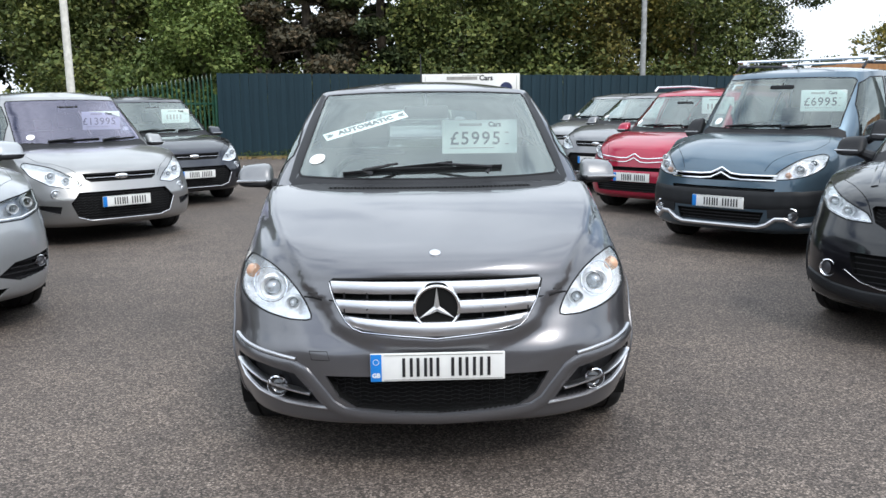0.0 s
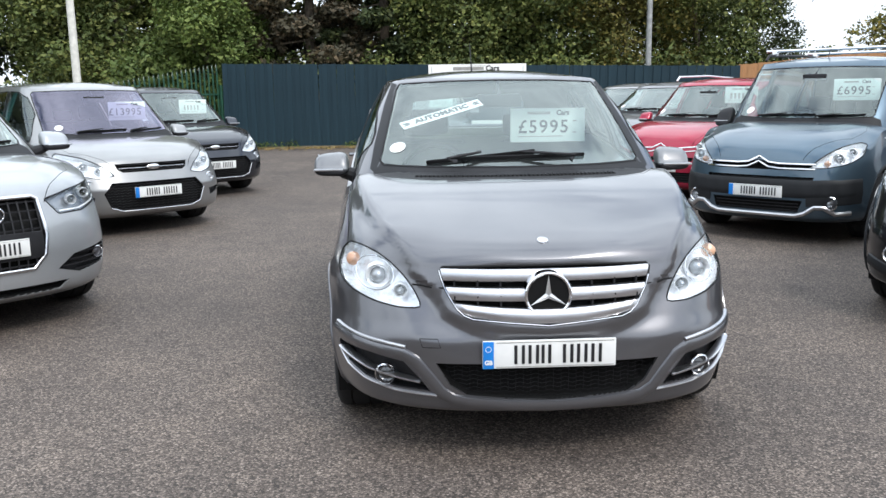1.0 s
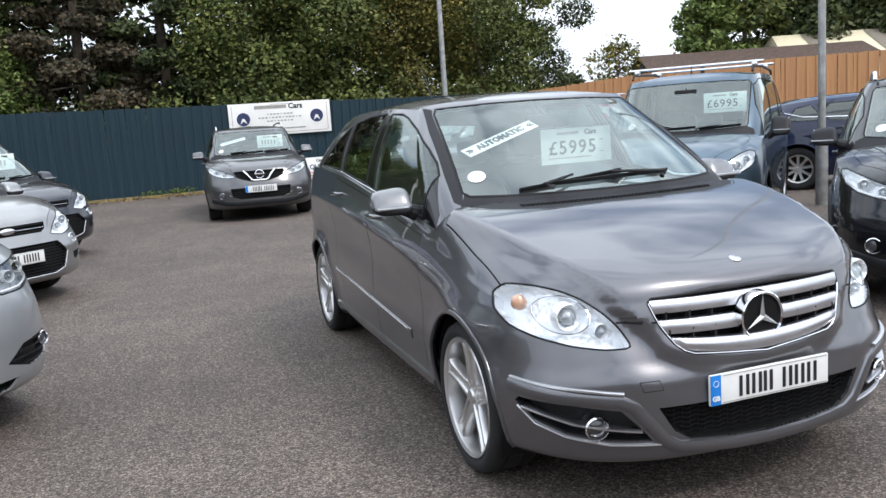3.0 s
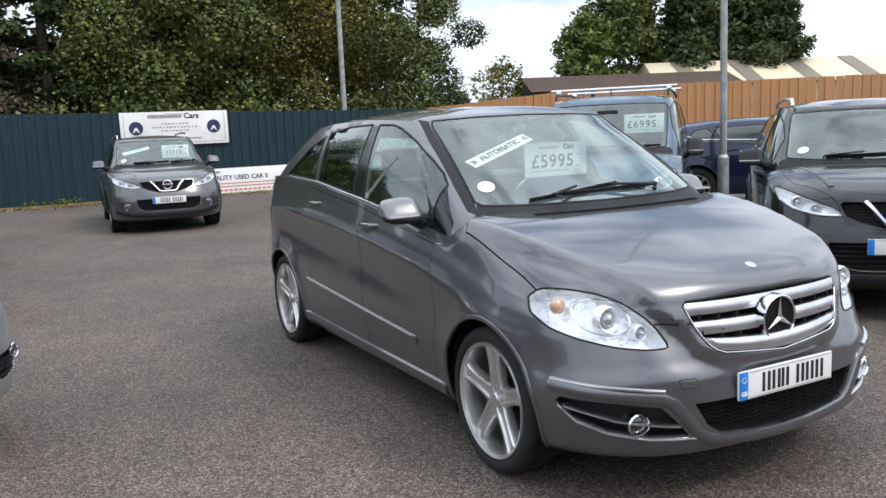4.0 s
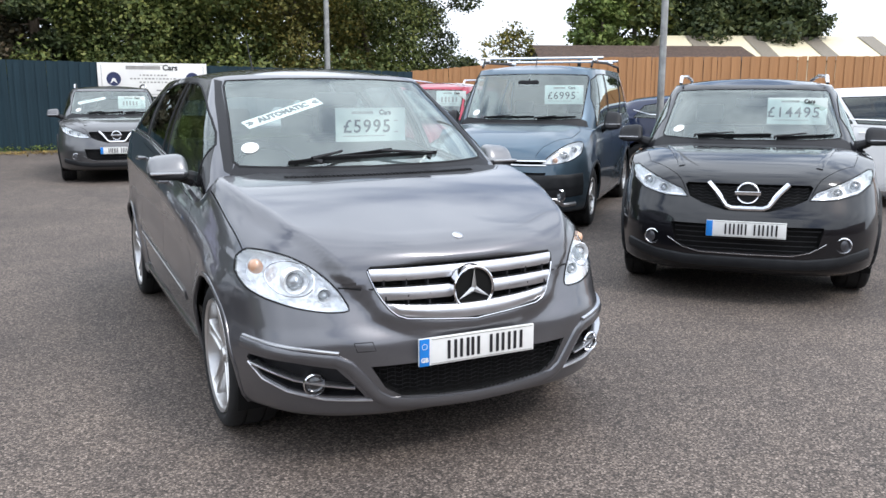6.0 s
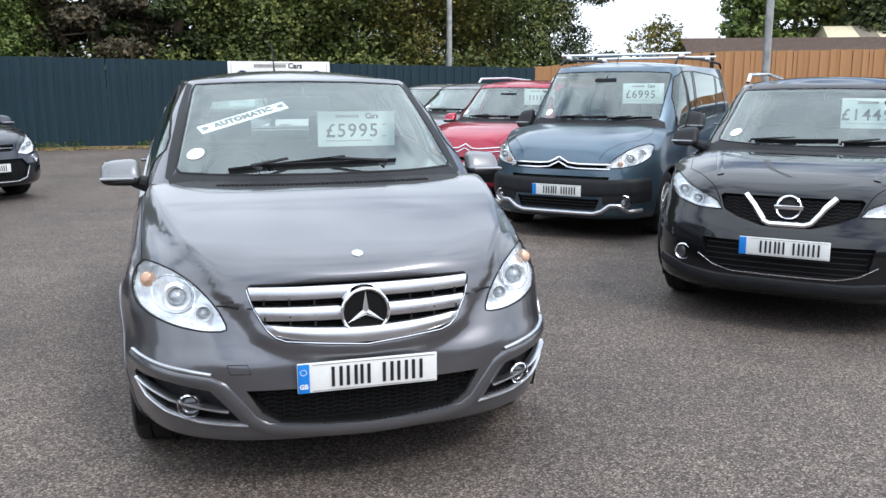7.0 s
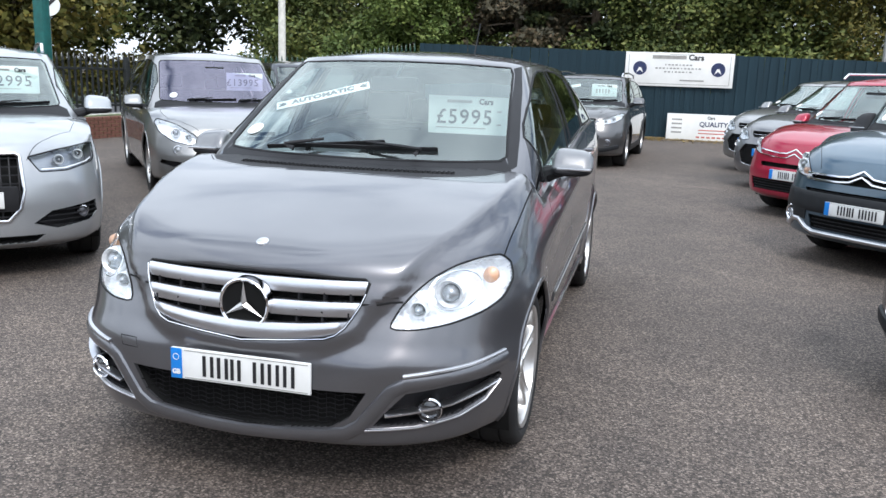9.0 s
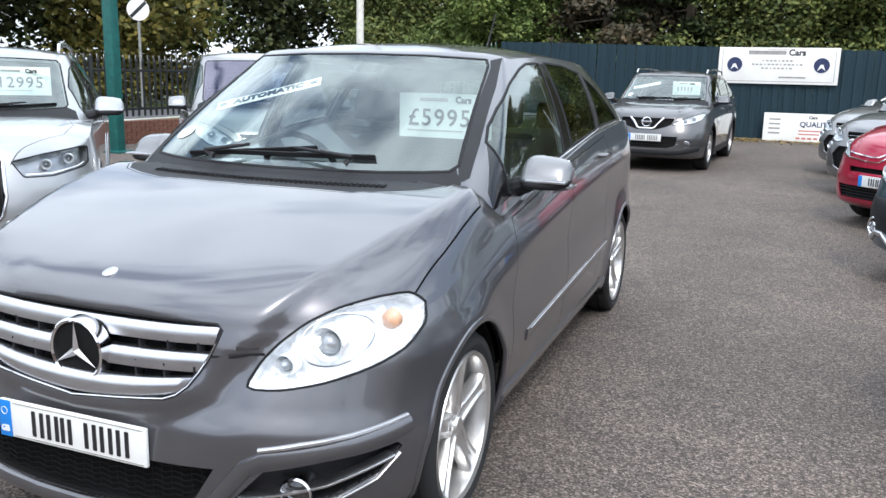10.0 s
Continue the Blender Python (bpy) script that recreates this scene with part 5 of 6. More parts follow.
def finish(c, plate_z, wheels, mirror, card, wheel_mat="alloy", dash=None, sticker=True, tilt=0.0):
    """What every car of the lot has."""
    s = c.s
    cy, cz = s["cowl"]
    c.inside(cz - 0.05, cy + 0.2, s["hub"] + s["wb"] * 0.48)
    if plate_z:
        c.plate(plate_z, tilt=tilt)
    c.arches()
    c.panels()
    c.wheels(*wheels, mat=wheel_mat)
    c.mirrors(*mirror)
    B = s["hub"] + s["wb"] * 0.46
    c.handles([(B - 0.13, s["cowl"][1] - 0.12), (B + s["wb"] * 0.33, s["cowl"][1] - 0.08)])
    c.wipers([((-0.42, cz + 0.005), (-0.4, cz + 0.035), (0.16, cz + 0.05)), ((0.18, cz + 0.005), (0.2, cz + 0.03), (0.62, cz + 0.05))])
    if card:
        ty, tz = s["head"]
        x, z, price = card
        price_card(c, x, cy + (ty - cy) * (z - cz) / (tz - cz) + 0.16, z, 0.46, 0.22, price)
    if sticker:
        screen_sticker(c, -0.56, cz + 0.09, 0.045)


def rails(c, x, y0, y1, z, mat="satin"):
    """Raised roof rails."""
    for g in (1, -1):
        b = tube(bmesh.new(), [(g * x, y0, z - 0.06), (g * x, y0 + 0.08, z), (g * x, (y0 + y1) / 2, z + 0.02), (g * x, y1 - 0.1, z - 0.01), (g * x, y1, z - 0.07)], [0.014, 0.016, 0.016, 0.016, 0.014], 8)
        part("roof_rail", b, M[mat], c.root, "raised roof rail")


def crossover(m, name, label, paint, card):
    """A crossover with a V-shaped bright bar in a black grille."""
    s = spec(4.38, 0.903, 1.59, 0.88, 2.646, 0.345, (0.14, 0.86), (1.02, 1.075), (1.72, 1.5), paint, clad=True, lipw=0.06, liph=0.012)
    c = Car(name, m, label, s, 0.95)
    c.cabin()
    c.lamp([(0.395, 0.735), (0.56, 0.738), (0.72, 0.775), (0.815, 0.835), (0.835, 0.915), (0.8, 0.925), (0.64, 0.866), (0.44, 0.79)], [(0.69, 0.825, 0.042), (0.575, 0.783, 0.036)], None, "reflector", 0.06, corner=0.12)
    c.strip("lamp_brow", [(0.43, 0.748), (0.56, 0.752), (0.7, 0.785), (0.795, 0.838)], "satin", 0.008, 0.001, label="bright line in the lamp")
    c.strip("bonnet_crease", [(0.46, 0.3), (0.53, 0.6), (0.6, 0.92)], c.paint, 0.05, 0.006, "z", label="raised bonnet crease")
    gr = [(-0.40, 0.835), (0.40, 0.835), (0.42, 0.82), (0.385, 0.74), (0.3, 0.7), (0.14, 0.655), (-0.14, 0.655), (-0.3, 0.7), (-0.385, 0.74), (-0.42, 0.82)]
    g = c.opening("grille", gr, "void", 0.05, False, "black mesh grille with a V-shaped chrome bar")[0]
    c.grid_bars("mesh_insert", gr, "plastic", 0, 0.02, 0.003, g, 0.012, 0.01)
    c.strip("chrome_bar", [(-0.262, 0.835), (-0.2, 0.77), (-0.135, 0.685), (-0.1, 0.672), (0.1, 0.672), (0.135, 0.685), (0.2, 0.77), (0.262, 0.835)], "chrome", 0.042, 0.022, both=False, parent=g, label="V-shaped chrome bar")
    c.roundel("emblem", 0.0, 0.775, 0.075, ("chrome", "seal"), "round chrome emblem", 0.03, False, -0.012)
    hb = c.hit(0, 0.775)[0]
    part("emblem_bar", box(hb + Vector((0, -0.024, 0)), (0.17, 0.012, 0.026), 0.004), M["chrome"], g, "chrome bar across the ring")
    ik = [(-0.5, 0.56), (0.5, 0.56), (0.47, 0.42), (0.36, 0.375), (-0.36, 0.375), (-0.47, 0.42)]
    i = c.opening("intake", ik, "void", 0.05, False, "black lower intake")[0]
    c.grid_bars("mesh_insert", ik, "plastic", 0, 0.035, 0.004, i, 0.02)
    c.strip("intake_trim", [(0.0, 0.36), (0.3, 0.362), (0.42, 0.39), (0.52, 0.45)], "satin", 0.008, 0.006)
    c.strip("bumper_lip", [(0.0, 0.3), (0.4, 0.3), (0.6, 0.32), (0.8, 0.37)], "cladding", 0.08, 0.018, label="grey lower bumper lip")
    c.strip("sill_cladding", [(1.35, 0.29), (2.3, 0.29), (3.05, 0.3)], "cladding", 0.13, 0.014, "x", label="grey sill cladding")
    c.roundel("fog_lamp", 0.63, 0.44, 0.056, ("satin", "bezel"), "round fog lamp with bright ring", 0.03)
    rails(c, 0.60, 1.85, 3.75, 1.6)
    finish(c, 0.535, (5, 0.07, 0.22, ), ((0.97, 1.42, 1.12), (0.2, 0.13, 0.15), M["plastic"] if paint == "black" else None), card)
    return c


def van_car(m):
    """A tall boxy car with two bright bars that kink upwards in the middle."""
    s = spec(4.38, 0.905, 1.80, 0.86, 2.728, 0.325, (0.10, 0.885), (0.95, 1.14), (1.52, 1.69), "bluegrey", rake=0.05, gt=0.73, nf=3.2, tail=(4.3, 4.2), ng=3.0, edge=0.055,
             roof=[(1.4, 1.74), (1.9, 1.795), (2.4, 1.805), (3.6, 1.80), (4.38, 1.75)], lipw=0.04, liph=0.01, clad=True)
    c = Car("blue_van_car", m, "slate blue tall boxy van-based car with roof bars", s, 0.95)
    c.cabin()
    c.lamp([(0.46, 0.725), (0.6, 0.725), (0.76, 0.76), (0.835, 0.83), (0.83, 0.93), (0.78, 0.955), (0.68, 0.92), (0.56, 0.83)], [(0.68, 0.81, 0.055), (0.76, 0.87, 0.035)], (0.6, 0.765, 0.03))
    gr = [(-0.5, 0.76), (-0.15, 0.77), (0, 0.79), (0.15, 0.77), (0.5, 0.76), (0.44, 0.70), (-0.44, 0.70)]
    g = c.opening("grille", gr, "void", 0.04, False, "slim dark grille with bright bars")[0]
    for z in (0.765, 0.72):
        c.strip("grille_bar", [(0.52, z - 0.005), (0.2, z - 0.005), (0.1, z + 0.005), (0.0, z + 0.055)], "chrome", 0.024, 0.018, parent=g, label="chrome bar with a chevron")
    s1 = [(-0.52, 0.64), (0.52, 0.64), (0.5, 0.575), (-0.5, 0.575)]
    o = c.opening("upper_intake", s1, "void", 0.05, False, "black slot")[0]
    c.grid_bars("mesh_insert", s1, "plastic", 0, 0.03, 0.006, o, 0.02)
    s2 = [(-0.44, 0.42), (0.44, 0.42), (0.4, 0.31), (-0.4, 0.31)]
    o = c.opening("lower_intake", s2, "void", 0.05, False, "black lower intake")[0]
    c.grid_bars("mesh_insert", s2, "plastic", 0, 0.03, 0.006, o, 0.02)
    c.strip("bumper_guard", [(0.0, 0.275), (0.38, 0.275), (0.46, 0.3), (0.54, 0.36), (0.62, 0.36), (0.7, 0.3), (0.8, 0.31)], "louvre", 0.045, 0.02, label="silver bumper guard")
    c.strip("bumper_face", [(0.0, 0.53), (0.5, 0.53), (0.75, 0.54), (0.86, 0.55)], "cladding", 0.17, 0.008, label="dark grey bumper face")
    c.strip("bumper_face", [(0.47, 0.42), (0.6, 0.43), (0.75, 0.44), (0.86, 0.45)], "cladding", 0.12, 0.008, label="dark grey bumper face")
    c.roundel("fog_lamp", 0.66, 0.40, 0.07, ("chrome", "bezel"), "round fog lamp with chrome ring", 0.03)
    c.roundel("fog_glass", 0.66, 0.40, 0.035, ("chrome", "lens"), "", 0.03, True, -0.01)
    rails(c, 0.68, 1.75, 4.1, 1.83, "plastic")
    for y in (2.0, 3.3):
        b = tube(bmesh.new(), [(-0.78, y, 1.885), (0.78, y, 1.885)], 0.016, 8)
        for g2 in (-0.68, 0.68):
            add_box(b, (g2, y, 1.855), (0.06, 0.06, 0.05), 0.01)
        part("roof_bar", b, M["satin"], c.root, "aluminium roof bar")
    ae = tube(bmesh.new(), [(0.0, 1.75, 1.78), (0, 1.82, 1.88)], 0.006, 6)
    part("aerial", ae, M["plastic"], c.root)
    finish(c, 0.495, (7, 0.05, 0.205), ((1.0, 1.45, 1.15), (0.2, 0.14, 0.22), M["plastic"]), (0.42, 1.44, "£6995"))
    return c


def red_car(m):
    s = spec(4.08, 0.865, 1.62, 0.80, 2.54, 0.31, (0.1, 0.84), (0.9, 1.07), (1.5, 1.52), "red", "screen")
    c = Car("red_hatchback", m, "bright red compact people carrier with roof rails", s, 0.85)
    c.cabin()
    c.lamp([(0.48, 0.7), (0.62, 0.72), (0.76, 0.8), (0.8, 0.88), (0.76, 0.93), (0.68, 0.89), (0.56, 0.79)], [(0.68, 0.82, 0.05)], None)
    gr = [(-0.46, 0.62), (0.46, 0.62), (0.44, 0.57), (-0.44, 0.57)]
    g = c.opening("grille", gr, "void", 0.05, False, "narrow black grille")[0]
    for z in (0.735, 0.685):
        c.strip("grille_bar", [(0.5, z + 0.02), (0.2, z - 0.005), (0.1, z), (0.0, z + 0.05)], "chrome", 0.018, 0.014, parent=g, label="chrome bar with a chevron")
    lo = [(-0.6, 0.43), (0.6, 0.43), (0.55, 0.3), (-0.55, 0.3)]
    o = c.opening("intake", lo, "void", 0.06, False, "wide black intake")[0]
    c.grid_bars("mesh_insert", lo, "plastic", 0, 0.03, 0.006, o, 0.02)
    rails(c, 0.58, 1.55, 3.5, 1.64)
    finish(c, 0.49, (6, 0.06, 0.2), ((0.93, 1.3, 1.08), (0.19, 0.13, 0.15)), (0.42, 1.38, ""))
    return c


def family_car(m, name, label, paint, glass, dims, card, lowhex=True):
    """A people carrier with a slim upper grille and a trapezoid lower intake."""
    L, W, H, lipz = dims
    s = spec(L, W, H, 0.95, L * 0.6, 0.33, (0.13, lipz), (1.0, lipz + 0.24), (1.75, H - 0.1), paint, glass)
    c = Car(name, m, label, s, 0.9)
    c.cabin()
    z = lipz
    c.lamp([(0.42, z - 0.15), (0.56, z - 0.175), (0.72, z - 0.14), (0.84, z - 0.05), (0.87, z + 0.05), (0.83, z + 0.09), (0.66, z + 0.04), (0.5, z - 0.06)], [(0.68, z - 0.05, 0.05), (0.56, z - 0.095, 0.035)], None, corner=0.15)
    gr = [(-0.4, z - 0.03), (0.4, z - 0.03), (0.38, z - 0.09), (0.33, z - 0.12), (-0.33, z - 0.12), (-0.38, z - 0.09)]
    g = c.opening("grille", gr, "void", 0.04, False, "slim black upper grille")[0]
    c.grid_bars("mesh_insert", gr, "plastic", 0, 0.03, 0.005, g, 0.015)
    for zz in (z - 0.078,):
        c.strip("grille_bar", [(0.37, zz), (0.0, zz)], "satin", 0.007, 0.006, parent=g, label="bright bar")
    b = bmesh.new()
    hb = c.hit(0, z - 0.075)[0]
    bmesh.ops.create_uvsphere(b, u_segments=24, v_segments=12, radius=1, matrix=Matrix.LocRotScale(hb + Vector((0, -0.01, 0)), None, (0.075, 0.014, 0.03)))
    part("emblem", b, M["satin"], g, "oval silver emblem")
    lo = [(-0.47, z - 0.22), (0.47, z - 0.22), (0.56, z - 0.33), (0.5, z - 0.48), (0.38, z - 0.52), (-0.38, z - 0.52), (-0.5, z - 0.48), (-0.56, z - 0.33)]
    o = c.opening("intake", lo, "void", 0.06, False, "black trapezoid lower intake with mesh")[0]
    c.grid_bars("mesh_insert", lo, "plastic", 0, 0.028, 0.004, o, 0.02, 0.012)
    c.strip("intake_trim", lo[2:7] + [], "satin", 0.014, 0.008, both=False, label="bright lower edge")
    c.roundel("fog_lamp", 0.68, z - 0.23, 0.05, ("satin", "lens"), "round fog lamp", 0.03)
    sd = [(0.64, z - 0.36), (0.84, z - 0.34), (0.86, z - 0.38), (0.66, z - 0.44)]
    c.opening("side_vent", sd, "plastic", 0.04, True, "black corner vent")
    finish(c, z - 0.33, (9, 0.045, 0.215), ((1.0, 1.5, lipz + 0.25), (0.21, 0.14, 0.16)), card)
    return c


def suv_silver(m):
    """A compact SUV with one large framed grille."""
    s = spec(4.385, 0.915, 1.6, 0.9, 2.6, 0.35, (0.13, 0.9), (1.05, 1.1), (1.78, 1.51), "white", clad=False, lipw=0.03)
    c = Car("silver_suv", m, "pale silver compact SUV with a large framed black grille", s, 0.95)
    c.cabin()
    c.lamp([(0.415, 0.835), (0.49, 0.735), (0.66, 0.735), (0.84, 0.775), (0.862, 0.8), (0.857, 0.895), (0.82, 0.905), (0.6, 0.876)], [(0.745, 0.832, 0.034), (0.615, 0.805, 0.034)], None, "smoked", 0.06, lens="foglens", corner=0.08)
    c.strip("lamp_brow", [(0.5, 0.752), (0.65, 0.752), (0.8, 0.782), (0.835, 0.8)], "reflector", 0.01, 0.001, label="bright strip in the lamp")
    gr = [(-0.37, 0.84), (-0.34, 0.86), (0.34, 0.86), (0.37, 0.84), (0.385, 0.62), (0.36, 0.5), (0.28, 0.415), (-0.28, 0.415), (-0.36, 0.5), (-0.385, 0.62)]
    g = c.opening("grille", gr, "void", 0.06, False, "large black grille in a silver surround")[0]
    c.grid_bars("mesh_insert", gr, "plastic", 0.055, 0.055, 0.006, g, 0.012)
    c.strip("grille_surround", gr + gr[:1], "satin", 0.026, 0.012, both=False, parent=g, label="silver surround")
    part("plate_mount", box(c.hit(0, 0.56)[0] + Vector((0, 0.012, 0.005)), (0.7, 0.03, 0.17), 0.01), M["cowl"], c.root)
    rg = bmesh.new()
    yb = c.hit(0, 0.76)[0].y
    for k in range(4):
        for i in range(1):
            cx = -0.105 + k * 0.07
            tube(rg, [(cx + 0.045 * math.cos(a), yb - 0.012, 0.765 + 0.045 * math.sin(a)) for a in np.linspace(0, 2 * math.pi, 25)], 0.006, 6, False)
    part("emblem", rg, M["chrome"], g, "row of bright rings")
    fg = [(0.43, 0.39), (0.55, 0.47), (0.85, 0.505), (0.858, 0.415), (0.81, 0.37), (0.58, 0.345)]
    o = c.opening("fog_lamp_recess", fg, "plastic", 0.05, True, "dark ribbed corner intake")
    for sgn, ob in zip((1, -1), o):
        pl = fg if sgn > 0 else flip(fg)
        c.grid_bars("mesh_insert", pl, "cowl", 0, 0.035, 0.006, ob, 0.015)
    c.roundel("fog_lamp", 0.75, 0.44, 0.04, ("satin", "bezel"), "round fog lamp", 0.04, True, 0.008)
    lo = [(-0.5, 0.31), (0.5, 0.31), (0.44, 0.255), (-0.44, 0.255)]
    c.opening("lower_slot", lo, "void", 0.05, False, "black lower slot")
    rails(c, 0.62, 1.95, 3.8, 1.615)
    finish(c, 0.56, (5, 0.075, 0.225), ((1.0, 1.45, 1.14), (0.22, 0.14, 0.155)), (0.34, 1.32, "£12995"))
    return c


suv_silver(pose(-3.06, 1.97, 0, 0, 0, 42))
family_car(pose(-3.17, 6.02, 0, 0, 0, 40), "silver_people_carrier", "silver seven-seat people carrier with a mauve-reflecting windscreen", "silver", "mauve", (4.77, 0.93, 1.66, 0.80), (0.36, 1.3, "£13995"))
family_car(pose(-3.2, 9.25, 0, 0, 0, 38), "dark_people_carrier", "dark grey compact people carrier", "dark", "screen", (4.38, 0.914, 1.63, 0.80), (0.36, 1.3, ""))
word_strip(crossover(pose(-0.18, 11.85, 0, 0, 0, -4), "grey_crossover", "bronze grey crossover parked before the fence", "brown", (0.33, 1.29, "")),
           (-0.55, 1.29), (-0.12, 1.38), 0.46, 0.08, "", "white paper strip slanting behind a windscreen")
crossover(pose(2.85, 1.33, 0, 0, 0, -46), "black_crossover", "glossy black crossover with a chrome V in the grille", "black", (0.36, 1.31, "£14495"))
van_car(pose(2.88, 4.8, 0, 0, 0, -46))
red_car(pose(2.75, 7.5, 0, 0, 0, -46))
family_car(pose(2.8, 10.1, 0, 0, 0, -46), "grey_family_car", "mid grey family car beside the red one", "midgrey", "screen", (4.5, 0.92, 1.6, 0.86), None)
family_car(pose(2.8, 12.6, 0, 0, 0, -46), "pale_family_car", "pale silver family car at the end of the row", "silver", "screen", (4.5, 0.92, 1.6, 0.86), None)



def tail(c):
    """Red rear lamps that wrap the corners."""
    s = c.s
    z = s["cowl"][1] - 0.13
    c.strip("tail_lamp", [(s["L"] - 0.55, z + 0.02), (s["L"] - 0.4, z + 0.03), (s["L"] - 0.2, z + 0.04)], "redlens", 0.13, 0.012, "x", label="red rear lamp")
    c.strip("window_trim", [(s["cowl"][0] + 0.5, z + 0.13), (s["L"] * 0.6, z + 0.2), (s["L"] * 0.8, z + 0.23), (s["L"] * 0.86, z + 0.3)], "chrome", 0.018, 0.008, "x", label="bright window strip", bv=c.bc)


tail(family_car(pose(10.7, 6.1, 0, 0, 0, 46), "navy_hatchback", "navy blue hatchback parked back to back with the row", "navy", "screen", (4.4, 0.9, 1.45, 0.78), None))
tail(family_car(pose(10.9, 2.9, 0, 0, 0, 46), "white_hatchback", "plain white hatchback parked behind the black crossover", "pearl", "screen", (4.4, 0.9, 1.55, 0.80), None))

# ---- ground, fences and what stands beyond ----
def sheet_ground():
    bm = bmesh.new()
    n = 90
    xs = np.concatenate([np.linspace(-600, -40, 12), np.linspace(-36, 45, n), np.linspace(50, 600, 12)])
    ys = np.concatenate([np.linspace(-600, -20, 10), np.linspace(-16, 60, n), np.linspace(65, 900, 12)])
    vs = [[bm.verts.new((x, y, 0.012 * noise.noise(Vector((x * 0.35, y * 0.35, 0))) if abs(x) < 36 and -16 < y < 19 else 0.0)) for x in xs] for y in ys]
    for i in range(len(ys) - 1):
        for j in range(len(xs) - 1):
            bm.faces.new((vs[i][j], vs[i][j + 1], vs[i + 1][j + 1], vs[i + 1][j]))
    return thing("ground", Matrix.Identity(4), "worn grey-brown asphalt of the car lot", "ground", "", "structure", bm, M["asphalt"])


sheet_ground()


def fence(name, a, b, za, zb, board, mat, label, lapped=0.022):
    """A close-boarded fence from a to b: posts, rails, and each board a piece."""
    a, b = Vector((*a, 0)), Vector((*b, 0))
    d = (b - a)
    ln = d.length
    ang = math.degrees(math.atan2(d.y, d.x))
    root = thing(name, pose(a.x, a.y, 0, 0, 0, ang), label, "fence", "", "structure")
    r = bmesh.new()
    for z in (0.35, 1.1, 1.8):
        add_box(r, (ln / 2, 0.05, z), (ln, 0.04, 0.08), 0.004)
    part("rails", r, mat, root)
    k = int(ln / board)
    me = mesh_of("board", box((0, 0, 0.5), (board + 0.012, 0.018, 1.0), 0.0), mat, False)
    for i in range(k):
        t = (i + 0.5) / k
        z = za + (zb - za) * t
        part("board", me, None, root, "", Matrix.Translation(((i + 0.5) * board, lapped * (0.5 if i % 2 else -0.5), 0.02)) @ Matrix.Rotation(0.02 * (random.random() - 0.5), 4, "Y") @ Matrix.Diagonal((1, 1, z + 0.02 * (random.random() - 0.5), 1)))
    return root


fence("blue_fence", (-5.4, 20.55), (9.1, 20.55), 2.3, 2.08, 0.125, M["bluefence"], "tall close-boarded fence painted blue-black")
fence("orange_fence", (9.1, 20.6), (13.6, 18.2), 2.1, 2.5, 0.125, M["orangefence"], "orange-stained close-boarded timber fence")
fence("orange_fence", (13.6, 18.2), (37, 5.75), 2.5, 2.62, 0.14, M["orangefence"], "orange-stained close-boarded timber fence")


def palisade(a, b, h, n, mat, label, base, rise=0.0):
    a, b = Vector((*a, 0)), Vector((*b, 0))
    d = b - a
    ln = d.length
    root = thing("palisade_fence", pose(a.x, a.y, 0, 0, 0, math.degrees(math.atan2(d.y, d.x))), label, "fence", "", "structure")
    r = bmesh.new()
    for z in (base + 0.2, h - 0.25):
        add_box(r, (ln / 2, 0, z), (ln, 0.03, 0.05), 0.004)
    for i in range(int(ln / 2.7) + 1):
        add_box(r, (min(ln, i * 2.7), 0.05, h / 2), (0.07, 0.07, h), 0.005)
    part("rails", r, mat, root)
    p = bmesh.new()
    add_box(p, (0, 0, (base + h) / 2), (0.05, 0.018, h - base - 0.12), 0.004)
    tipm = bmesh.ops.create_cone(p, cap_ends=True, segments=4, radius1=0.033, radius2=0.003, depth=0.16, matrix=Matrix.Translation((0, 0, h - 0.01)))
    me = mesh_of("pale", p, mat, False)
    t = mesh_of("spike", box((0, -0.012, h - 0.03), (0.03, 0.008, 0.13), 0.003), M["polewhite"], False)
    for i in range(n):
        up = 1 + rise / h * max(0.0, 1 - 1.8 * i / n)
        m4 = Matrix.Translation(((i + 0.5) * ln / n, 0, 0)) @ Matrix.Diagonal((1, 1, up, 1))
        q = part("pale", me, None, root, "", m4)
        part("spike", t, None, q, "pale worn tip")
    return root


palisade((-5.5, 20.6), (-9.2, 15.6), 1.75, 42, M["palgreen"], "dark green steel palisade fence with pale spiked tips", 0.1, 0.5)
palisade((-9.2, 15.6), (-10.6, 4.0), 1.62, 80, M["palblack"], "black steel palisade fence on a low brick wall", 0.45)


def brick_wall():
    a, b = Vector((-9.2, 15.6, 0)), Vector((-10.6, 4.0, 0))
    d = b - a
    ln = d.length
    root = thing("low_brick_wall", pose(a.x, a.y, 0, 0, 0, math.degrees(math.atan2(d.y, d.x))), "low red brick wall under the palisade", "wall", "", "structure", box((ln / 2, 0, 0.2), (ln, 0.19, 0.4), 0.0), M["soil"])
    me = mesh_of("brick", box((0, 0, 0), (0.205, 0.215, 0.062), 0.004), M["brickred"], False)
    for c in range(6):
        for i in range(int(ln / 0.225)):
            if i < 50:
                part("brick", me, None, root, "", Matrix.Translation((0.11 + i * 0.225 + (0.11 if c % 2 else 0), 0, 0.035 + c * 0.072)))


brick_wall()


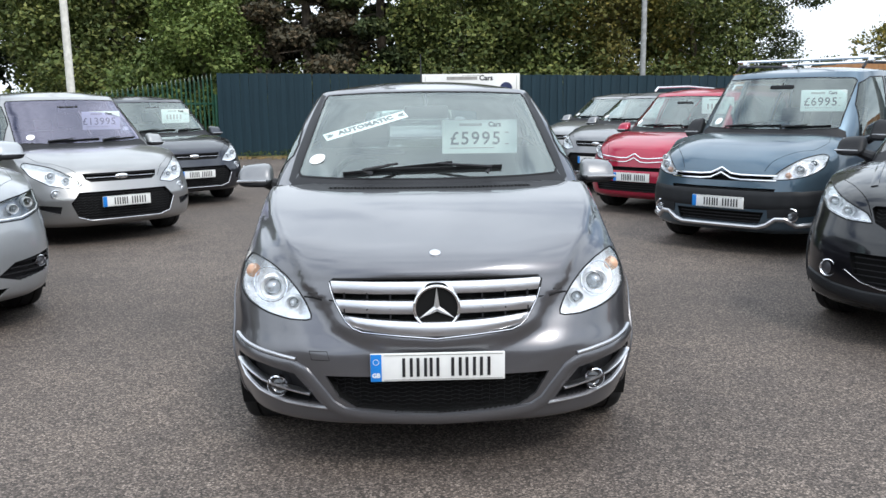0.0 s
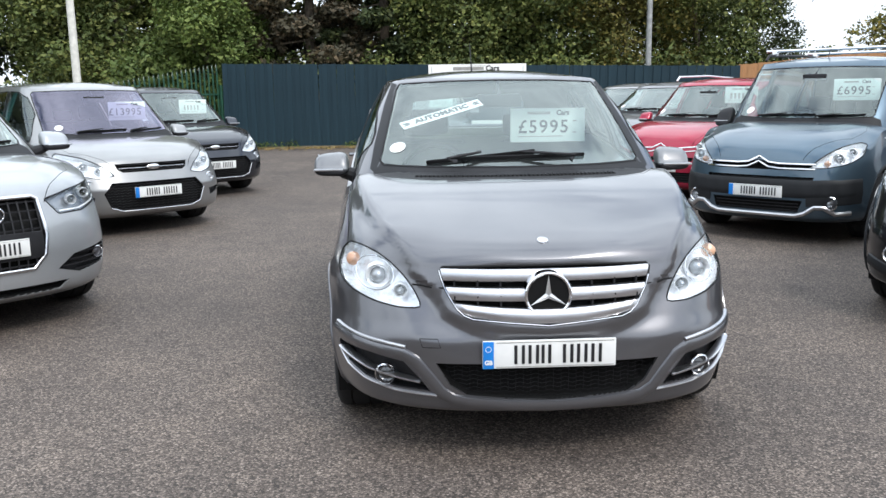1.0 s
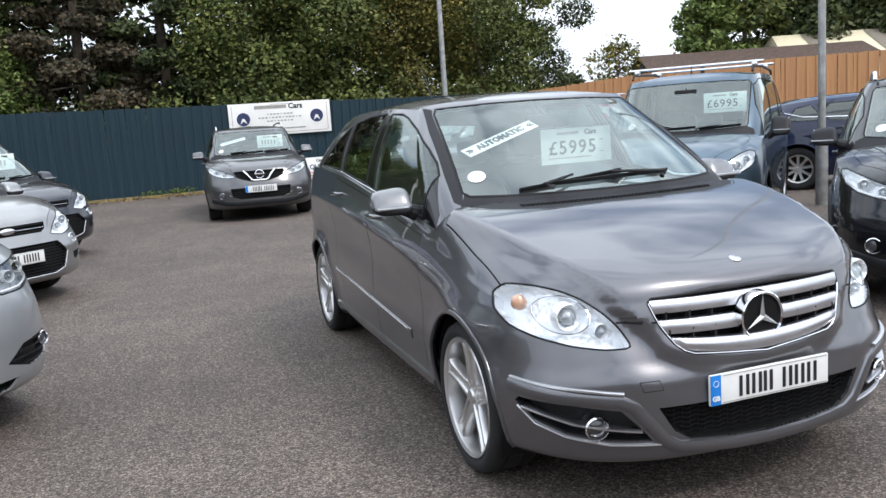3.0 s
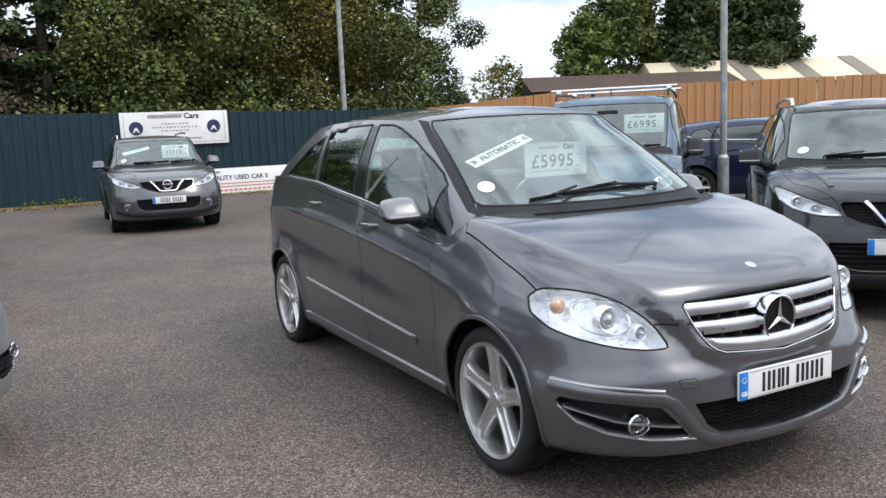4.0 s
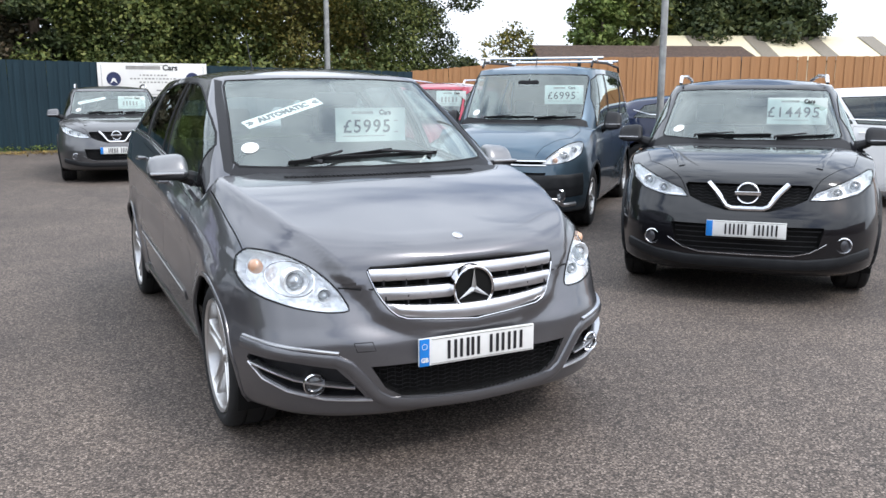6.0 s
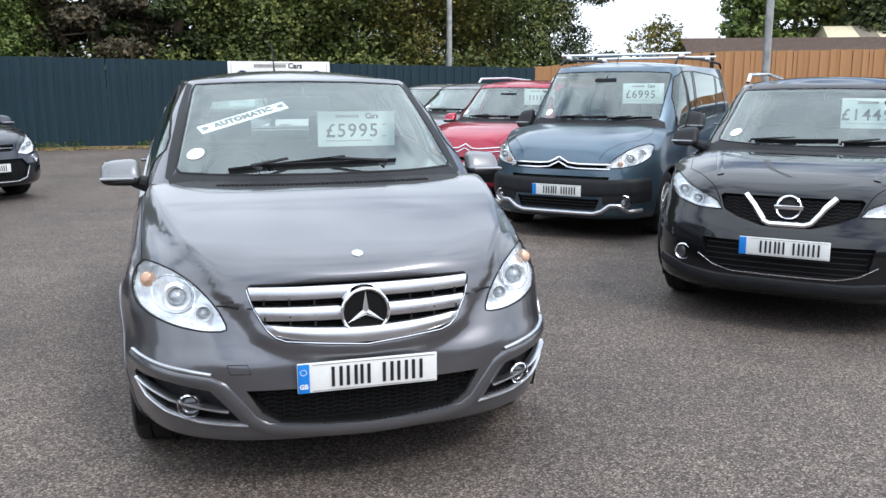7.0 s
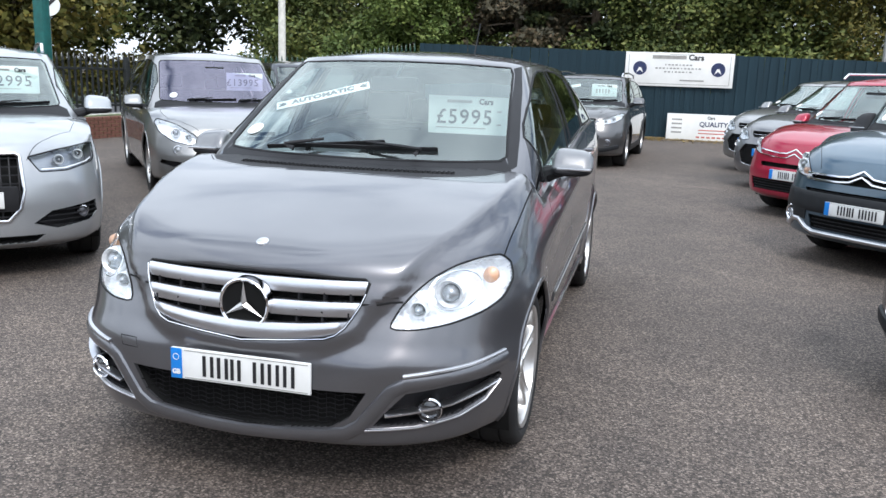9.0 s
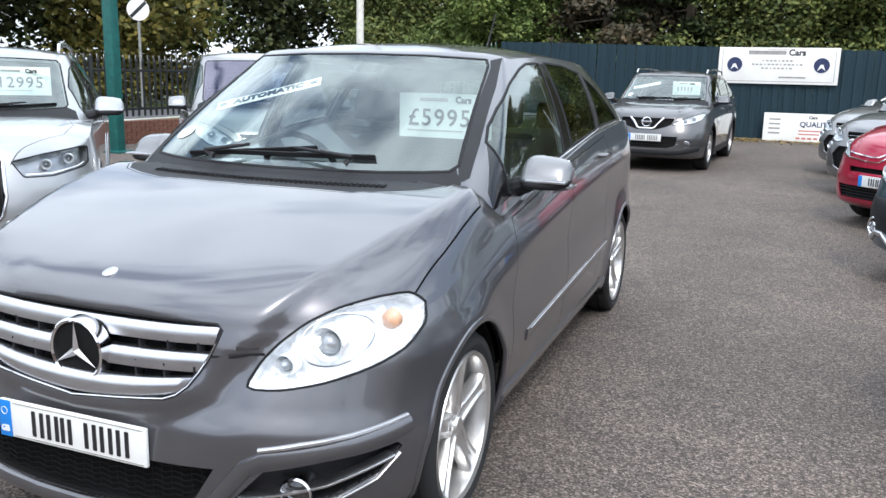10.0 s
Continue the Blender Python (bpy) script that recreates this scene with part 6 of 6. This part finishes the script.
def pole(name, x, y, h, r0, r1, mat, label, collar=None, tip=None):
    prof = [(0, r0), (0.6, r0), (h, r1)]
    bm = tube(bmesh.new(), [(0, 0, 0)] + [(0, 0, z) for z, _ in prof[1:]], [r for _, r in prof], 16)
    root = thing(name, pose(x, y, 0), label, "lamp post", "", "", bm, mat)
    if collar:
        part("collar", tube(bmesh.new(), [(0, 0, 0), (0, 0, collar - 0.04), (0, 0, collar)], [r0 * 1.65, r0 * 1.6, r0 * 1.02], 16), mat, root, "wider base section")
    if tip:
        b = bmesh.new()
        add_box(b, (0.0, -0.12, h - 0.25), (0.09, 0.26, 0.09), 0.02)
        add_box(b, (0.0, -0.02, h - 0.18), (0.04, 0.1, 0.16), 0.01)
        part("camera_box", b, M["polewhite"], root, "small white camera housing")
    return root


pole("lamp_post", -8.35, 17.94, 9.0, 0.10, 0.07, M["polewhite"], "tall off-white steel lamp post")
pole("lamp_post", 6.65, 21.2, 5.6, 0.09, 0.07, M["galv"], "grey steel pole behind the fence with a small box", None, True)
pole("lamp_post", 6.42, 6.36, 8.0, 0.048, 0.044, M["galv"], "grey steel lamp post with a wider foot", 0.95)


def signs():
    s = thing("fence_sign", pose(1.63, 20.47, 1.8, 0, 0, -1.0), "white dealer sign board with two navy discs on the fence", "sign", "", "", box((0, 0, 0), (2.72, 0.02, 0.86), 0.004), M["signwhite"])
    part("heading", text_mesh("Cars", 0.2, M["ink"], 0.002, 0.006), None, s, "bold black word", Matrix.Translation((0.42, -0.014, 0.31)))
    b = bmesh.new()
    add_box(b, (-0.25, -0.012, 0.31), (0.85, 0.004, 0.09))
    for k, w in enumerate((0.75, 1.2, 0.75)):
        for j in range(int(w / 0.09)):
            add_box(b, (-w / 2 + (j + 0.5) * 0.09, -0.012, 0.12 - k * 0.09), (0.06 if (j + k) % 4 else 0.03, 0.004, 0.035))
    add_box(b, (0.35, -0.012, -0.27), (0.6, 0.004, 0.035))
    for z in (0.38, -0.37):
        add_box(b, (0, -0.012, z), (2.5 if z < 0 else 0.5, 0.003, 0.012))
    for x in (-1.27, 1.27):
        add_box(b, (x, -0.012, 0), (0.012, 0.003, 0.74))
    part("small_print", b, M["signgrey"], s, "unreadable grey print and border lines")
    for x in (-0.98, 0.98):
        m4 = Matrix.Translation((x, -0.012, 0.02)) @ Matrix.Rotation(radians(-90), 4, "Z")
        d = part("disc", lathe(bmesh.new(), [(0.175, -0.002), (0.175, 0.003), (0.0005, 0.003)], 36, m4), M["signnavy"], s, "navy disc with a white shape")
        w = bmesh.new()
        p = [w.verts.new((x + a, -0.0165, 0.02 + c)) for a, c in ((-0.09, -0.12), (-0.03, 0.02), (0.03, 0.02), (0.09, -0.12), (0.0, -0.05))]
        w.faces.new(p)
        part("device", w, M["signwhite"], d)
    s = thing("banner", pose(3.0, 20.3, 0.34, -4, 0, -0.5), "white banner lettered QUALITY USED CAR SALES leaning on the fence", "sign", "", "", box((0, 0, 0), (3.1, 0.02, 0.7), 0.004), M["signwhite"])
    part("heading", text_mesh("QUALITY USED CAR S", 0.17, M["signnavy"], 0.002, 0.003), None, s, "navy capitals", Matrix.Translation((0.1, -0.014, 0.09)))
    part("wording", text_mesh("Cars", 0.1, M["ink"], 0.002, 0.003), None, s, "", Matrix.Translation((-0.45, -0.014, 0.26)))
    b = bmesh.new()
    for z in (-0.06, -0.14):
        add_box(b, (0.25, -0.012, z), (2.0, 0.004, 0.025))
    for j in range(16):
        add_box(b, (-0.75 + j * 0.13, -0.012, -0.24), (0.09, 0.004, 0.04))
    part("red_rules", b, M["signred"], s, "red lines and unreadable print")
    b = bmesh.new()
    for k in range(4):
        add_box(b, (-1.3, -0.012, 0.2 - k * 0.11), (0.26, 0.004, 0.04))
    part("small_print", b, M["signgrey"], s)


signs()


def hut():
    # long low hut with a brown roof
    m = pose(31, 46.3, 0, 0, 0, -22)
    h = thing("timber_hut", m, "long dark timber hut with a brown tiled roof", "building")
    b = bmesh.new()
    add_box(b, (7.5, 4, 1.9), (15, 6.4, 3.8), 0)
    part("wall", b, M["weatherboard"], h, "dark weatherboarding")
    for sgn in (-1, 1):
        r = bmesh.new()
        for i in range(18):
            f0, f1 = i / 18, (i + 1) / 18
            y0, y1, z0, z1 = 4 + sgn * 3.7 * (1 - f0), 4 + sgn * 3.7 * (1 - f1), 3.75 + 1.2 * f0, 3.75 + 1.2 * f1
            for a, b in (((y0, z0), (y0, z0 + 0.03)), ((y0, z0 + 0.03), (y1, z1))):
                r.faces.new([r.verts.new(p) for p in ((-0.4, *a), (15.4, *a), (15.4, *b), (-0.4, *b))])
        bmesh.ops.remove_doubles(r, verts=r.verts[:], dist=1e-4)
        part("roof", r, M["rooftile"], h, "brown tiled roof slope", angle=1)
    for x in (0.0, 15.0):
        g = bmesh.new()
        g.faces.new([g.verts.new(p) for p in ((x, 0.8, 3.8), (x, 7.2, 3.8), (x, 4, 4.9))])
        part("gable", g, M["weatherboard"], h)
    # pale sheet-roofed shed
    m = pose(41.7, 45.4, 0, 0, 0, -25)
    h = thing("sheet_roofed_shed", m, "long shed with a cream sheet roof and grey bands", "building")
    part("wall", box((12, 6, 1.9), (24, 10, 3.8), 0), M["cream"], h)
    r = bmesh.new()
    r.faces.new([r.verts.new(p) for p in ((-0.3, 0.5, 3.9), (24, 0.5, 3.9), (24, 5.5, 6.0), (0.2, 5.5, 6.0))])
    r.faces.new([r.verts.new(p) for p in ((-0.3, 11.5, 3.9), (0.2, 5.5, 6.0), (24, 5.5, 6.0), (24, 11.5, 3.9))])
    r.faces.new([r.verts.new(p) for p in ((-0.28, 0.6, 3.7), (0.2, 5.5, 5.98), (-0.28, 11.4, 3.7))])
    part("roof", r, M["cream"], h, "cream profiled sheet roof")
    for i in range(5):
        q = bmesh.new()
        x = 2.2 + i * 4.6
        q.faces.new([q.verts.new(p) for p in ((x, 0.45, 3.93), (x + 1.3, 0.45, 3.93), (x + 1.3, 5.3, 5.98), (x, 5.3, 5.98))])
        part("roof_band", q, M["roofband"], h, "grey rooflight band")


hut()


# ---- trees ----
def leaves(blobs, n, size, seed, flat=0.35):
    """Small folded leaves scattered through clumps; blobs: rows of centre and radii."""
    rng = np.random.default_rng(seed)
    bl = np.array(blobs, float)
    vol = (bl[:, 3] * bl[:, 4] * bl[:, 5]) ** 0.75
    pick = rng.choice(len(bl), n, p=vol / vol.sum())
    d = rng.normal(size=(n, 3))
    d /= np.linalg.norm(d, axis=1)[:, None]
    r = rng.uniform(0.35, 1.0, n) ** 0.4 * (1 + 0.18 * rng.normal(size=n))
    c = bl[pick, :3] + d * bl[pick, 3:] * r[:, None]
    a = rng.normal(size=(n, 3))
    a[:, 2] *= 0.7
    a /= np.linalg.norm(a, axis=1)[:, None]
    b = np.cross(a, d + 0.7 * rng.normal(size=(n, 3)))
    b /= np.linalg.norm(b, axis=1)[:, None] + 1e-9
    s = size * rng.uniform(0.55, 1.3, n)[:, None]
    v = np.stack([c - a * s, c + b * s * 0.55, c + a * s, c - b * s * 0.55], 1)
    v[:, 1::2] += (np.cross(a, b) * s * 0.25)[:, None]
    me = bpy.data.meshes.new("crown")
    me.vertices.add(4 * n)
    me.vertices.foreach_set("co", v.astype(np.float32).ravel())
    me.loops.add(4 * n)
    me.loops.foreach_set("vertex_index", np.arange(4 * n, dtype=np.int32))
    me.polygons.add(n)
    me.polygons.foreach_set("loop_start", np.arange(0, 4 * n, 4, dtype=np.int32))
    me.update(calc_edges=True)
    return me


def tree(x, y, h, r, mat, n, size, seed, label, name="broadleaf_tree", base=0.22, trunk=0.16, clumps=26, lean=0.0):
    rng = random.Random(seed)
    root = thing(name, pose(x, y, 0, 0, 0, rng.uniform(0, 360)), label, "tree", "trees behind the fence")
    bm = bmesh.new()
    top = h * 0.8
    path = [(0.15 * math.sin(k * 1.3 + seed), 0.15 * math.cos(k * 1.7 + seed), top * k / 6) for k in range(7)]
    tube(bm, path, [trunk * (1 - 0.13 * k) for k in range(7)], 10)
    blobs = []
    for k in range(clumps):
        t = base + (1 - base) * (k + 0.5) / clumps
        spread = r * (math.sin(math.pi * min(1, max(0.08, (t - base) / (1 - base) * 0.86 + 0.12))) ** 0.7)
        a = k * 2.4 + rng.uniform(-0.5, 0.5)
        q = rng.uniform(0.35, 0.9) * spread
        cb = (q * math.cos(a), q * math.sin(a), h * t)
        s = r * rng.uniform(0.24, 0.46)
        blobs.append((*cb, s * rng.uniform(0.8, 1.3), s * rng.uniform(0.8, 1.3), s * rng.uniform(0.6, 1.0)))
        z0 = max(0.5, min(top * 0.95, cb[2] - 0.3 * q - 0.3))
        p0 = Vector((0.1 * math.sin(seed), 0.1, z0))
        tube(bm, [p0, p0.lerp(Vector(cb), 0.5) + Vector((0, 0, -0.1)), cb], [trunk * 0.35 * (1 - 0.6 * t), trunk * 0.2, 0.012], 5)
    part("trunk", bm, M["bark"], root, "brown trunk and limbs")
    me = leaves(blobs, n, size, seed)
    me.materials.append(M[mat])
    part("crown", me, None, root, "uneven crown of small leaves")
    return root


def fir(x, y, h, r, n, seed, mat="leaf_fir", label="tall dark brownish conifer", leaf=0.13):
    rng = random.Random(seed)
    root = thing("conifer", pose(x, y, 0), label, "tree", "trees behind the fence")
    bm = tube(bmesh.new(), [(0, 0, 0), (0, 0, h * 0.5), (0, 0, h)], [0.2, 0.13, 0.02], 8)
    blobs = []
    for k in range(60):
        t = (k + 0.5) / 60
        a = k * 2.4
        q = r * (1 - t * 0.92) * rng.uniform(0.5, 1.0)
        c = (q * math.cos(a), q * math.sin(a), h * (0.1 + 0.9 * t) - 0.12 * q)
        blobs.append((*c, 0.28 * r * (1.1 - t), 0.28 * r * (1.1 - t), 0.12 * r * (1.15 - t)))
        tube(bm, [(0, 0, c[2] + 0.15 * q), c], [0.04, 0.01], 4)
    part("trunk", bm, M["bark"], root)
    me = leaves(blobs, n, leaf, seed)
    me.materials.append(M[mat])
    part("crown", me, None, root, "drooping layered boughs")


tree(-9.6, 25.0, 7.5, 3.0, "leaf_mid", 30400, 0.084, 2, "dense green bushy tree behind the fence", base=0.06)
tree(-6.6, 23.4, 5.0, 2.2, "leaf_light", 24700, 0.077, 3, "fresh green bushy tree behind the fence", base=0.06)
tree(-7.6, 27.5, 10, 3.3, "leaf_mid", 28500, 0.098, 4, "tall green tree behind the fence", base=0.12)
tree(-12.5, 28, 9, 3.0, "leaf_mid", 20900, 0.105, 1, "green roadside tree with gaps in its crown", base=0.25)
fir(-3.4, 25.0, 11, 3.0, 38000, 5, leaf=0.09)
fir(-1.0, 25.6, 12, 2.6, 34000, 6, "leaf_dark", "tall dark green conifer", 0.09)
tree(1.6, 25.0, 8, 2.6, "leaf_mid", 30400, 0.077, 7, "grey-green tree behind the fence", base=0.08)
tree(4.1, 25.6, 9, 2.8, "leaf_mid", 30400, 0.084, 8, "grey-green birch behind the fence", base=0.08)
tree(6.9, 24.6, 8.5, 2.5, "leaf_gold", 30400, 0.070, 9, "yellowing birch behind the fence", base=0.1)
tree(9.6, 25.4, 9.5, 2.7, "leaf_mid", 32300, 0.070, 10, "tall birch at the corner of the fence", base=0.08)
tree(12.0, 26.6, 9.5, 2.3, "leaf_dark", 26600, 0.070, 16, "slim birch at the corner of the fence", base=0.1)
tree(-15.5, 33, 9, 3.2, "leaf_dark", 9000, 0.17, 21, "roadside tree across the road", base=0.3)
tree(-19.5, 31, 9, 3.4, "leaf_dark", 9000, 0.17, 22, "roadside tree across the road", base=0.26)
tree(-22.5, 27, 9, 3.4, "leaf_mid", 9000, 0.17, 23, "roadside tree across the road", base=0.26)
tree(-20.5, 22.5, 8, 3.0, "leaf_gold", 9000, 0.16, 24, "yellowing roadside tree across the road", base=0.24)
tree(-24.5, 20, 9, 3.6, "leaf_dark", 10000, 0.18, 25, "dark roadside tree across the road", base=0.2)
tree(-23, 14, 9, 3.4, "leaf_dark", 10000, 0.18, 26, "dark roadside tree across the road", base=0.2)
tree(-21, 8, 8, 3.2, "leaf_mid", 8000, 0.18, 27, "roadside tree across the road", base=0.2)
# beyond the orange fence
tree(44.5, 53.5, 13.5, 4.6, "leaf_mid", 15000, 0.26, 31, "large broad tree beyond the huts", base=0.1, trunk=0.35)
tree(38.8, 50.8, 9.5, 2.6, "leaf_light", 8000, 0.22, 32, "yellow-green tree beyond the huts", base=0.1, trunk=0.3)
tree(49.2, 50.5, 12.5, 3.4, "leaf_dark", 15000, 0.26, 33, "tall dark conifer beyond the huts", "conifer", base=0.08, trunk=0.3, clumps=40)
tree(52.6, 50.5, 13.2, 3.4, "leaf_dark", 15000, 0.26, 34, "tall dark conifer beyond the huts", "conifer", base=0.08, trunk=0.3, clumps=40)
tree(55, 47, 12, 3.2, "leaf_dark", 15000, 0.26, 37, "tall dark conifer beyond the huts", "conifer", base=0.08, trunk=0.3, clumps=40)
tree(30.7, 50.5, 6.0, 2.2, "leaf_gold", 1800, 0.16, 35, "thin bare-topped tree beyond the fence", base=0.3)
tree(27.5, 52, 3.6, 1.8, "leaf_dark", 4000, 0.18, 36, "small bush beyond the fence", base=0.1)


def mass(name, label, rows, n, size, seed, mat):
    me = leaves(rows, n, size, seed)
    me.materials.append(M[mat])
    ob = new(name, me)
    return tagged(ob, label, "foliage", "", "stuff")


rnd = random.Random(5)
mass("far_woods", "dark mass of woodland behind the fence", [(x, 31 + 2 * rnd.random(), rnd.uniform(0.5, 9.5), 2.2, 1.2, 1.6) for x in np.arange(-13, 13, 1.1) for _ in range(4)], 46000, 0.19, 41, "leaf_dark")
mass("hedge", "olive hedge along the far side of the road", [(-20.5 + 0.06 * (y - 8), y, rnd.uniform(0.5, 1.4), 1.0, 1.1, 0.7) for y in np.arange(4, 40, 1.0) for _ in range(2)], 16000, 0.13, 42, "leaf_gold")
mass("undergrowth", "green undergrowth rising behind the fence", [(x, 22.6 + rnd.random(), rnd.uniform(0.4, 2.0), 1.0, 0.9, 0.9) for x in np.arange(-12, 12.5, 0.9) for _ in range(2)], 40000, 0.075, 43, "leaf_mid")


def litter():
    """Fallen leaves and tufts along the foot of the fence."""
    rng = np.random.default_rng(7)
    n = 2600
    x = rng.uniform(-5.4, 9, n)
    y = 20.4 - np.abs(rng.normal(0, 0.55, n))
    z = 0.012 + rng.uniform(0, 0.03, n)
    a = rng.uniform(0, 6.3, n)
    s = rng.uniform(0.015, 0.045, n)
    c, d = np.stack([np.cos(a) * s, np.sin(a) * s, rng.normal(0, 0.008, n)], -1), np.stack([-np.sin(a) * s * 0.6, np.cos(a) * s * 0.6, rng.normal(0, 0.008, n)], -1)
    p = np.stack([x, y, z], -1)
    v = np.stack([p - c, p + d, p + c, p - d], 1)
    me = bpy.data.meshes.new("fallen_leaves")
    me.from_pydata(v.reshape(-1, 3).tolist(), [], np.arange(4 * n).reshape(-1, 4).tolist())
    me.materials.append(M["leaf_fallen"])
    tagged(new("fallen_leaves", me), "yellow-brown fallen leaves along the fence foot", "leaves", "", "stuff")
    mass("weeds", "low green weeds at the foot of the fence", [(x, 20.38 + 0.1 * rnd.random(), 0.04, 0.3, 0.08, 0.08 + 0.1 * rnd.random()) for x in (-4.6, -4.2, -3.6, -1.9, -1.3, -1.0, 0.2, 5.1, 6.4, 8.0)], 1500, 0.03, 44, "leaf_light")
    bm = bmesh.new()
    k = 60
    lo = [bm.verts.new((-5.4 + i * 14.5 / k, 20.02 + 0.12 * noise.noise(Vector((i * 0.7, 0, 0))), 0.006)) for i in range(k + 1)]
    hi = [bm.verts.new((-5.4 + i * 14.5 / k, 20.6, 0.05)) for i in range(k + 1)]
    for i in range(k):
        bm.faces.new((lo[i], lo[i + 1], hi[i + 1], hi[i]))
    thing("leaf_strip", Matrix.Identity(4), "strip of soil and leaf litter along the fence", "soil", "", "structure", bm, M["soil"])


litter()


def roadside():
    def slab(name, label, cat, x0, x1, y0, y1, z, mat, skew=0.0):
        bm = bmesh.new()
        add_box(bm, (0, 0, z / 2), (x1 - x0, y1 - y0, z), 0.0)
        return thing(name, pose((x0 + x1) / 2, (y0 + y1) / 2, 0), label, cat, "", "structure", bm, mat)
    slab("verge", "rough grass verge behind the palisade", "grass", -13.6, -10.9, -20, 21, 0.09, M["grass"])
    slab("road", "grey road beyond the palisade", "road", -19.0, -13.75, -30, 60, 0.035, M["road"])
    slab("kerb", "pale concrete kerb of the road", "kerb", -13.75, -13.6, -30, 60, 0.11, M["polewhite"])
    slab("far_verge", "grass verge across the road", "grass", -40, -19.0, -30, 70, 0.12, M["grass"])
    slab("back_verge", "grass and undergrowth behind the fence", "grass", -13.3, 40, 21.2, 44, 0.06, M["grass"])
    # round road sign
    root = thing("road_sign", pose(-15.2, 17.7, 0, 0, 0, 40), "round white road sign with a black diagonal band", "road sign", "", "", tube(bmesh.new(), [(0, 0, 0), (0, 0, 3.2)], 0.04, 10), M["galv"])
    m4 = Matrix.Translation((0, -0.06, 3.0)) @ Matrix.Rotation(radians(-90), 4, "Z")
    part("disc", lathe(bmesh.new(), [(0.3, -0.01), (0.3, 0.006), (0.0005, 0.006)], 32, m4), M["paper"], root, "white disc")
    part("band", box((0, -0.07, 3.0), (0.58, 0.006, 0.09), 0.001, Matrix.Translation((0, 0, 3.0)) @ Matrix.Rotation(radians(-45), 4, "Y") @ Matrix.Translation((0, 0, -3.0))), M["ink"], root, "black diagonal band")
    # teal steel post
    root = thing("teal_post", pose(-8.67, 9.58, 0), "teal painted square steel post", "post", "", "", box((0, 0, 2.4), (0.18, 0.18, 4.8), 0.012), M["teal"])
    part("cap", box((0, 0, 4.83), (0.24, 0.24, 0.06), 0.01), M["teal"], root)
    part("foot", box((0, 0, 0.02), (0.34, 0.34, 0.04), 0.008), M["teal"], root)


roadside()


def back_wall():
    """A plain unseen wall behind the camera, added to darken what the cars reflect."""
    # added stand-in: hides the bright horizon from bumpers, flanks and glass
    thing("unseen_wall_south", pose(2, -15, 0), "plain brown brick wall, unseen, added behind the camera to darken car reflections", "wall", "", "structure", box((0, 0, 2.1), (60, 0.3, 4.2), 0.0), M["brickplain"])


back_wall()
